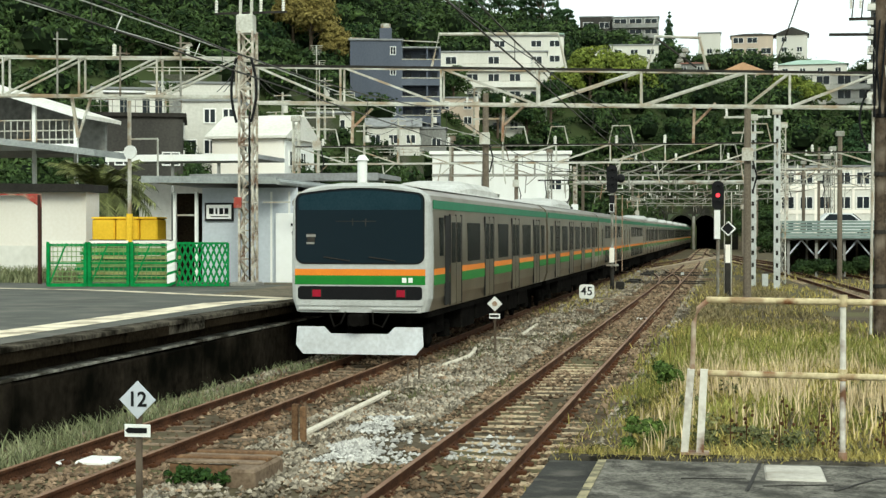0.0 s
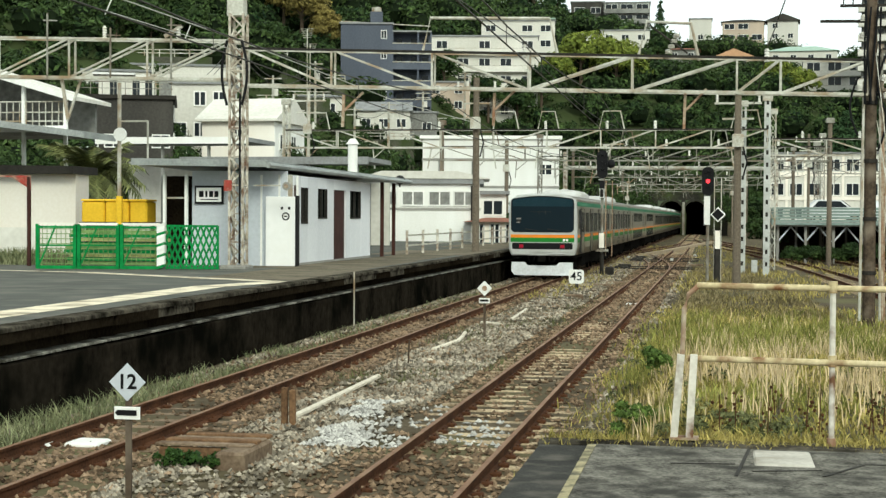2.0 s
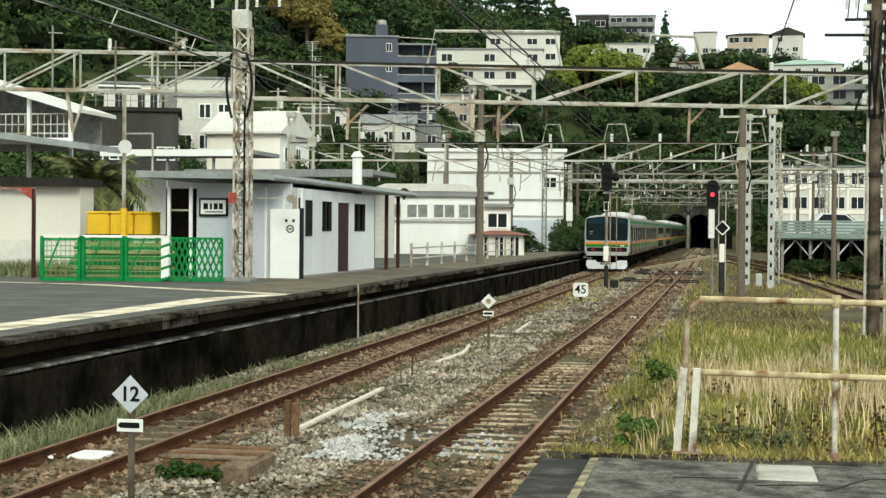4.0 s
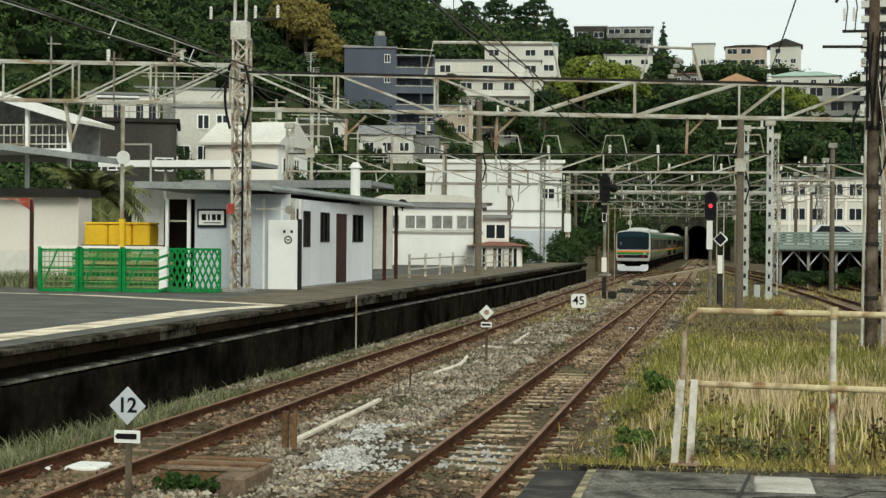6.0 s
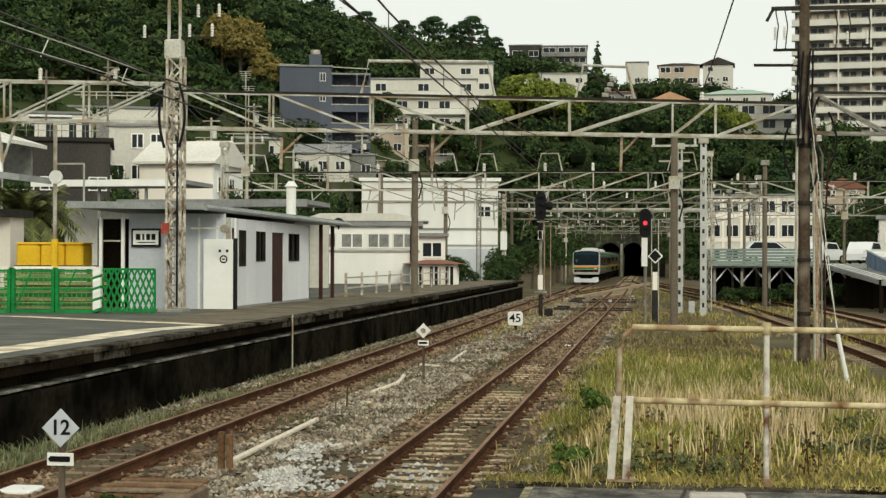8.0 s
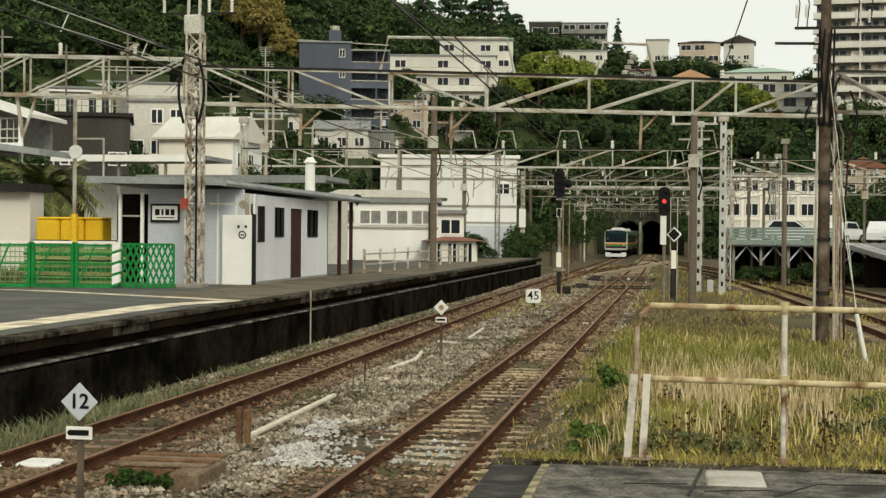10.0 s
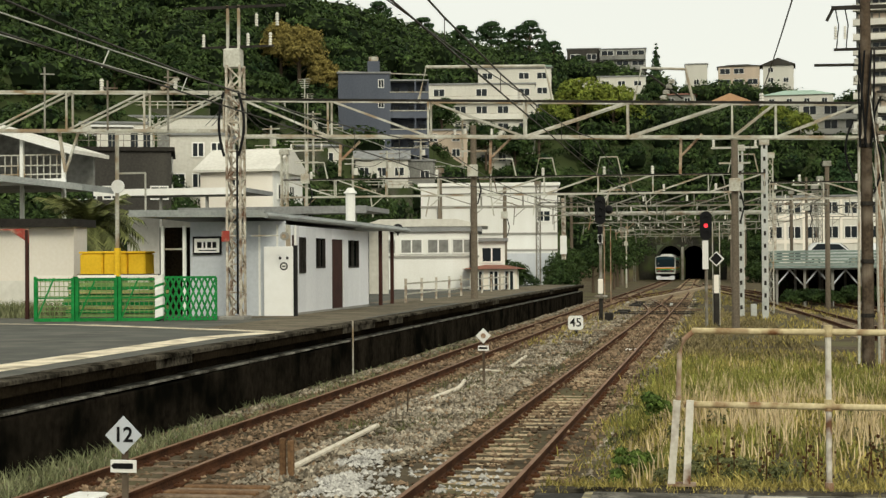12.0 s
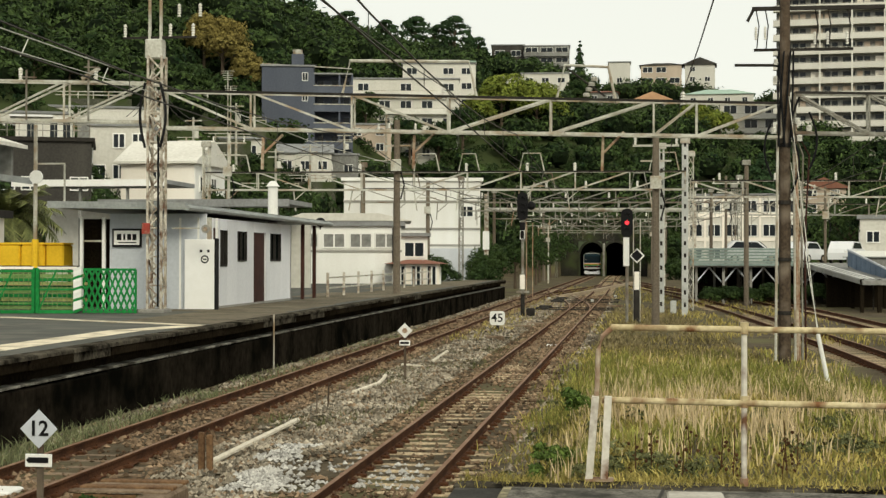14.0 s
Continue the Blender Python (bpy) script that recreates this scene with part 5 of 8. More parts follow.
        part("stripe", g, WHITE, h)
    # yellow boxes on a bench behind the fence
    for x in (-19.15, -18.38, -17.60):
        w = 0.74 if x < -18 else 0.56
        t = thing("yellow_box", "bright yellow plastic storage box", "box", "yellow boxes")
        part("body", Geo().bevel_box(x, x + w, 43.0, 43.8, 2.42, 3.05, 0.05), YELLOW, t)
        part("lid", Geo().bevel_box(x - 0.01, x + w + 0.01, 42.98, 43.82, 3.05, 3.11, 0.02), YELLOW, t)
    st = thing("box_stand", "dark steel stand under the yellow boxes", "stand")
    part("top", Geo().box(-19.2, -16.9, 42.95, 43.85, 2.36, 2.415), DARK_STEEL, st)
    for x in (-19.1, -18.0, -17.0):
        part("leg", Geo().bar((x, 43.4, PZ), (x, 43.4, 2.36), 0.08), DARK_STEEL, st)
    # tall thin lamp pole with a white disc
    p = thing("platform_pole", "thin grey pole with a white disc and a yellow foot", "pole")
    part("shaft", Geo().rod((-17.75, 42.6, PZ), (-17.75, 42.6, 6.6), 0.06, n=10), GALV, p)
    part("sleeve", Geo().rod((-17.75, 42.6, PZ), (-17.75, 42.6, 3.2), 0.10, n=10), YELLOW, p, "yellow padded sleeve")
    part("disc", Geo().rod((-17.68, 42.52, 5.05), (-17.68, 42.45, 5.05), 0.20, n=20), WHITE, p)
    part("arm", Geo().bar((-17.75, 42.6, 5.45), (-16.85, 42.6, 5.45), 0.05).bar((-16.85, 42.6, 5.45), (-16.85, 42.6, 4.1), 0.045), GALV, p)


green_fence()


# ------------------------------------------------------------------ signals and signs by the tracks
RED_LIGHT = mat("lit_red_signal", (0.5, 0.02, 0.02), 0.3, emit=(1.0, 0.05, 0.08), strength=2.2)


def signal(x, y, z0, head0, head1, label, lit):
    s = thing("railway_signal", label, "signal", "colour light signals")
    part("post", Geo().rod((x, y, z0), (x, y, head0), 0.07, n=12), OLD_GALV, s)
    zc = (head0 + head1) / 2
    hd = part("head", Geo().prism([(x + a, b) for a, b in rounded(-0.26, 0.26, head0, head1, 0.25)], y - 0.18, y - 0.10), BLACK, s, "black oval backboard")
    part("case", Geo().bevel_box(x - 0.16, x + 0.16, y - 0.1, y + 0.15, head0 + 0.1, head1 - 0.1, 0.03), BLACK, hd)
    for k in range(3):
        z = head0 + (head1 - head0) * (0.24 + 0.26 * k)
        hood = Geo()
        for a in np.linspace(0, math.pi, 7)[:-1]:
            b = a + math.pi / 6
            hood.bar((x + 0.12 * math.cos(a), y - 0.30, z + 0.12 * math.sin(a)), (x + 0.12 * math.cos(a), y - 0.18, z + 0.12 * math.sin(a)), 0.05, 0.02)
        part("hood", hood, BLACK, hd)
        part("lens", Geo().rod((x, y - 0.20, z), (x, y - 0.185, z), 0.09, n=16), RED_LIGHT if lit and k == 1 else BLACK, hd, "glowing red lens" if lit and k == 1 else "")
    return s


s1 = signal(-0.46, 66.5, -0.3, 3.62, 4.88, "colour light signal showing red on a stained post", True)
part("number_plate", Geo().box(-0.62, -0.36, 66.30, 66.36, 2.35, 3.6), WHITE, s1, "white plate below the head")
part("ladder", Geo().bar((-0.18, 66.75, -0.2), (-0.18, 66.75, 4.4), 0.04).bar((0.12, 66.75, -0.2), (0.12, 66.75, 4.4), 0.04), GALV, s1)
part("relay_case", Geo().bevel_box(-0.16, 0.10, 66.6, 66.9, -0.2, 1.5, 0.04), DARK_STEEL, s1)
part("relay_plate", Geo().box(-0.14, 0.08, 66.55, 66.59, 1.3, 2.1), CREAM, s1)
mk = [(-0.02 + 0.30 * math.cos(a), 66.5, 2.80 + 0.30 * math.sin(a)) for a in (0, math.pi / 2, math.pi, 3 * math.pi / 2, math.tau)]
part("diamond_marker", Geo().tube(mk, 0.035), WHITE, s1, "white diamond outline marker")
part("marker_back", Geo().add([(p[0], 66.53, p[2]) for p in mk[:4]], [(0, 1, 2, 3)]), BLACK, s1)
s2 = signal(-5.46, 71.7, -0.2, 4.5, 5.85, "dark colour light signal seen from behind on a pale post", False)
part("ladder", Geo().bar((-5.3, 71.95, 0.8), (-5.3, 71.95, 4.4), 0.05).bar((-5.0, 71.95, 0.8), (-5.0, 71.95, 4.4), 0.04), RUSTY, s2)
part("side_lamp", Geo().blob((-5.05, 71.6, 5.2), 0.22, 8, 5), BLACK, s2)
part("stay", Geo().bar((-5.3, 71.7, 5.4), (-4.9, 71.7, 6.3), 0.07).bar((-5.46, 71.7, 6.1), (-4.4, 71.7, 6.15), 0.06), GALV, s2)
part("platform", Geo().bevel_box(-5.74, -5.16, 71.45, 71.95, 1.02, 1.12, 0.02), OLD_GALV, s2, "small grey maintenance step")
part("number_plate", Geo().bevel_box(-5.58, -5.34, 71.45, 71.55, 1.2, 1.9, 0.02), CREAM, s2)
part("lower_head", Geo().bevel_box(-5.58, -5.34, 71.45, 71.6, 3.55, 4.4, 0.03), BLACK, s2, "small black lamp case with a pale rim")
part("rim", Geo().tube([(-5.56, 71.43, 3.6), (-5.36, 71.43, 3.6), (-5.36, 71.43, 4.0), (-5.56, 71.43, 4.0), (-5.56, 71.43, 3.6)], 0.02, 5), WHITE, s2)
part("relay_post", Geo().rod((-5.46, 71.7, -0.25), (-5.46, 71.7, 0.95), 0.10, n=10), DARK_STEEL, s2)
part("side_case", Geo().bevel_box(-5.25, -4.85, 71.2, 71.5, -0.25, 0.30, 0.04), DARK_STEEL, s2)


def diamond_sign(x, y, zc, text, label, r=0.175):
    s = thing("distance_marker", label, "sign", "diamond markers beside the track")
    part("post", Geo().bar((x, y + 0.03, -0.25), (x, y + 0.03, zc - 0.1), 0.055, 0.03), BROWN_POLE, s)
    part("plate", Geo().prism([(x, zc - r), (x + r, zc), (x, zc + r), (x - r, zc)], y - 0.012, y), HUT_WALL if text else WHITE, s, "white diamond plate")
    b = part("arrow_plate", Geo().bevel_box(x - 0.125, x + 0.125, y - 0.016, y, zc - 0.34, zc - 0.225, 0.004), WHITE, s, "white plate with a black bar")
    part("bar", Geo().box(x - 0.085, x + 0.095, y - 0.021, y - 0.017, zc - 0.305, zc - 0.255).prism([(x - 0.115, zc - 0.28), (x - 0.085, zc - 0.31), (x - 0.085, zc - 0.25)], y - 0.021, y - 0.017), BLACK, b)
    if text:
        lettering(s, text, x, y - 0.016, zc, 0.19, BLACK)
    else:
        part("disc", Geo().rod((x, y - 0.012, zc), (x, y - 0.02, zc), 0.06, n=12), RUSTY, s)
    return s


def lettering(parent, text, x, y, z, size, material):
    c = bpy.data.curves.new("numeral", "FONT")
    c.body, c.size, c.align_x, c.align_y, c.extrude = text, size, "CENTER", "CENTER", 0.002
    c.materials.append(material)
    c.offset = 0.004
    ob = new("numeral", c)
    ob.parent = parent
    ob.matrix_basis = pose(x, y, z, 90, 0, 0)
    return ob


diamond_sign(-5.33, 12.95, 1.11, "12", "white diamond distance sign reading 12 on a rusty post")
diamond_sign(-5.28, 34.0, 1.0, "", "small pale diamond marker on a rusty post")
sp = thing("speed_sign", "low white speed board reading 45", "sign")
part("board", Geo().prism([(-5.34 + a, b) for a, b in rounded(-0.29, 0.29, 0.10, 0.64, 0.10, n=2)], 57.38, 57.41), WHITE, sp)
part("foot", Geo().box(-5.4, -5.28, 57.42, 57.48, -0.25, 0.4), DARK_STEEL, sp)
lettering(sp, "45", -5.34, 57.375, 0.37, 0.46, BLACK)


# ------------------------------------------------------------------ small things on the ballast
def yard_clutter():
    wood = mat("dark_brown_timber", (0.24, 0.14, 0.075), 0.9, c2=(0.09, 0.05, 0.028), scale=3, fine=22, bump=0.008, streak=True)
    for x in (-5.65, -5.54):
        s = thing("wooden_stake", "short brown timber stake in the ballast", "stake", "stakes")
        part("shaft", Geo().bevel_box(x - 0.04, x + 0.04, 19.07, 19.15, -0.25, 0.37 if x < -5.6 else 0.34, 0.012), wood, s)
    w = mat("pale_plastic_duct", (0.78, 0.72, 0.60), 0.7, c2=(0.58, 0.51, 0.40), scale=3)
    for pts in (((-5.66, 19.6), (-5.70, 24.9)), ((-5.75, 30.2), (-5.62, 32.4), (-5.72, 33.6), (-5.85, 34.7)), ((-5.41, 39.6), (-5.57, 44.0)), ((-6.0, 38.2), (-5.4, 37.6))):
        solid("cable_duct", Geo().tube([(*q, -0.09) for q in pts], 0.045, 8), w, "pale cable duct lying on the ballast", "duct", "cable ducts")
    t = thing("concrete_box", "low timber drain box with planks and ivy", "drain box")
    part("body", Geo().bevel_box(-5.42, -5.08, 15.62, 16.7, -0.4, 0.05, 0.03), PC_SLEEPER, t, "stained concrete end of the box")
    part("side", Geo().box(-6.2, -5.43, 16.0, 16.08, -0.4, 0.03), wood, t)
    for k in range(4):
        part("plank", Geo().bevel_box(-6.25 + 0.04 * k, -5.12, 16.0 + 0.22 * k, 16.17 + 0.22 * k, 0.052, 0.075 + 0.015 * (k % 2), 0.01), wood if k % 2 else PC_SLEEPER, t)
    for x, y, k in ((-7.55, 17.1, 1.0), (-7.98, 16.85, 0.5), (-2.7, 48.5, 1.0)):
        solid("white_stone", Geo().bevel_box(x - 0.2 * k, x + 0.22 * k, y - 0.24 * k, y + 0.24 * k, -0.17, -0.11, 0.02), WHITE, "flat whitish slab between the rails", "slab", "pale slabs")
    for x, y in ((-5.70, 26.4), (-5.74, 27.6)):
        solid("rusty_rod", Geo().rod((x, y, -0.2), (x + 0.02, y, 0.30), 0.016), BROWN_POLE, "thin rusty rod standing in the ballast", "rod", "thin rods")
    p = thing("wall_post", "thin pale pole against the platform face", "post")
    part("shaft", Geo().rod((-8.95, 36.4, -0.25), (-8.95, 36.4, 1.25), 0.02), GALV, p)
    for x, y, s in ((-4.9, 52.0, 0.3), (-4.6, 60.5, 0.35), (-4.2, 63.0, 0.4), (-8.2, 66.0, 0.5), (-5.2, 92.0, 0.4), (-1.2, 88.0, 0.35)):
        solid("track_box", Geo().bevel_box(x - s, x + s, y - s * 0.6, y + s * 0.6, -0.25, -0.03, 0.03), PC_SLEEPER, "low stained concrete cable pit cover", "pit", "cable pits")
    # added tan strip in place of a pale line taken for a siding rail
    trough = [(-5.36, 107.7, -0.16), (-4.85, 113.0, -0.16), (-4.19, 119.8, -0.16), (-3.22, 134.5, -0.16), (-1.81, 153.4, -0.16), (-0.6, 168.0, -0.16)]
    solid("cable_trough", Geo().sweep([(-0.22, 0), (0.22, 0), (0.20, 0.24), (-0.20, 0.24)], trough), TAN_CONC, "long tan strip curving across the lines in place of a rail", "cable trough")
    for x, y in ((-2.9, 97.0), (-1.6, 108.0), (-5.9, 101.0), (-4.4, 120.0)):
        solid("white_marker", Geo().bevel_box(x - 0.10, x + 0.10, y - 0.1, y + 0.1, -0.2, 0.06, 0.03), OFFGREY, "small pale marker block beside the rails", "marker", "pale markers")
    for y in (80.0, 83.0, 94.0, 97.0, 101.0):
        m = thing("point_machine", "dark point machine with rods across the rails", "point machine", "point machines")
        part("case", Geo().bevel_box(-5.4, -4.7, y - 0.25, y + 0.25, -0.2, 0.08, 0.04), DARK_STEEL, m)
        part("rod", Geo().bar((-5.0, y, -0.05), (-1.2, y, -0.05), 0.06), DARK_STEEL, m)


yard_clutter()


# ------------------------------------------------------------------ railing at the platform end
def railing():
    f = thing("platform_railing", "old pipe railing with peeling white and yellow paint", "railing")
    y = 10.50
    z0 = NZ
    top, mid = 2.18, 1.675
    bend = [(-0.255, y, 1.70), (-0.245, y, 2.02), (-0.215, y, 2.12), (-0.15, y, top - 0.005)]
    part("corner_pipe", Geo().tube(bend, 0.018, 10), RUSTY, f, "rusty bent corner pipe")
    part("top_rail", Geo().tube([(-0.16, y, top), (1.0, y, top - 0.01), (3.9, y, top - 0.03)], 0.022, 12), FENCE_RAIL, f)
    part("mid_rail", Geo().tube([(-0.22, y - 0.01, mid), (1.0, y - 0.01, mid - 0.012), (3.9, y - 0.01, mid - 0.03)], 0.022, 12), FENCE_RAIL, f)
    for dx, lean in ((-0.035, 0.022), (0.062, 0.014)):
        leg = part("leg", Geo().bar((-0.25 + dx - lean, y - 0.02, z0 + 0.02), (-0.25 + dx + lean, y - 0.02, 1.70), 0.08, 0.05), FENCE_POST, f, "white painted angle-iron leg")
        part("foot_plate", Geo().box(-0.25 + dx - 0.05, -0.25 + dx + 0.05, y - 0.08, y + 0.05, z0 + 0.014, z0 + 0.03), RUSTY, leg)
    for x in (0.755, 1.77, 2.78, 3.8):
        post = part("post", Geo().rod((x, y, z0 - 0.02), (x, y, top), 0.020, n=12), FENCE_POST, f)
        for z in (top, mid):
            part("clamp", Geo().rod((x, y, z - 0.04), (x, y, z + 0.04), 0.030, n=10), FENCE_RAIL, post)
        part("foot", Geo().rod((x, y, z0 - 0.1), (x, y, z0 + 0.05), 0.03, n=10), RUSTY, post)
    part("footing", Geo().bevel_box(-0.45, 3.95, 10.36, 10.62, NZ - 0.3, NZ - 0.005, 0.02), COPING, f)


railing()


# ------------------------------------------------------------------ buildings
ROOF_GREY = mat("grey_roof_sheet", (0.30, 0.31, 0.31), 0.7, c2=(0.2, 0.2, 0.2), scale=1.0, fine=8)
ROOF_GREEN = mat("pale_green_roof", (0.38, 0.50, 0.42), 0.6, c2=(0.30, 0.41, 0.34), scale=0.6)
ROOF_ORANGE = mat("orange_tile_roof", (0.66, 0.40, 0.24), 0.8, c2=(0.54, 0.31, 0.18), scale=0.8)
ROOF_RED = mat("red_brown_roof", (0.30, 0.14, 0.095), 0.8, c2=(0.20, 0.09, 0.065), scale=0.8)
BLUE_GREY = mat("slate_blue_render", (0.118, 0.132, 0.165), 0.85, c2=(0.085, 0.096, 0.125), scale=0.3, fine=4, streak=True)
DULL_GREY = mat("stained_grey_render", (0.33, 0.33, 0.31), 0.9, c2=(0.14, 0.14, 0.13), scale=0.3, fine=4, streak=True)
DARK_HOUSE = mat("dark_boarded_wall", (0.075, 0.07, 0.062), 0.9, c2=(0.04, 0.038, 0.035), scale=0.6, fine=6, streak=True)
OFFWHITE = mat("off_white_render", (0.74, 0.72, 0.66), 0.85, c2=(0.58, 0.56, 0.50), scale=0.25, fine=4, streak=True)
PEACH = mat("peach_render", (0.56, 0.46, 0.37), 0.85, c2=(0.42, 0.34, 0.27), scale=0.4, streak=True)
MOSSY_WALL = mat("mossy_dark_concrete", (0.13, 0.125, 0.10), 0.95, c2=(0.045, 0.05, 0.032), scale=0.4, fine=4, streak=True, dirt=(0.05, 0.07, 0.025), dirt_scale=0.3)
SIGHT_LINES = []   # kept in camera view, unhidden by trees: direction, half width, distance, lowest sight line


def keep_in_view(x, y, z, w, h):
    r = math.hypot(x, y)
    SIGHT_LINES.append((math.atan2(x, y), 0.55 * w / r, r, (z + 0.4 * h - 2.65) / r))


def pane_shape(w, h):
    return shared("pane%.2f_%.2f" % (w, h), lambda: Geo().box(-w / 2, w / 2, -0.02, 0.02, 0, h), WINDOW)


def frame_shape(w, h):
    def make():
        t = 0.09
        g = Geo().box(-w / 2 - t, w / 2 + t, -0.06, 0.06, -t, 0).box(-w / 2 - t, w / 2 + t, -0.06, 0.06, h, h + t)
        for x in (-w / 2 - t / 2, 0, w / 2 + t / 2):
            g.box(x - t / 2, x + t / 2, -0.06, 0.06, 0, h)
        return g
    return shared("frame%.2f_%.2f" % (w, h), make, WHITE)


def building(name, label, x, y, z, w, d, h, yaw, wall, floors=2, cols=4, roof="flat", top=None, win=(1.3, 1.2), balcony=False, sink=6.0, category="house", group="houses on the hillside", stay_in_view=True, skip=()):
    """A house whose front, w wide and h high, stands at x, y and looks towards the station."""
    b = thing(name, label, category, group, at=pose(x, y, z, 0, 0, yaw))
    top = top or ROOF_GREY
    part("wall", Geo().box(-w / 2, w / 2, 0, d, -sink, h), wall, b)
    if roof == "flat":
        rf = Geo().box(-w / 2 - 0.25, w / 2 + 0.25, -0.25, d + 0.25, h, h + 0.28)
    elif roof == "gable":
        rf = Geo().prism([(-w / 2 - 0.5, h - 0.05), (w / 2 + 0.5, h - 0.05), (w / 2 + 0.5, h + 0.15), (0, h + w * 0.22 + 0.2), (-w / 2 - 0.5, h + 0.15)], -0.5, d + 0.5)
    elif roof == "long":
        m = pose(0, d / 2, 0, 0, 0, 90)
        rf = Geo().prism([(-d / 2 - 0.5, h - 0.05), (d / 2 + 0.5, h - 0.05), (d / 2 + 0.5, h + 0.12), (0, h + d * 0.25 + 0.1), (-d / 2 - 0.5, h + 0.12)], -w / 2 - 0.4, w / 2 + 0.4, m)
    else:
        e = 0.5
        p = [(-w / 2 - e, -e, h), (w / 2 + e, -e, h), (w / 2 + e, d + e, h), (-w / 2 - e, d + e, h), (-w * 0.2, d / 2, h + w * 0.09), (w * 0.2, d / 2, h + w * 0.09)]
        rf = Geo().add(p, [(0, 1, 5, 4), (1, 2, 5), (2, 3, 4, 5), (3, 0, 4), (3, 2, 1, 0)])
    part("roof", rf, top, b)
    fh = h / floors
    for f in range(floors):
        for c in range(cols):
            if (f, c) in skip:
                continue
            wx = -w / 2 + w * (c + 0.5) / cols
            ww, wh = min(win[0], w / cols * 0.8), min(win[1], fh * 0.6)
            wz = f * fh + fh * 0.32
            fr = part("window", frame_shape(ww, wh), None, b, at=pose(wx, -0.03, wz))
            part("pane", pane_shape(ww, wh), None, fr)
        if balcony:
            bl = part("balcony", Geo().box(-w / 2 + 0.1, w / 2 - 0.1, -1.1, 0, f * fh - 0.14, f * fh + 0.02).box(-w / 2 + 0.1, w / 2 - 0.1, -1.1, -1.0, f * fh + 0.02, f * fh + 0.95), wall if wall != BLUE_GREY else BLUE_GREY, b)
            part("railing", Geo().bar((-w / 2 + 0.1, -1.05, f * fh + 1.0), (w / 2 - 0.1, -1.05, f * fh + 1.0), 0.08), GALV, bl)
    for sx in (-1, 1):
        for f in range(floors):
            fr = part("side_window", frame_shape(1.0, min(1.1, fh * 0.5)), None, b, at=pose(sx * (w / 2 + 0.03), d * 0.4, f * fh + fh * 0.35, 0, 0, 90))
            part("pane", pane_shape(1.0, min(1.1, fh * 0.5)), None, fr)
    if stay_in_view:
        keep_in_view(x, y, z, w, h)
    return b


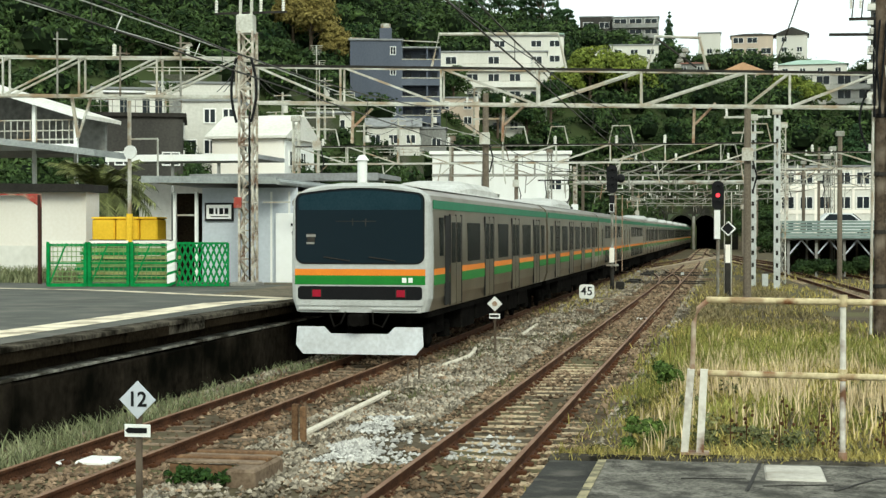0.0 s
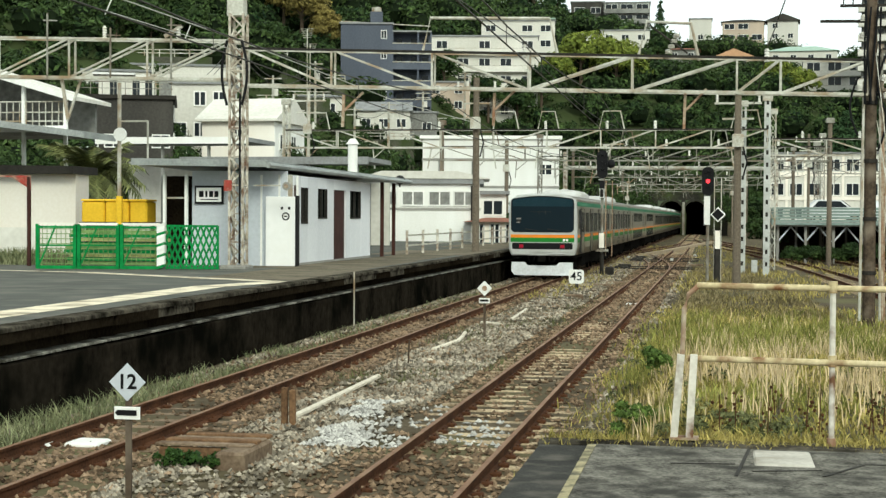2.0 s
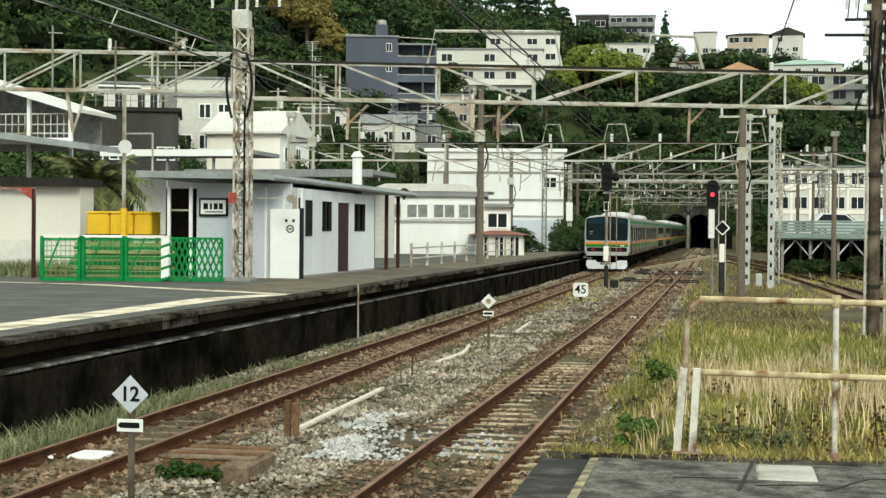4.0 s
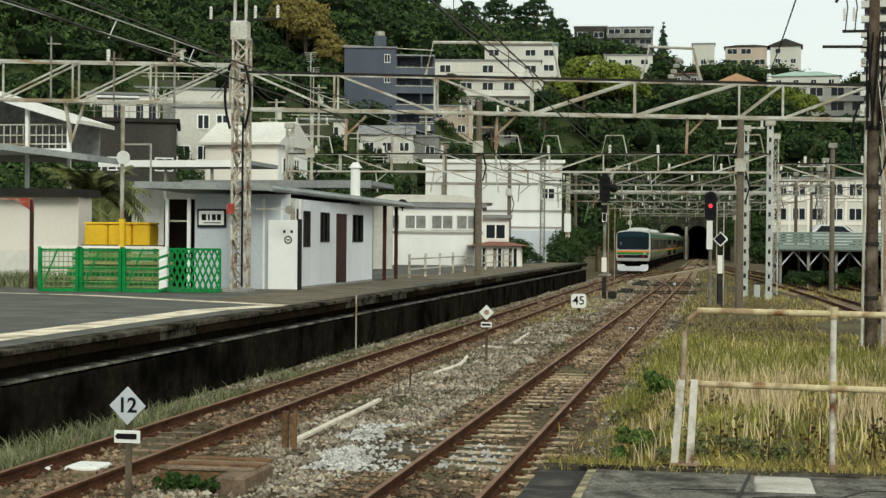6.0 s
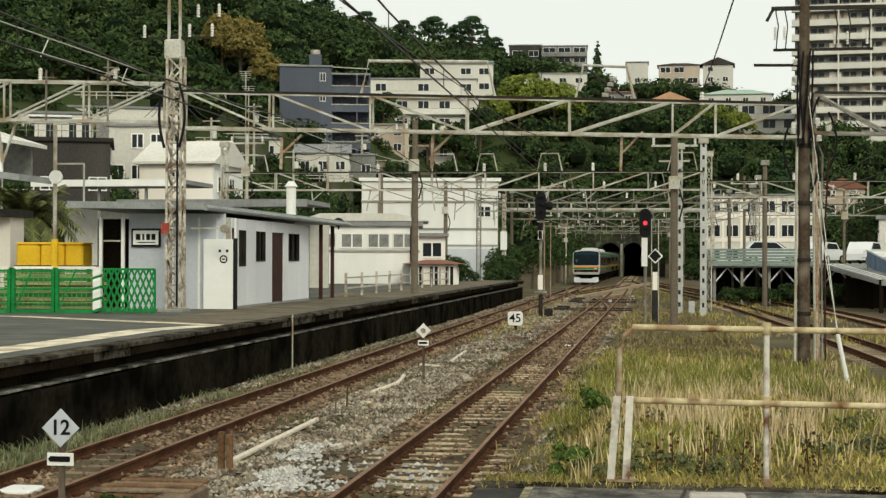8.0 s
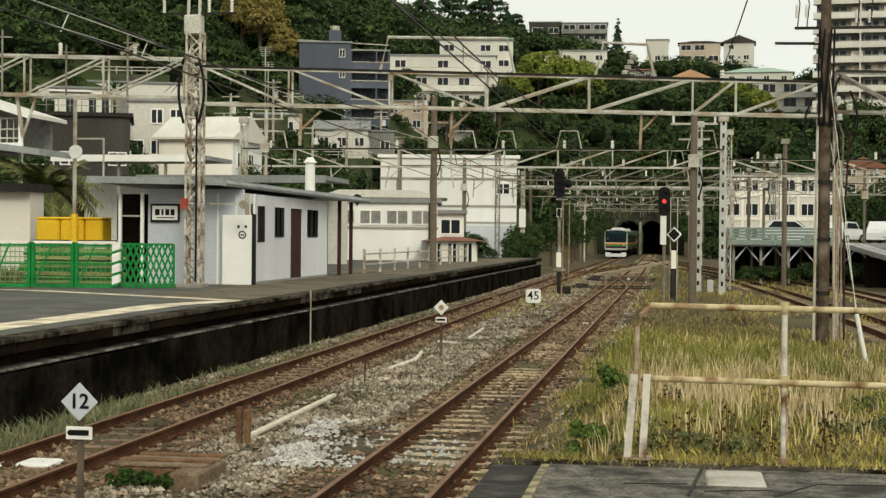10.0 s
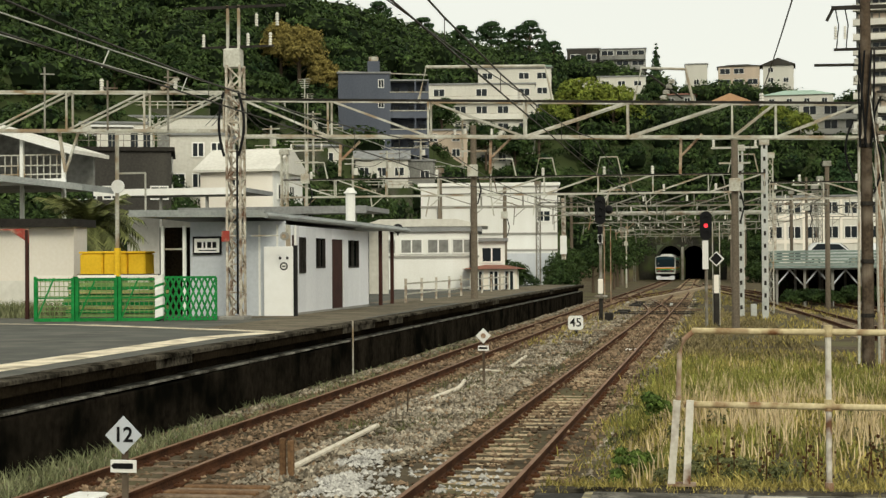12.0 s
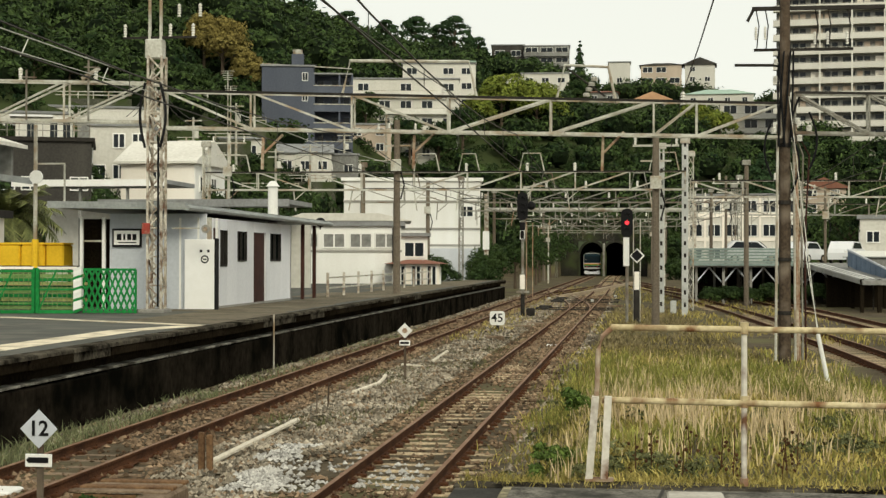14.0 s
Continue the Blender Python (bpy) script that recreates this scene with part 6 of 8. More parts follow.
def hillside_houses():
    # slate-blue apartment block
    a = building("apartment_block", "slate-blue four-storey apartment block with open galleries", -56.6, 238.4, 20.7, 8.4, 9, 13.2, 13, BLUE_GREY, 4, 3, win=(0.8, 1.2), category="apartment block", skip=((0, 0), (0, 1), (1, 0), (1, 1), (2, 0), (2, 1), (3, 0), (3, 1), (1, 2)))
    part("stair_tower", Geo().box(0.6, 2.6, 1.0, 3.5, 13.2, 15.4), BLUE_GREY, a)
    part("tank", Geo().rod((1.6, 2.2, 15.4), (1.6, 2.2, 16.2), 0.8, n=12), GALV, a)
    part("gallery_wing", Geo().box(4.2, 10.6, 3.2, 9, -6, 12.6), BLUE_GREY, a)
    for f in range(5):
        part("gallery_floor", Geo().box(4.2, 10.6, 0.3, 3.2, f * 3.05 - 0.15, f * 3.05 + 0.1), BLUE_GREY if f < 4 else ROOF_GREY, a)
        if f < 4:
            part("parapet", Geo().box(4.2, 10.6, 0.3, 0.45, f * 3.05 + 0.1, f * 3.05 + 0.95), BLUE_GREY, a)
            part("gallery_rail", Geo().bar((4.2, 0.25, f * 3.05 + 1.05), (10.6, 0.25, f * 3.05 + 1.05), 0.14), GALV, a, "pale gallery handrail")
            for x in (4.9, 7.3, 9.2):
                part("gallery_door", Geo().box(x, x + 0.95, 3.12, 3.19, f * 3.05 + 0.1, f * 3.05 + 2.1), WINDOW, a)
    for x in (4.25, 8.4, 10.5):
        part("pillar", Geo().box(x - 0.12, x + 0.12, 0.35, 0.6, -2, 12.2), BLUE_GREY, a)
    part("roof_rail", Geo().bar((-4.2, 0, 13.6), (10.4, 0.2, 13.0), 0.16), GALV, a, "pale roof edge")
    # cream apartments, lower and upper
    building("apartment_block", "cream apartment block with rows of windows and a flat roof", -44.4, 285.0, 27.2, 20.5, 8, 10.0, 8.5, OFFWHITE, 3, 5, win=(2.0, 1.4), balcony=True, category="apartment block", skip=((2, 1), (2, 3), (1, 0), (1, 4), (0, 0), (0, 2)))
    u = building("apartment_block", "pale apartment block on the upper terrace", -40.6, 305.0, 30.4, 15.0, 8, 12.3, 7.5, OFFWHITE, 4, 4, win=(2.0, 1.2), category="apartment block", skip=((3, 1), (2, 2)))
    part("roof_edge", Geo().box(-7.6, 7.6, -0.5, 8.4, 12.6, 12.9), ROOF_GREEN, u)
    building("house", "long white house above the round bushes", -22.0, 357.0, 40.6, 11.4, 8, 6.2, 4, OFFWHITE, 2, 3, win=(1.6, 1.1))
    building("house", "small house with a dark hipped roof", -31.0, 366.0, 44.5, 7.0, 6, 2.6, 5, OFFWHITE, 1, 2, "hip", ROOF_GREY)
    building("house", "grey flat-roofed house on the skyline", -25.0, 412.0, 55.6, 12.5, 9, 5.6, 3.5, DULL_GREY, 2, 3, win=(3.2, 1.5), sink=12, balcony=True)
    building("house", "low dark house among the skyline trees", -36.0, 415.0, 57.6, 9.0, 8, 4.4, 4, DARK_HOUSE, 1, 2, win=(2.6, 1.5), sink=12)
    building("house", "plain white box house on the ridge", -5.2, 418.0, 50.6, 6.0, 7, 6.6, 1, OFFWHITE, 2, 1, skip=((1, 0),))
    building("house", "brownish house with a low roof on the ridge", 6.3, 420.0, 50.6, 11.2, 8, 6.0, -1.5, PEACH, 2, 3, "hip", DARK_HOUSE, win=(2.6, 1.4), skip=((1, 2),))
    building("house", "pale gabled house on the ridge", 16.9, 420.0, 51.0, 8.2, 8, 5.6, -3, OFFWHITE, 2, 2, "gable", DARK_HOUSE, skip=((1, 1),))
    building("house", "house with a broad orange gable roof", 3.5, 385.0, 40.4, 9.4, 8, 2.7, -1, PEACH, 1, 2, "gable", ROOF_ORANGE)
    building("house", "long house with a pale green roof", 20.8, 395.0, 42.4, 17.6, 8, 3.2, -3, OFFWHITE, 1, 4, "hip", ROOF_GREEN)
    building("apartment_block", "white apartment house with deep balconies", 23.8, 324.6, 26.5, 13.0, 8, 9.2, -4, OFFWHITE, 3, 3, win=(2.6, 1.9), balcony=True, category="apartment block")
    building("house", "grey house with a brown roof below the ridge", -9.0, 378.0, 41.5, 8.0, 7, 3.0, 1, DULL_GREY, 1, 2, "hip", ROOF_RED)
    # smaller houses stepping down the slope
    building("house", "weathered white house with a shallow roof", -57.5, 212.0, 16.8, 7.0, 6, 3.2, 15, OFFWHITE, 1, 2, "hip", ROOF_GREY)
    building("house", "pale house with a grey roof on the slope", -50.0, 222.0, 15.0, 8.0, 6, 3.6, 12, OFFWHITE, 1, 3, "long", ROOF_GREY)
    building("house", "small grey house on the slope", -46.5, 230.0, 14.8, 6.3, 6, 4.0, 11, DULL_GREY, 1, 2, "flat")
    building("house", "brown-grey house below the apartments", -47.5, 262.0, 21.0, 8.0, 6, 5.4, 10, PEACH, 2, 2, "flat")
    building("house", "white house with a concrete stair on the slope", -40.2, 272.0, 20.0, 6.3, 6, 4.6, 8, OFFWHITE, 1, 2, "flat")
    building("house", "white terrace house with a flat roof", -69.0, 188.0, 18.6, 14.0, 6, 3.6, 20, OFFWHITE, 1, 4, "flat")
    building("house", "white house half hidden by trees", -72.0, 172.0, 16.4, 8.0, 6, 3.6, 22, OFFWHITE, 1, 3, "flat")
    building("house", "house with a red-brown roof and cream walls", 29.5, 246.0, 9.5, 7.0, 7, 4.6, -6, PEACH, 2, 2, "gable", ROOF_RED)


hillside_houses()


def slope_clutter():
    """Retaining walls with guard rails, utility poles, wires and parked cars between the houses."""
    pick = random.Random(21)
    for az, d, l, h in ((-17.6, 196, 13, 1.6), (-16.2, 214, 11, 1.3), (-14.6, 206, 12, 1.8), (-13.2, 222, 13, 1.5), (-12.3, 238, 9, 1.4), (-15.4, 232, 10, 1.2), (-17.9, 222, 12, 1.5), (-11.6, 226, 9, 1.7), (-10.6, 250, 12, 1.4), (-19.6, 188, 12, 1.5), (-21.0, 205, 13, 1.4)):
        a = radians(az)
        x, y = d * math.sin(a), d * math.cos(a)
        z = hill(x, y)
        w = thing("retaining_wall", "mossy dark retaining wall with a pale guard rail", "retaining wall", "walls on the slope", at=pose(x, y, z, 0, 0, -az + pick.uniform(-8, 8)))
        h *= 0.5
        part("wall", Geo().box(-l / 2, l / 2, 0, 0.5, -4, h), MOSSY_WALL, w)
        for zz in (0.5, 0.95):
            part("rail", Geo().bar((-l / 2, 0.1, h + zz), (l / 2, 0.1, h + zz), 0.12), GALV, w)
        for k in range(int(l / 2) + 1):
            part("post", Geo().bar((-l / 2 + 2 * k, 0.1, h), (-l / 2 + 2 * k, 0.1, h + 1.0), 0.12), GALV, w)
    tops = []
    for az, d, h in ((-18.3, 200, 9), (-16.9, 190, 9.5), (-15.3, 212, 9), (-13.8, 200, 11), (-12.5, 218, 9.5), (-11.2, 236, 9), (-9.6, 262, 9), (-19.9, 176, 8.5)):
        a = radians(az)
        x, y = d * math.sin(a), d * math.cos(a)
        z = hill(x, y)
        p = thing("utility_pole", "grey utility pole with crossarms on the slope", "pole", "utility poles on the slope")
        part("shaft", Geo().rod((x, y, z - 1), (x, y, z + h), 0.20, 0.14, n=8), GALV, p)
        for dz in (0.4, 1.1):
            part("crossarm", Geo().bar((x - 1.1, y, z + h - dz), (x + 1.1, y, z + h - dz), 0.14), GALV, p)
        part("transformer", Geo().rod((x + 0.45, y - 0.2, z + h - 2.6), (x + 0.45, y - 0.2, z + h - 1.7), 0.3, n=10), OFFWHITE, p)
        tops.append((az, Vector((x, y, z + h - 0.3))))
    tops = [t for _, t in sorted(tops, key=lambda t: t[0])]
    for p, q in zip(tops, tops[1:]):
        for dz in (0.0, -0.8):
            wire("street_wire", [tuple(p.lerp(q, u) + Vector((0, 0, dz - 1.6 * u * (1 - u) * 2))) for u in np.linspace(0, 1, 9)], 0.045, "slack street wire between the utility poles")


slope_clutter()


def station_side():
    # behind the far platform
    z = 0.0
    k = building("white_workshop", "white-painted station workshop with a row of high windows", -17.3, 88.0, 0.6, 6.6, 9, 4.0, 9, WHITE, 1, 1, "flat", ROOF_GREY, category="building", group="station buildings", sink=1.0, skip=((0, 0),), stay_in_view=False)
    for x in (-2.3, -0.7, 0.9, 2.4):
        fr = part("window", frame_shape(1.2, 0.75), None, k, at=pose(x, -0.03, 2.75))
        part("pane", shared("frosted_pane", lambda: Geo().box(-0.6, 0.6, -0.02, 0.02, 0, 0.75), DULL_GREY), None, fr, "dull frosted pane")
    part("band", Geo().box(-3.35, 3.35, -0.06, 0, 2.42, 2.56), CONC, k)
    part("pipe", Geo().rod((2.9, -0.15, 0.2), (2.9, -0.15, 3.9), 0.12), DARK_STEEL, k)
    part("roof_sheet", Geo().prism([(-3.9, 4.3), (3.9, 4.3), (2.0, 4.75), (-2.6, 4.75)], -0.3, 8), OFFWHITE, k)
    part("annexe", Geo().box(3.3, 4.9, 0.8, 7, -1, 3.4), WHITE, k)
    part("annexe_roof", Geo().box(3.25, 5.1, 0.4, 7.3, 3.4, 3.6), ROOF_GREY, k)
    fr = part("window", frame_shape(1.1, 0.8), None, k, at=pose(4.1, 0.77, 2.2))
    part("pane", pane_shape(1.1, 0.8), None, fr)
    part("dark_bay", Geo().box(3.4, 4.3, 0.70, 0.795, 0, 1.8), WINDOW, k)
    dp = building("white_depot", "large white depot building with a plain upper wall", -18.9, 125.0, 0.5, 11.5, 12, 8.7, 8, WHITE, 2, 5, "flat", WHITE, win=(1.0, 0.8), category="building", group="station buildings", sink=1, stay_in_view=False, skip=((1, 0), (1, 1), (1, 2), (1, 3)))
    for zz in (3.2, 4.6, 6.9):
        part("band", Geo().box(-5.8, 5.8, -0.1, 0, zz, zz + 0.16), CONC, dp)
    for x in (-4.4, -1.6, 1.2, 4.0):
        part("mullion", Geo().box(x, x + 0.14, -0.08, 0, 4.76, 6.9), DULL_GREY, dp)
    part("lean_to", Geo().box(1.5, 5.6, -3.0, 0, -1, 3.0), HUT_WALL, dp)
    g = building("lineside_cabin", "small cream lineside cabin with a rusty tiled roof", -12.75, 86.0, 0.5, 2.7, 3.0, 1.85, 7, CREAM, 1, 3, "hip", ROOF_RED, win=(0.45, 1.2), category="cabin", group="station buildings", sink=1, stay_in_view=False)
    wh = building("house", "white house with a broad pale roof behind the station", -34.9, 106.0, 5.0, 5.6, 7.2, 4.6, -2, CREAM, 2, 3, "long", OFFWHITE, win=(0.9, 0.9), sink=8, skip=((1, 0), (0, 1), (1, 2)))
    part("gable_wall", Geo().prism([(0.1, 0), (7.1, 0), (7.1, 4.55), (3.6, 6.1), (0.1, 4.55)], 2.802, 2.86, pose(0, 0, 0, 0, 0, 90) @ Matrix.Scale(-1, 4, (0, 1, 0))), WHITE, wh, "white gable end")
    for y, z in ((1.6, 2.6), (4.2, 2.6), (3.0, 0.8)):
        fr = part("window", frame_shape(1.1, 1.0), None, wh, at=pose(2.9, y, z, 0, 0, 90))
        part("pane", pane_shape(1.1, 1.0), None, fr)
    building("house", "white flat-roofed house above the broad pale roof", -39.6, 111.0, 8.0, 4.4, 6, 4.8, 12, OFFWHITE, 2, 3, "flat", ROOF_GREY, win=(0.8, 1.0), sink=10, skip=((1, 0), (0, 2)))
    dk = building("house", "dark boarded house with a cluttered roof terrace", -41.2, 100.0, 6.8, 6.6, 8, 4.0, 20, DARK_HOUSE, 2, 4, "flat", DARK_STEEL, win=(1.1, 0.8), sink=8, skip=((1, 0), (1, 1), (1, 2), (0, 2), (1, 3)))
    part("terrace_room", Geo().bevel_box(-2.0, 1.9, 2.6, 5.5, 4.28, 5.9, 0.05), OFFWHITE, dk, "pale room on the roof terrace")
    part("terrace_roof", Geo().box(-2.4, 0.6, 2.2, 5.8, 5.9, 6.05), CLEAN_WHITE, dk)
    for x in (-1.2, 0.4, 1.3):
        part("terrace_door", Geo().box(x, x + 0.5, 2.56, 2.595, 4.35, 5.6), WINDOW, dk)
    for k in range(9):
        part("terrace_post", Geo().bar((-3.2 + 0.8 * k, 0.1, 4.28), (-3.2 + 0.8 * k, 0.1, 5.2), 0.05), OLD_GALV, dk)
    part("terrace_rail", Geo().bar((-3.3, 0.1, 5.2), (3.3, 0.1, 5.2), 0.06).bar((-3.3, 0.1, 4.75), (3.3, 0.1, 4.75), 0.04), OLD_GALV, dk)
    building("house", "small dark house under the trees behind the station", -47.5, 115.0, 8.0, 4.0, 6, 5.2, 21, DARK_HOUSE, 2, 2, "flat", ROOF_GREY, win=(0.9, 0.9), sink=10)
    building("house", "pale flat-roofed house up behind the station", -45.2, 126.0, 10.8, 6.6, 7, 3.9, 19, DULL_GREY, 1, 3, "flat", OFFWHITE, win=(0.9, 0.9), sink=10, skip=((0, 1),))
    # long white canopy roofs of the station
    for x0, x1, y, zz in ((-33.0, -24.5, 76.0, 6.55), (-26.0, -16.5, 70.0, 5.25)):
        c = thing("station_canopy", "long flat station canopy with a white edge", "canopy", "station canopies")
        part("roof", Geo().box(x0, x1, y, y + 5, zz, zz + 0.22), ROOF_GREY, c)
        part("edge", Geo().box(x0, x1, y - 0.1, y, zz - 0.12, zz + 0.24), WHITE if y > 72 else ROOF_GREY, c)
        for x in np.arange(x0 + 1, x1, 2.6):
            part("post", Geo().bar((x, y + 0.5, 0.5), (x, y + 0.5, zz), 0.14), DULL_GREY, c)
        part("back_wall", Geo().box(x0, x1, y + 4.6, y + 4.8, 0.4, zz - 0.9), OFFWHITE, c)
    # raised gallery with railings at the street side; roofs slanted to fit camera's view
    gl = thing("raised_walkway", "raised glazed station walkway with railings, pale roof slanted to fit the camera's view", "walkway")
    x0, x1, y = -38.0, -27.3, 60.0
    part("floor", Geo().box(x0, x1, y, y + 3, 6.0, 6.25), CONC, gl)
    part("roof", Geo().prism([(x0, 10.75), (x1 + 0.5, 7.46), (x1 + 0.5, 7.62), (x0, 10.95)], y - 0.5, y + 3.4), OFFWHITE, gl)
    part("fascia", Geo().bar((x0, y - 0.52, 10.8), (x1 + 0.5, y - 0.52, 7.52), 0.05, 0.24), WHITE, gl)
    part("back_wall", Geo().box(x0, x1, y + 2.8, y + 3, 6.25, 7.6), DULL_GREY, gl)
    part("back_glazing", Geo().prism([(x0, 7.6), (x1, 7.6), (x1, 7.62), (x0, 10.7)], y + 2.8, y + 2.9), DULL_GREY, gl)
    for x in (-36.9, -35.0, -33.1, -31.2, -29.33, -27.42):
        part("post", Geo().bar((x, y, 1.0), (x, y, 7.6 + (x1 - x) * 0.3), 0.15), WHITE, gl)
    for zz in (6.62, 7.0, 7.45):
        part("rail", Geo().bar((x0, y, zz), (x1, y, zz), 0.055), GALV, gl)
    for k in range(36):
        x = x0 + (x1 - x0) * (k + 0.5) / 36
        part("baluster", Geo().bar((x, y + 0.02, 6.25), (x, y + 0.02, 7.45), 0.04), GALV, gl)
    part("kerb", Geo().box(x0, x1, y - 0.12, y, 6.15, 6.42), CLEAN_WHITE, gl)
    part("lower_roof", Geo().prism([(-36, 7.05), (-25.1, 5.72), (-25.1, 5.98), (-36, 7.31)], y - 3.4, y - 0.15), HUT_ROOF, gl)
    # low cream building with a dark eave
    w = thing("cream_store", "plain cream platform store with a dark eave", "building", "station buildings")
    part("wall", Geo().box(-32, -19.78, 44.0, 45, PZ, 3.98), CREAM, w)
    part("plinth", Geo().box(-32.05, -19.75, 43.97, 45.03, PZ, 2.22), OFFWHITE, w, "paler lower wall")
    part("eave", Geo().prism([(-32.4, 3.96), (-19.65, 3.90), (-19.65, 4.14), (-32.4, 4.28)], 43.5, 45.4), DARK_STEEL, w)
    t = thing("sign_post", "thin brown post with a red corner bracket", "post")
    part("shaft", Geo().bar((-19.5, 40.2, PZ), (-19.5, 40.2, 3.72), 0.09), BROWN, t)
    part("bracket", Geo().prism([(-20.1, 3.75), (-19.45, 3.75), (-19.45, 3.35)], 40.17, 40.23), RED, t)
    part("arm", Geo().bar((-23.0, 40.2, 3.76), (-19.45, 40.2, 3.72), 0.05), RED, t)
    # low fence along the back of the platform
    for y in np.arange(57.0, 86.0, 3.2):
        f = thing("platform_fence", "low weathered rail fence on the platform", "fence", "platform fence panels")
        part("rail", Geo().bar((-11.9, y, PZ + 0.75), (-11.9, y + 3.1, PZ + 0.75), 0.06), GALV, f)
        part("rail", Geo().bar((-11.9, y, PZ + 0.35), (-11.9, y + 3.1, PZ + 0.35), 0.06), GALV, f)
        part("post", Geo().bar((-11.9, y, PZ - 0.02), (-11.9, y, PZ + 0.95), 0.09), LATTICE, f)


station_side()


def yard_side():
    ob = building("office_block", "white office block with rows of dark square windows", 13.5, 200.0, 1.6, 14.2, 12, 9.4, -4, OFFWHITE, 3, 6, "flat", ROOF_GREY, win=(1.5, 1.45), category="office block", group="yard buildings", sink=3, stay_in_view=False)
    for k in range(7):
        part("pilaster", Geo().box(-7.1 + 2.36 * k - 0.16, -7.1 + 2.36 * k + 0.16, -0.2, 0, -1, 9.4), CREAM, ob)
    for z in (0.3, 3.43, 6.56):
        part("spandrel", Geo().box(-7.1, 7.1, -0.12, 0, z, z + 0.5), CREAM, ob)
    building("white_annexe", "low white building with square windows", 20.5, 122.0, 0.5, 6.0, 8, 5.4, -8, OFFWHITE, 2, 3, "flat", ROOF_GREY, win=(0.9, 0.8), category="building", group="yard buildings", sink=1, stay_in_view=False)
    DECK_PANEL = mat("grey_green_panel", (0.27, 0.34, 0.31), 0.6, c2=(0.18, 0.235, 0.215), scale=0.8, fine=8)
    d = thing("parking_deck", "raised parking deck behind pale green slatted panels", "parking deck", kind="")
    part("slab", Geo().box(3.4, 26, 96, 128, 2.15, 2.4), CONC, d)
    for k in range(6):
        part("slat", Geo().box(3.3, 10.0, 95.8, 95.92, 2.25 + 0.19 * k, 2.40 + 0.19 * k), DECK_PANEL, d)
    for k in range(6):
        part("slat", Geo().box(3.3, 3.42, 95.95, 110, 2.25 + 0.19 * k, 2.40 + 0.19 * k), DECK_PANEL, d)
    for x in np.arange(3.7, 25, 1.7):
        for y in (96.5, 108.0):
            part("pillar", Geo().bar((x, y, -0.3), (x, y, 2.2), 0.16), CONC, d)
            if y < 100:
                part("brace", Geo().bar((x, y, 1.2), (x + 0.8, y, 2.15), 0.09).bar((x + 0.8, y + 0.3, 2.15), (x + 1.6, y + 0.3, 1.2), 0.09), HUT_WALL, d)
    # dark sheet closes the space below the deck, its shade painted in
    part("back_wall", Geo().box(3.4, 26, 118, 118.3, -0.3, 2.2), DARK_CONC, d)
    r = thing("parking_ramp", "sloping grey parking apron with painted white lines", "ramp")
    m = [(10.2, 95.6, 2.42), (14.6, 95.6, 2.42), (14.2, 82, 1.55), (11.9, 82, 1.55)]
    lo = [(x, y, z - 0.25) for x, y, z in m]
    part("slab", Geo().add(m + lo, [(0, 3, 2, 1), (4, 5, 6, 7), (0, 1, 5, 4), (1, 2, 6, 5), (2, 3, 7, 6), (3, 0, 4, 7)]), DULL_GREY, r)
    for k in range(3):
        part("line", Geo().bar((10.5 + 0.35 * k, 94.5, 2.40), (12.0 + 0.3 * k, 83.0, 1.64), 0.10, 0.03), WHITE, r)
    for x, y in ((11.9, 82.3), (12.8, 82.3), (13.7, 82.3), (12.2, 88), (14.0, 88)):
        part("pillar", Geo().bar((x, y, -0.3), (x, y, 1.6 if y < 85 else 1.9), 0.2), DARK_CONC, r)
    part("under_wall", Geo().box(11.0, 16, 90, 90.3, -0.3, 1.6), DARK_CONC, r)
    s = thing("shed", "low shed with a pale ribbed roof", "shed", "yard buildings")
    blue = mat("blue_grey_sheet", (0.16, 0.22, 0.30), 0.6, c2=(0.10, 0.14, 0.20), scale=0.8, fine=8)
    part("side", Geo().box(13.4, 24, 94, 99.5, -0.3, 2.78), DULL_GREY, s)
    for k in range(6):
        part("roof_rib", Geo().box(13.2, 24.2, 93.8 + 0.95 * k, 94.35 + 0.95 * k, 2.84 + 0.06 * k, 2.92 + 0.06 * k), WHITE, s)
    part("roof", Geo().box(13.2, 24.2, 93.8, 99.7, 2.785, 2.835), HUT_ROOF, s)
    f = thing("ramp_fence", "blue-grey sheet fence stepping down beside the parking ramp", "fence")
    for k in range(8):
        a, b = k / 8, (k + 1) / 8 - 0.012
        p = [(12.46 + 0.85 * u, 92 - 8.8 * u, zz - 1.08 * u) for u in (a, b) for zz in (2.3, 3.2)]
        q = [(x + 0.06, yy, zz) for x, yy, zz in p]
        part("panel", Geo().add(p + q, [(0, 2, 3, 1), (4, 5, 7, 6), (0, 4, 6, 2), (1, 3, 7, 5), (0, 1, 5, 4), (2, 6, 7, 3)]), blue, f)
    part("rail", Geo().bar((12.46, 92, 3.24), (13.31, 83.2, 2.16), 0.09), HUT_WALL, f)
    for u in (0, 0.33, 0.66, 1):
        part("post", Geo().bar((12.52 + 0.85 * u, 92 - 8.8 * u, -0.3), (12.52 + 0.85 * u, 92 - 8.8 * u, 3.2 - 1.08 * u), 0.07), DARK_STEEL, f)
    paint = mat("white_car_paint", (0.78, 0.79, 0.8), 0.25, c2=(0.7, 0.71, 0.72), scale=1)
    rubber = mat("tyre_rubber", (0.02, 0.02, 0.02), 0.8, scale=4)
    car = thing("parked_car", "white hatchback parked on the deck", "car", "parked cars", at=pose(14.6, 108, 2.4, 0, 0, 66))
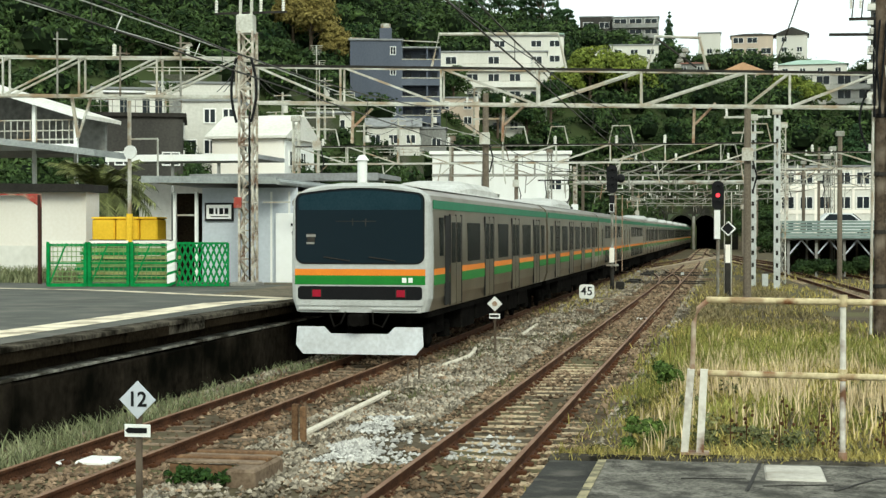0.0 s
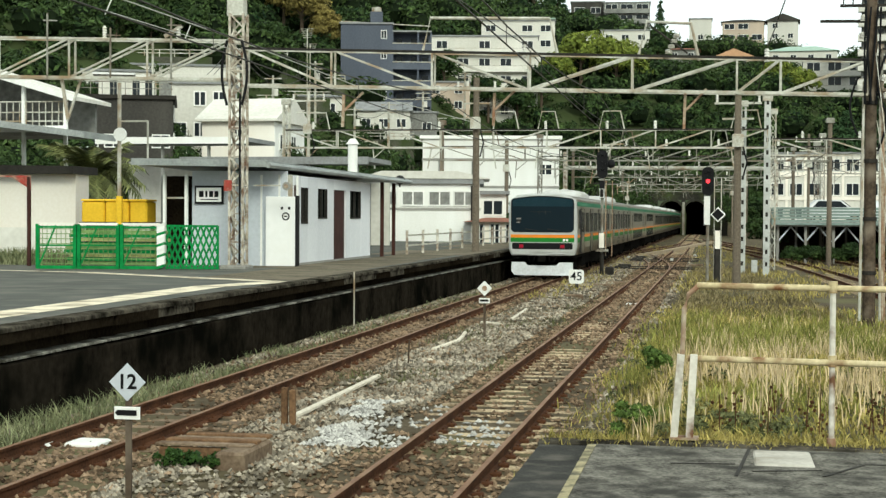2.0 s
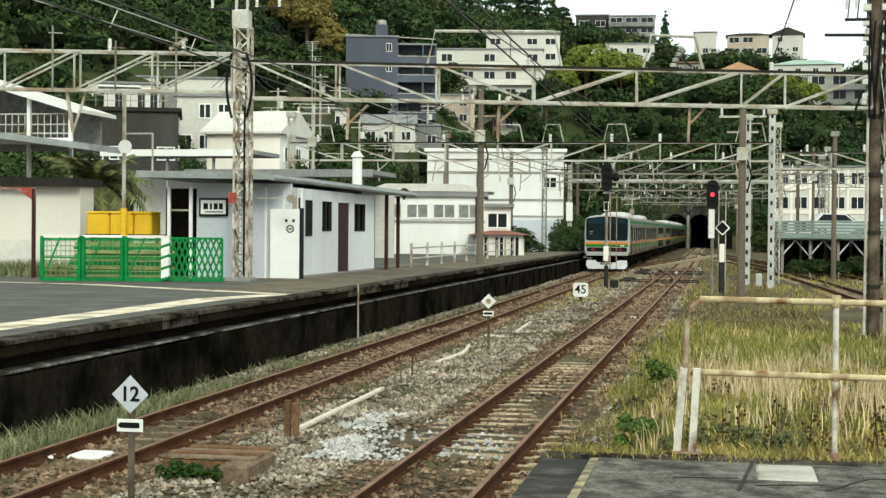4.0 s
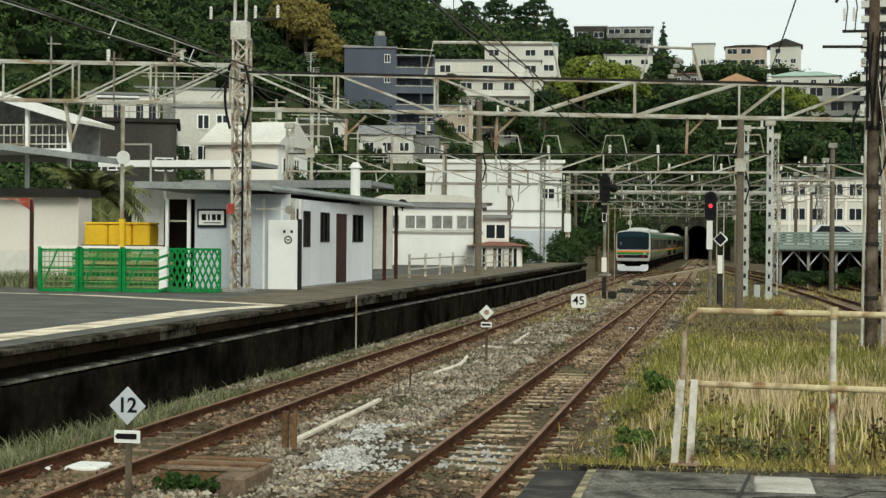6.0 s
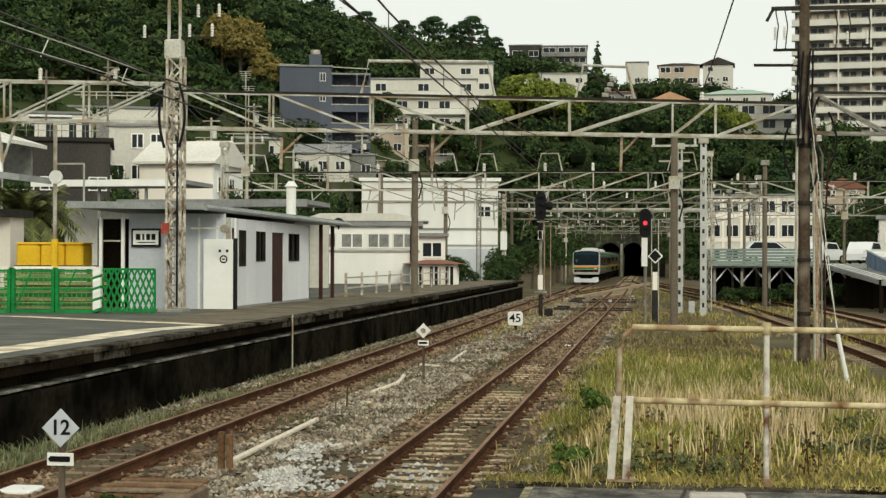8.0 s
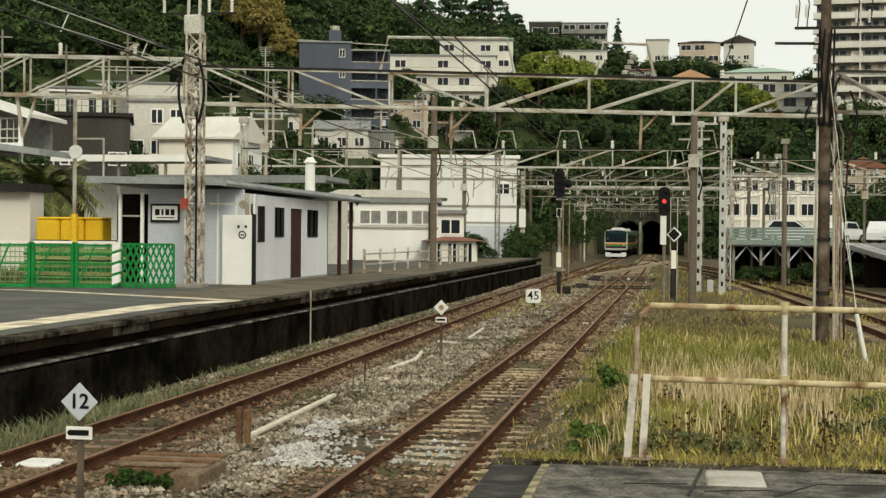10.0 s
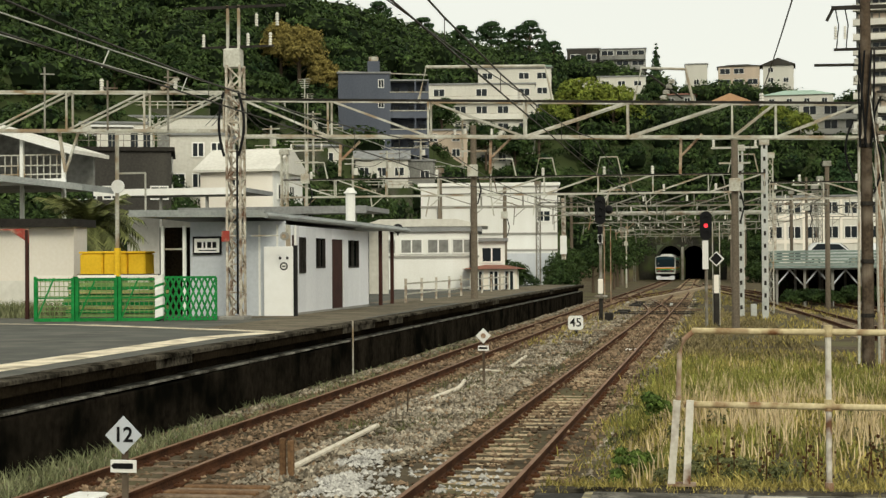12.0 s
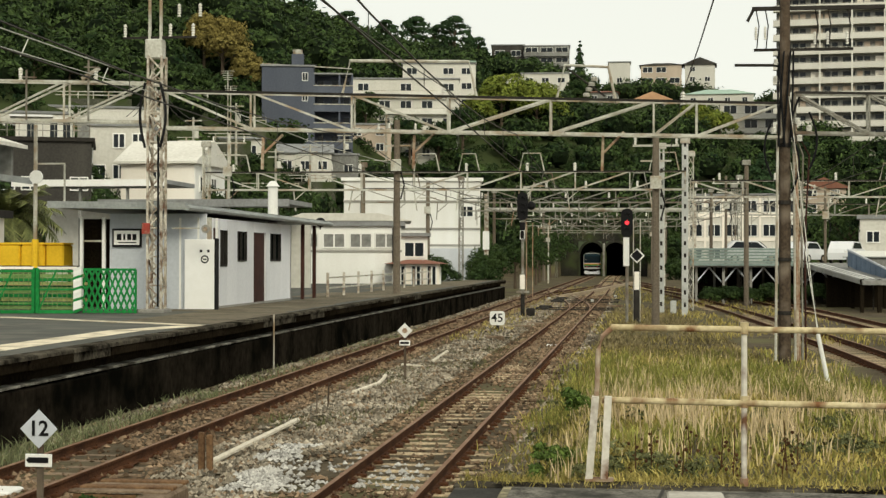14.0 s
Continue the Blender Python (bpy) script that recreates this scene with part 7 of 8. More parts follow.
    side = [(-1.9, 0.25), (1.9, 0.25), (1.95, 0.7), (1.7, 0.92), (0.95, 1.0), (0.35, 1.48), (-1.2, 1.52), (-1.8, 1.0), (-1.95, 0.7)]
    part("body", Geo().prism(side, -0.82, 0.82), paint, car)
    part("side_glass", Geo().prism([(-1.5, 1.02), (0.78, 1.02), (0.28, 1.40), (-1.12, 1.43)], -0.835, 0.835), WINDOW, car)
    part("windscreen", Geo().prism([(0.40, 1.42), (0.90, 1.03), (0.98, 1.05), (0.46, 1.47)], -0.7, 0.7), WINDOW, car)
    for x in (-1.2, 1.2):
        for y in (-0.78, 0.78):
            wheel = part("wheel", Geo().rod((x, y - 0.09, 0.3), (x, y + 0.09, 0.3), 0.3, n=16), rubber, car)
            part("rim", Geo().rod((x, y - 0.1, 0.3), (x, y + 0.1, 0.3), 0.17, n=12), GALV, wheel)
    copy_thing(car, pose(11.9, 110, 2.4, 0, 0, 60))
    copy_thing(car, pose(7.6, 103, 2.4, 0, 0, 4))
    # tall residential tower
    t = thing("tower_block", "tall pale residential tower with continuous balconies", "tower block", at=pose(26.7, 305, 0, 0, 0, -7))
    part("core", Geo().box(0.6, 39, 1.6, 18, 0, 72), DULL_GREY, t)
    fl, bay = 2.9, 6.2
    slab = Geo().box(0, 39.4, 0, 1.7, -0.12, 0.12).mesh("balcony_slab", OFFWHITE)
    para = Geo().box(0, 39.4, -0.02, 0.12, 0.12, 1.10).mesh("parapet", OFFWHITE)
    pick = random.Random(9)
    for k in range(20):
        z = 8.7 + fl * k
        b = part("balcony", slab, None, t, at=pose(0, 0, z))
        part("parapet", para, None, b)
        part("handrail", shared("tower_handrail", lambda: Geo().box(0, 39.4, 0.02, 0.08, 1.22, 1.28), GALV), None, b)
        for j in range(6):
            x = 0.9 + bay * j
            for a, w in ((0.2, "wide"), (2.9, "narrow"), (4.3, "narrow")):
                l = 2.3 if w == "wide" else 1.1
                m = pick.random()
                kind = "glass" if m < 0.62 else "curtain" if m < 0.85 else "screen"
                part("window" if kind == "glass" else kind, shared("tower_%s_%s" % (kind, w), lambda: Geo().box(0, l, 1.48, 1.595, 0, 2.1), WINDOW if kind == "glass" else CREAM if kind == "curtain" else PEACH), None, t, at=pose(x + a, 0, z + 0.2))
    for j in range(7):
        part("fin", Geo().box(2.7 + bay * j, 3.0 + bay * j, -0.05, 1.6, 6, 72), OFFWHITE, t)
    keep_in_view(45, 305, 12, 36, 50)


yard_side()


def behind_viewer():
    """Unseen block behind the viewer, added to darken reflections in the train's windscreen."""
    s = thing("station_hall", "unseen dark block and canopies added to darken windscreen reflections", "station hall", "station buildings")
    part("wall", Geo().box(-60, 45, -62, -56, -0.4, 13), DULL_GREY, s)
    part("canopy", Geo().box(-0.6, 9, -56, -14, 4.6, 4.9), HUT_ROOF, s)
    part("canopy", Geo().box(-30, -10, -56, -14, 4.6, 4.9), HUT_ROOF, s)
    for y in range(-54, -14, 8):
        for x in (3.5, -13.0):
            part("post", Geo().bar((x, y, 1.0), (x, y, 4.6), 0.25), RUSTY, s)
    for k in range(14):
        part("window", Geo().box(-56 + 7 * k, -52 + 7 * k, -55.99, -55.9, 6.5, 9.5), WINDOW, s)


behind_viewer()


# ------------------------------------------------------------------ plants
LEAF = mat("woodland_leaves", (0.070, 0.108, 0.033), 0.7, c2=(0.007, 0.020, 0.008), scale=0.16, fine=0.9, island=0.55, spec=0.08)
CROWN_SHADE = mat("painted_crown_shade", (0.012, 0.021, 0.007), 0.9, c2=(0.005, 0.010, 0.004), scale=0.3, spec=0.1)
LIME_LEAF = mat("fresh_lime_leaves", (0.22, 0.25, 0.045), 0.7, c2=(0.10, 0.14, 0.03), scale=0.5, fine=2, island=0.4, spec=0.1)
TAWNY_LEAF = mat("tawny_leaves", (0.29, 0.235, 0.075), 0.8, c2=(0.13, 0.105, 0.035), scale=0.5, fine=2, island=0.4, spec=0.08)
PINE_LEAF = mat("dark_pine_needles", (0.045, 0.085, 0.035), 0.8, c2=(0.018, 0.036, 0.016), scale=0.5, island=0.4, spec=0.08)
BARK = mat("grey_brown_bark", (0.12, 0.09, 0.065), 0.95, c2=(0.06, 0.045, 0.032), scale=3, fine=15, bump=0.02, streak=True)
RNG = np.random.default_rng(11)


def clumps(centres, radii, per, size, squash=0.8):
    """Small leaf sprays spread over the skins of crowns: corners and faces."""
    n = len(centres) * per
    c, r = np.repeat(centres, per, 0), np.repeat(radii, per)
    d = RNG.normal(size=(n, 3))
    d /= np.linalg.norm(d, axis=1)[:, None]
    d[:, 2] = np.where(d[:, 2] < -0.35, -d[:, 2], d[:, 2])
    lump = 1 + 0.22 * np.sin(3.1 * d[:, 0] + 5.0 * d[:, 1] + c[:, 0]) * np.cos(4.0 * d[:, 2] + c[:, 1])
    p = c + d * (r * lump * RNG.uniform(0.72, 1.08, n))[:, None] * np.array([1, 1, squash])
    u = RNG.normal(size=(n, 3)) + d * -0.2
    u -= (u * d).sum(1)[:, None] * d * 0.6
    u /= np.linalg.norm(u, axis=1)[:, None]
    v = np.cross(u, d + RNG.normal(size=(n, 3)) * 0.5)
    v /= np.linalg.norm(v, axis=1)[:, None] + 1e-6
    s = (size * RNG.uniform(0.6, 1.5, n) * np.sqrt(r / 3.0))[:, None]
    q = np.stack([p - u * s * 1.1, p - v * s * 0.55, p + u * s * 1.1, p + v * s * 0.55], 1)
    q[:, 1] -= d * s * 0.25
    q[:, 3] -= d * s * 0.25
    return q.reshape(-1, 3), np.arange(4 * n).reshape(-1, 4)


def forest():
    cs, rs = [], []
    tries = 0
    while len(cs) < 3000 and tries < 60000:
        tries += 1
        az = radians(RNG.uniform(-34, 14))
        d = RNG.uniform(140, 455)
        x, y = d * math.sin(az), d * math.cos(az)
        h = hill(x, y)
        if h < 1.2 or (y < 252 and -15 < x < 4):
            continue
        big = RNG.uniform(1.4, 3.6) * (1.15 if d > 300 else 0.8)
        tall = h + big * 1.1
        near = False
        # skip crowns that would cover a house as seen from the camera
        for a, w, r, low in SIGHT_LINES:
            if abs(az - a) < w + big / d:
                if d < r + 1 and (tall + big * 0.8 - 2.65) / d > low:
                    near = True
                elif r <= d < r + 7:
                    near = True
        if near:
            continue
        cs.append((x, y, tall))
        rs.append(big)
    cs, rs = np.array(cs), np.array(rs)
    v, f = clumps(cs, rs, 120, 0.42, 0.85)
    tagged(new("hillside_woodland", cloud_mesh("hillside_woodland", v, f, LEAF)), "dense mixed green woodland covering the hillside", "woodland", kind="stuff")
    # solid dark blobs fill the crowns; the inner shade is their colour
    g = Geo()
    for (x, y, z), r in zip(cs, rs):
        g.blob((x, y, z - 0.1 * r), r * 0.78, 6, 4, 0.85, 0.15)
    solid("woodland_shade", g, CROWN_SHADE, "dark blobs filling the woodland crowns with painted shade", "woodland", kind="stuff")


forest()


def undergrowth():
    """Low bushes that cover the slopes between and below the houses."""
    cs, rs = [], []
    tries = 0
    while len(cs) < 5200 and tries < 60000:
        tries += 1
        az = radians(RNG.uniform(-34, 14))
        d = RNG.uniform(130, 440)
        x, y = d * math.sin(az), d * math.cos(az)
        h = hill(x, y)
        if h < 0.3 or (y < 250 and -14 < x < 3):
            continue
        big = RNG.uniform(0.7, 1.5)
        if any(abs(az - a) < w and r - 1 < d < r + 8 for a, w, r, low in SIGHT_LINES):
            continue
        cs.append((x, y, h + 0.3 * big))
        rs.append(big)
    v, f = clumps(np.array(cs), np.array(rs), 72, 0.36, 0.8)
    tagged(new("slope_undergrowth", cloud_mesh("slope_undergrowth", v, f, LEAF)), "dense green bushes and creepers between the hillside houses", "undergrowth", kind="stuff")


undergrowth()


def tree(name, label, x, y, h, crown, material, lobes=9, per=260, size=0.34, lean=0.0, base=None, form="round"):
    z = hill(x, y) - 0.2 if base is None else base
    t = thing(name, label, "tree", at=pose(x, y, z))
    g = Geo()
    top = Vector((lean, 0, h * 0.75))
    g.rod((0, 0, 0), (lean * 0.5, 0, h * 0.4), 0.035 * h, 0.026 * h, 8).rod((lean * 0.5, 0, h * 0.4), top, 0.026 * h, 0.012 * h, 8)
    cs, rs = [], []
    for k in range(lobes):
        a = k * 2.4 + RNG.uniform(-0.4, 0.4)
        u = k / max(1, lobes - 1)
        if form == "round":
            q = Vector((lean + crown * 0.62 * math.cos(a) * (1 - 0.5 * u), crown * 0.62 * math.sin(a) * (1 - 0.5 * u), h * (0.52 + 0.40 * u)))
            r = crown * RNG.uniform(0.36, 0.55)
        elif form == "pine":
            q = Vector((lean + crown * 0.75 * math.cos(a) * (1.05 - 0.75 * u), crown * 0.75 * math.sin(a) * (1.05 - 0.75 * u), h * (0.50 + 0.47 * u)))
            r = crown * RNG.uniform(0.26, 0.42)
        else:
            q = Vector((0.12 * crown * math.cos(a), 0.12 * crown * math.sin(a), h * (0.18 + 0.78 * u)))
            r = crown * (1.0 - 0.86 * u)
        g.rod((lean * 0.5, 0, h * (0.35 + 0.3 * u)), q, 0.010 * h, 0.004 * h, 5)
        cs.append(tuple(q))
        rs.append(r)
    part("trunk", g, BARK, t)
    v, f = clumps(np.array(cs), np.array(rs), per, size, 0.55 if form == "pine" else 0.85)
    part("crown", cloud_mesh("crown", v, f, material), None, t)
    return t


for x, y, h, c in ((-68, 240, 11, 4.6), (-72, 243, 9, 4.0), (-64, 240, 8, 3.2)):
    tree("tawny_tree", "tawny brown-leaved tree among green ones", x, y, h, c, TAWNY_LEAF, 11, 520, 0.27)
for x, y, h, c in ((-27.5, 303, 11, 6.0), (-20.5, 305, 10.5, 6.0), (-32, 300, 7, 4.0), (12.0, 322, 6.5, 4.4), (17.0, 318, 5.5, 3.4)):
    tree("bright_tree", "rounded tree with fresh yellow-green leaves", x, y, h, c, LIME_LEAF, 10, 300, 0.36)
for x, y, h, c in ((-77, 196, 5.0, 3.2), (-74, 203, 5.0, 3.4), (-71, 212, 5.0, 3.2), (-80, 191, 5.0, 3.0), (-67.5, 221, 5.0, 3.2), (-77, 207, 5.5, 3.2), (-41, 268, 8, 3.4), (-36, 270, 9, 3.6), (-49.5, 270, 7, 3.0), (-33, 282, 9, 3.6), (12, 405, 4, 2.6), (19, 408, 4, 2.6), (25, 410, 4.5, 2.6), (-22, 400, 6, 3.0), (-29, 402, 7, 3.2), (-36, 400, 7, 3.2), (-14, 350, 7, 3.4)):
    tree("green_tree", "leafy green tree below the hillside houses", x, y, h, c, LEAF, 9, 280, 0.34)
for x, y, h, c in ((-62, 420, 15, 5.5), (-52, 425, 17, 6.0), (-80, 410, 14, 5.5), (-70, 415, 13, 5), (-45, 425, 12, 4.5), (-92, 400, 13, 5.5), (-58, 430, 15, 5)):
    tree("skyline_tree", "tall open-crowned dark pine on the ridge", x, y, h, c, PINE_LEAF, 12, 220, 0.42, RNG.uniform(-1, 1), form="pine")
for x, y, h, c in ((-15.5, 400, 16, 2.3), (-46, 408, 14, 2.6), (18, 225, 17, 4.2), (22.5, 232, 15, 4.0), (15.5, 228, 13, 3.2)):
    tree("conifer", "dark narrow conifer on the wooded slope", x, y, h, c, PINE_LEAF, 12, 200, 0.4, form="cone")
for x, y, h, c in ((-34, 92, 4.6, 2.2), (-37.5, 94, 6.0, 2.4), (-30.0, 98, 5.0, 2.2), (-27, 104, 6.5, 2.6), (-24.5, 100, 5.5, 2.2), (-43.5, 96, 8.5, 2.6), (-31.5, 108, 8.0, 2.4), (-11.6, 112, 2.8, 1.6), (-12.0, 122, 3.6, 1.9), (-11.0, 106, 2.0, 1.3), (-11.4, 140, 4.2, 2.0), (-10.8, 160, 4.6, 2.0), (-11.6, 178, 5.5, 2.4), (-12.4, 200, 6.5, 3.0), (-13.0, 222, 8, 3.6), (-13, 240, 8.5, 3.6), (2.6, 226, 6.5, 3.2), (3.4, 240, 9, 3.6), (2.4, 205, 4.5, 2.2), (-8.5, 252, 3.0, 2.2), (-5, 252, 3, 2.2), (-1, 252, 3.4, 2.4), (-11.5, 251, 3.6, 2.4), (24, 112, 6.5, 3.2), (17.5, 128, 7.5, 3.4), (-13.5, 101, 2.6, 1.6), (3.4, 112, 2.6, 1.6), (4.4, 93.2, 0.9, 0.8), (5.6, 93.0, 1.0, 0.9), (6.8, 92.8, 0.9, 0.9), (8.1, 92.6, 1.1, 0.9), (9.4, 92.4, 1.0, 0.9), (10.6, 92.2, 1.2, 0.9), (-30.5, 84, 4.5, 2.4), (-27.6, 54.5, 5.2, 1.5), (-26.0, 55.5, 4.6, 1.4), (-29.3, 54.0, 5.4, 1.6), (-24.2, 53.5, 3.6, 1.2), (-36.2, 98.0, 7.6, 1.9), (-33.6, 100.0, 5.6, 1.6), (-43.0, 108.0, 12.2, 2.2), (-40.8, 122.0, 13.4, 2.4), (-40.5, 106, 9.5, 3.2), (-36.0, 112, 9.0, 3.0), (-47.0, 110, 11.0, 3.4), (-27.5, 116, 8.5, 3.0), (-38.2, 101.5, 6.6, 1.8), (-36.0, 103.5, 5.6, 1.7), (-32.0, 104.0, 5.2, 1.6)):
    tree("shrub_tree", "leafy green shrub beside the railway", x, y, h, c, LEAF, 7, 320, 0.2, base=7.0 if y > 250 else -0.2)


def palm():
    t = thing("palm", "short palm with drooping yellow-green fronds", "palm", at=pose(-24.9, 57.0, PZ - 0.1))
    part("trunk", Geo().rod((0, 0, 0), (0, 0, 3.2), 0.3, 0.24, 10), BARK, t)
    frond = mat("palm_frond", (0.20, 0.21, 0.075), 0.7, c2=(0.07, 0.085, 0.03), scale=2, island=0.4, spec=0.3)
    for k in range(64):
        a, lift = k * 2.399, RNG.uniform(0.35, 1.6)
        l = RNG.uniform(1.5, 2.3)
        g = Geo()
        pts = []
        for u in np.linspace(0, 1, 7):
            pts.append(Vector((math.cos(a) * l * u, math.sin(a) * l * u, 3.2 + lift * 1.5 * u - 1.9 * u * u * (1.25 - 0.45 * lift))))
        for p, q in zip(pts, pts[1:]):
            g.bar(p, q, 0.03)
            side = (q - p).cross(Vector((0, 0, 1))).normalized()
            for s in (-1, 1):
                for j in range(3):
                    b = p.lerp(q, j / 3)
                    e = b + side * s * 0.42 + (q - p) * 0.7 + Vector((0, 0, -0.2))
                    n = (q - p) * 0.34
                    g.add([b, b + n, e], [(0, 1, 2)])
        part("frond", g, frond, t)


palm()

GRASS_GREEN = mat("green_grass_blades", (0.48, 0.39, 0.13), 0.8, c2=(0.21, 0.18, 0.055), scale=0.5, fine=2.2, island=0.5, spec=0.08)
GRASS_FRESH = mat("fresh_grass_blades", (0.31, 0.30, 0.085), 0.8, c2=(0.11, 0.12, 0.032), scale=0.7, fine=2.5, island=0.5, spec=0.08)
WALL_WEED = mat("pale_weed_blades", (0.29, 0.30, 0.17), 0.8, c2=(0.09, 0.11, 0.05), scale=1.2, fine=3, island=0.5, spec=0.08)
WEED = mat("grey_green_weed_leaves", (0.16, 0.165, 0.075), 0.8, c2=(0.06, 0.07, 0.03), scale=1.2, fine=3, island=0.5, spec=0.08)
STUBBLE = mat("dry_stubble", (0.30, 0.24, 0.13), 0.9, c2=(0.12, 0.105, 0.05), scale=0.6, fine=2.5, island=0.5, spec=0.08)
GRASS_DRY = mat("straw_grass_blades", (0.72, 0.58, 0.37), 0.8, c2=(0.40, 0.30, 0.16), scale=0.7, fine=3, island=0.35, spec=0.08)


def blades(name, label, pts, heights, widths, material, droop=0.35):
    n = len(pts)
    a = RNG.uniform(0, math.tau, n)
    side = np.stack([np.cos(a), np.sin(a), np.zeros(n)], 1) * widths[:, None]
    b = RNG.uniform(0, math.tau, n)
    out = np.stack([np.cos(b), np.sin(b), np.zeros(n)], 1) * (heights * droop * RNG.uniform(0.2, 1.2, n))[:, None]
    up = np.stack([np.zeros(n), np.zeros(n), heights], 1)
    v = np.stack([pts - side, pts + side, pts + out * 0.35 + up * 0.6 + side * 0.7, pts + out * 0.35 + up * 0.6 - side * 0.7, pts + out + up], 1)
    k = np.arange(n)[:, None] * 5
    faces = (k + np.array([0, 1, 2, 3])).tolist() + (k + np.array([3, 2, 4])).tolist()
    me = bpy.data.meshes.new(name)
    me.from_pydata(v.reshape(-1, 3).tolist(), [], faces)
    me.materials.append(material)
    return tagged(new(name, me), label, "grass", kind="stuff")


def grass():
    def scatter(n, x0, x1, y0, y1, keep):
        xs, ys = RNG.uniform(x0, x1, n), y0 * (y1 / y0) ** RNG.random(n)
        ok = np.array([RNG.random() < keep(x, y) for x, y in zip(xs, ys)])
        xs, ys = xs[ok], ys[ok]
        return np.stack([xs, ys, [ground_height(x, y) - 0.02 for x, y in zip(xs, ys)]], 1)

    edge = lambda x, y: smooth(-2.25, -1.1, x + 0.5 * noise.noise((y * 0.6, x, 2.0)))
    back = lambda x, y: 1 if x < 3.2 or y < 32 else 0.3
    lush = lambda x, y: noise.noise((x * 0.9, y * 0.35, 51.0))
    size = lambda p, a, b: RNG.uniform(a, b, len(p)) * (1 + p[:, 1] / 30)
    p = scatter(66000, -2.3, 5.2, 10.65, 48, lambda x, y: edge(x, y) * back(x, y) * (0.9 if lush(x, y) < 0.12 else 0.35))
    blades("yellow_grass", "short yellow-green turf on the verge", p, RNG.uniform(0.03, 0.13, len(p)) * (1 + 0.5 * (p[:, 1] > 20)), size(p, 0.004, 0.009), GRASS_GREEN, 0.9)
    p = scatter(42000, -2.0, 5.2, 10.9, 44, lambda x, y: edge(x - 0.2, y) * back(x, y) * (0.9 if lush(x, y) > 0.1 or 25 < y < 36 else 0.16))
    blades("green_grass", "fresh green grass tufts on the verge", p, RNG.uniform(0.06, 0.2, len(p)) * np.where(p[:, 1] > 23, 1.7, np.where(p[:, 1] < 15, 0.6, 1.0)), size(p, 0.004, 0.009), GRASS_FRESH, 0.6)
    tall = lambda x, y: edge(x - 0.9, y) * (0.8 if noise.noise((x * 1.1, y * 0.45, 7.0)) > 0.0 else 0.14) * smooth(13.0, 19.0, y) * (1 - 0.85 * smooth(24, 31, y))
    p = scatter(21000, -1.2, 5.2, 12, 42, tall)
    blades("dry_grass", "tall straw-coloured dry grass standing on the verge", p, RNG.uniform(0.14, 0.42, len(p)), size(p, 0.003, 0.007), GRASS_DRY, 0.3)
    p = scatter(16000, -1.3, 3.6, 42, 84, lambda x, y: (0.95 if noise.noise((x * 0.5, y * 0.2, 71.0)) > -0.15 else 0.3) * (x < 3.5 - (y - 42) * 0.04))
    blades("verge_stubble", "thin dry stubble between the lines", p, RNG.uniform(0.06, 0.24, len(p)), RNG.uniform(0.012, 0.03, len(p)), STUBBLE, 0.9)
    # broad-leaved weeds low in the grass
    cs = scatter(420, -1.9, 4.6, 10.9, 34, lambda x, y: edge(x, y) * (0.75 if noise.noise((x * 0.8, y * 0.4, 61.0)) > 0.05 else 0.1))
    cs[:, 2] += 0.05
    v, f = clumps(cs, RNG.uniform(0.06, 0.2, len(cs)), 70, 0.11, 0.7)
    tagged(new("verge_weeds", cloud_mesh("verge_weeds", v, f, WEED)), "low broad-leaved green weeds in the grass", "weeds", kind="stuff")
    strip = scatter(11000, -9.0, -8.15, 12, 60, lambda x, y: (0.9 if noise.noise((x, y * 0.4, 4.0)) > -0.1 else 0.1) * (1 if y < 30 else 0.6))
    blades("wall_weeds", "grey-green weeds along the foot of the platform wall", strip, RNG.uniform(0.05, 0.26, len(strip)) * (1.25 - 0.5 * np.clip((strip[:, 1] - 18) / 16, 0, 1)), RNG.uniform(0.005, 0.013, len(strip)), WALL_WEED, 0.8)
    mid = scatter(7000, -6.4, -3.8, 24, 75, lambda x, y: 0.8 if noise.noise((x * 0.6, y * 0.25, 14.0)) > 0.08 else 0.02)
    blades("track_weeds", "low weeds between the tracks", mid, RNG.uniform(0.04, 0.18, len(mid)), RNG.uniform(0.006, 0.014, len(mid)), WEED, 0.8)
    far = scatter(14000, -6.5, 8.5, 50, 150, lambda x, y: 0.8 if noise.noise((x * 0.4, y * 0.1, 24.0)) > 0.0 else 0.05)
    far = far[(np.abs(far[:, 0] + 3.0) > 1.2)]
    blades("yard_weeds", "patchy weeds across the rail yard", far, RNG.uniform(0.08, 0.3, len(far)), RNG.uniform(0.012, 0.03, len(far)), GRASS_GREEN, 0.8)
    store = np.stack([RNG.uniform(-22.5, -18.6, 2600), RNG.uniform(41.0, 43.2, 2600), np.full(2600, PZ - 0.01)], 1)
    blades("store_weeds", "green weeds along the cream store wall", store, RNG.uniform(0.1, 0.55, 2600), RNG.uniform(0.01, 0.03, 2600), WALL_WEED, 0.7)
    moss = scatter(5200, -1.2, 4.2, 10.2, 10.75, lambda x, y: 0.9 if noise.noise((x * 1.5, y * 3, 31.0)) > -0.2 else 0.2)
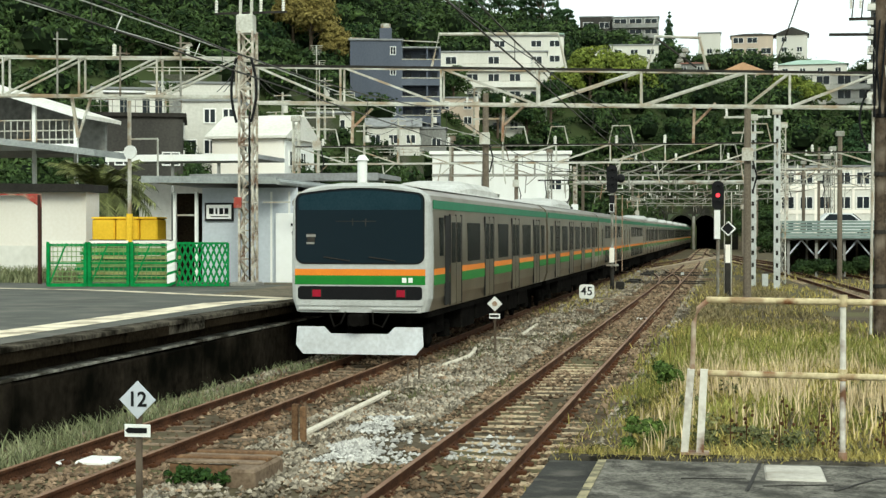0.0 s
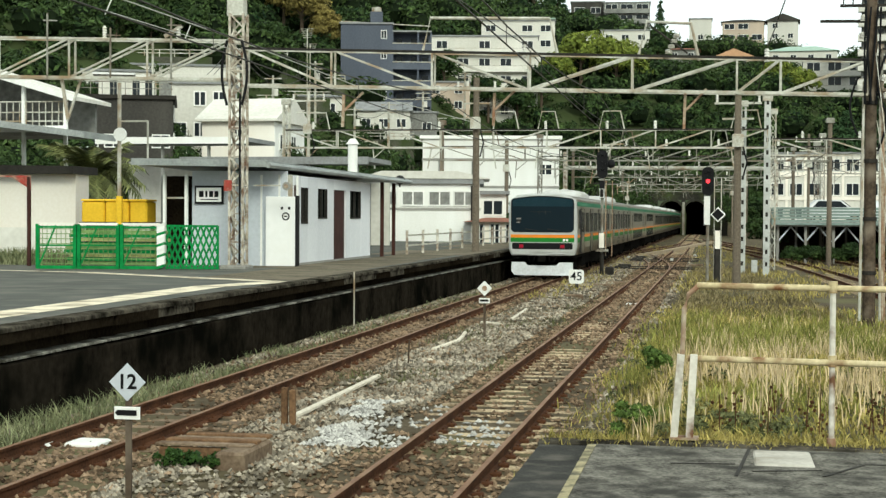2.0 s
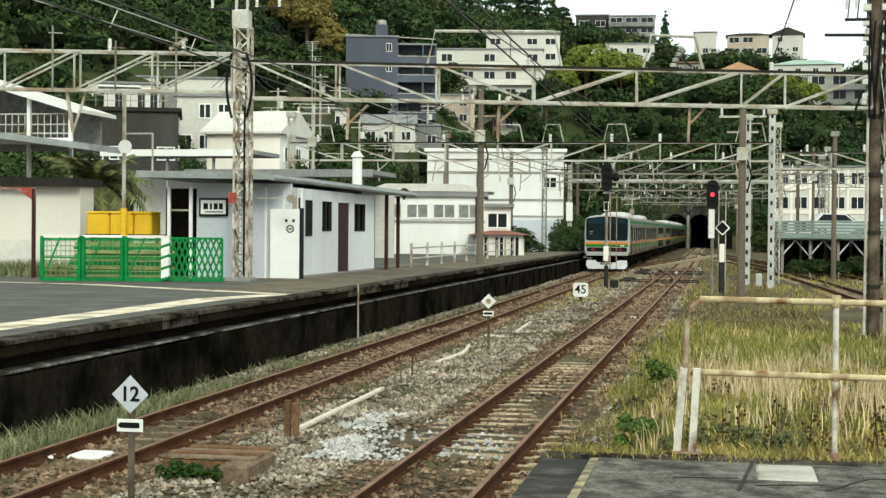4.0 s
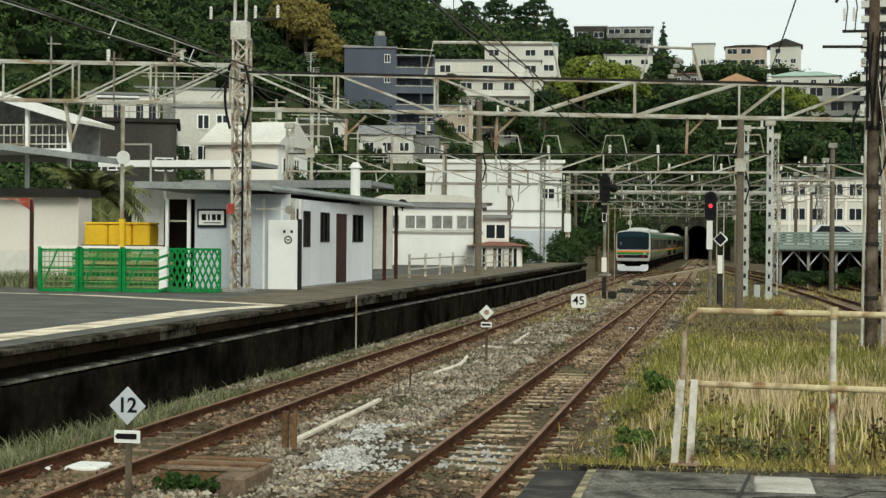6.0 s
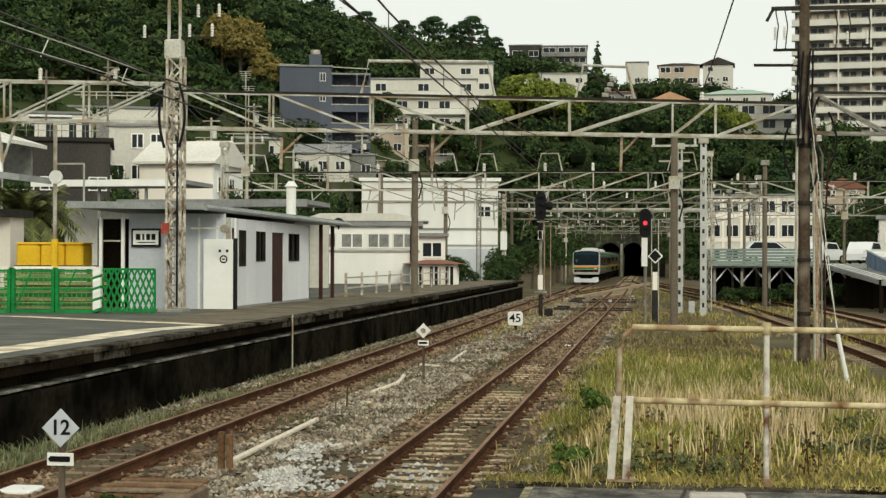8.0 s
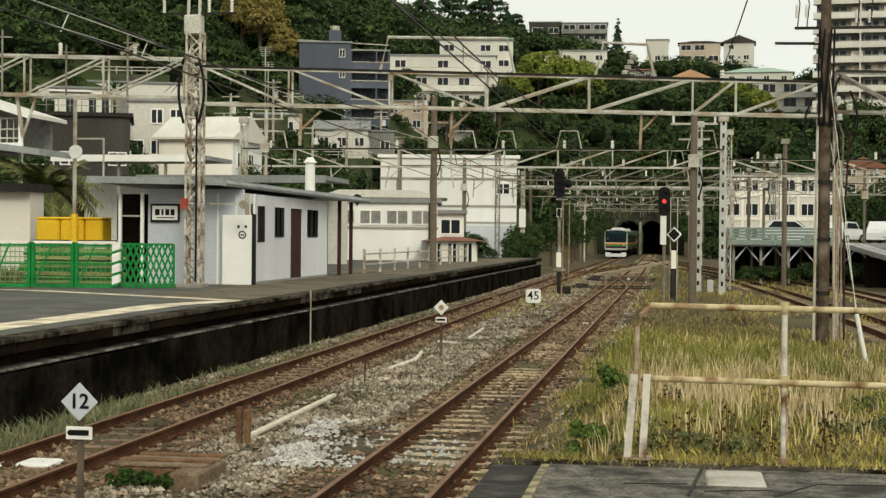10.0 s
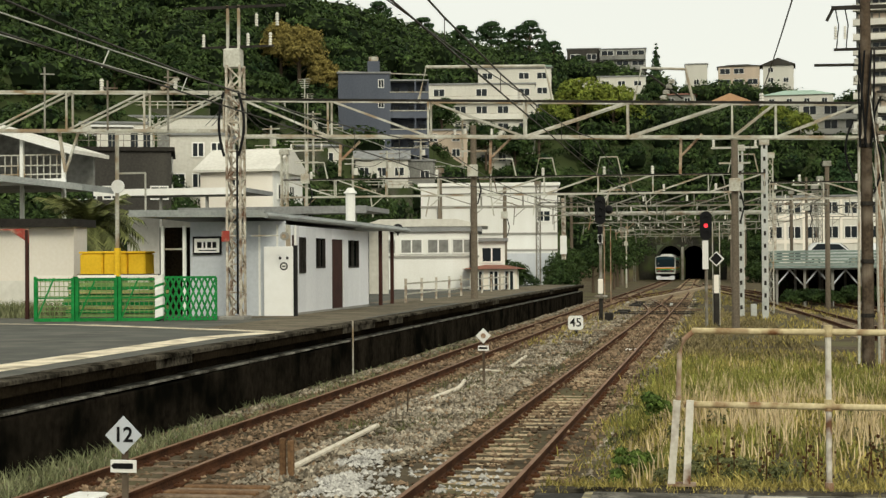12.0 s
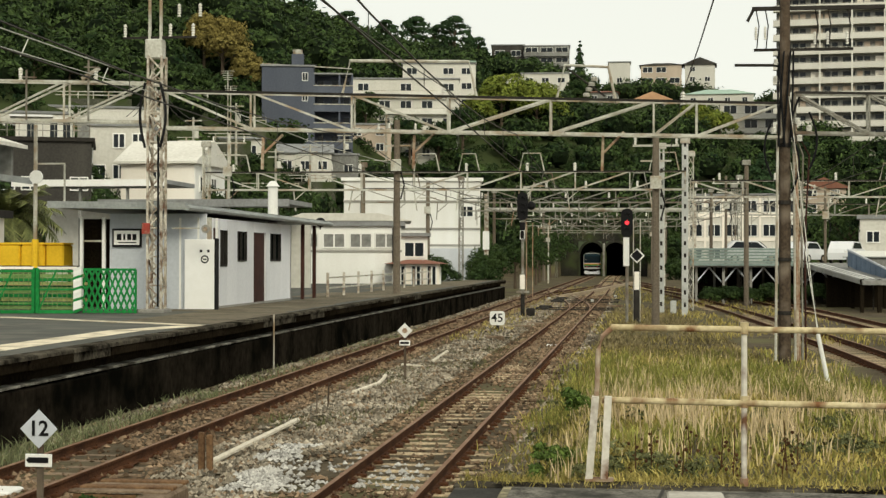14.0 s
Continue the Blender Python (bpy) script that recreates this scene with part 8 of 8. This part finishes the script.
    moss[:, 2] = NZ - 0.03
    blades("kerb_moss", "dry moss and stubble along the platform kerb", moss, RNG.uniform(0.02, 0.09, len(moss)), RNG.uniform(0.003, 0.007, len(moss)), GRASS_GREEN, 1.0)
    ivy = mat("dark_ivy", (0.05, 0.095, 0.02), 0.6, c2=(0.02, 0.045, 0.012), scale=2, island=0.4)
    leafy = mat("fresh_weed_leaves", (0.13, 0.19, 0.045), 0.7, c2=(0.045, 0.08, 0.02), scale=2, island=0.5, spec=0.08)
    for nm, lab, x, y, z, w, d, h, r, n, m in (("weed_bush", "dark green weed clump at the grass edge", -0.85, 22.4, 0.38, 0.16, 0.25, 0.26, 0.09, 9, leafy),
                                              ("weed_bush", "leafy green weed clump at the grass edge", -0.82, 16.9, 0.26, 0.28, 0.5, 0.22, 0.08, 16, leafy),
                                              ("ivy_patch", "dark ivy spilling over the drain box", -5.72, 15.78, -0.14, 0.42, 0.16, 0.14, 0.07, 22, ivy)):
        cs = np.array([(x + RNG.uniform(-w, w), y + RNG.uniform(-d, d), z + RNG.uniform(0, h)) for _ in range(n)])
        v, f = clumps(cs, np.full(n, r) * RNG.uniform(0.6, 1.4, n), 90, 0.16, 0.9)
        tagged(new(nm, cloud_mesh(nm, v, f, m)), lab, "bush")
    STALK = mat("dry_brown_stalk", (0.11, 0.055, 0.025), 0.9, c2=(0.05, 0.024, 0.012), scale=5)
    # tall brown seed stalks
    for k in range(15):
        x, y = (RNG.normal((0.35, 1.15, 2.6)[k % 3], 0.22), RNG.normal(13.2, 0.5))
        z = ground_height(x, y)
        g = Geo().rod((x, y, z - 0.02), (x + RNG.uniform(-0.05, 0.05), y, z + RNG.uniform(0.3, 0.5)), 0.006, 0.004, 5)
        for j in range(9):
            g.blob((x + RNG.uniform(-0.06, 0.06), y + RNG.uniform(-0.03, 0.03), z + 0.06 + 0.035 * j), RNG.uniform(0.008, 0.02), 5, 3)
        solid("dock_stalk", g, STALK, "dry brown dock stalk in the grass", "weed", "dry stalks")


grass()
motions()
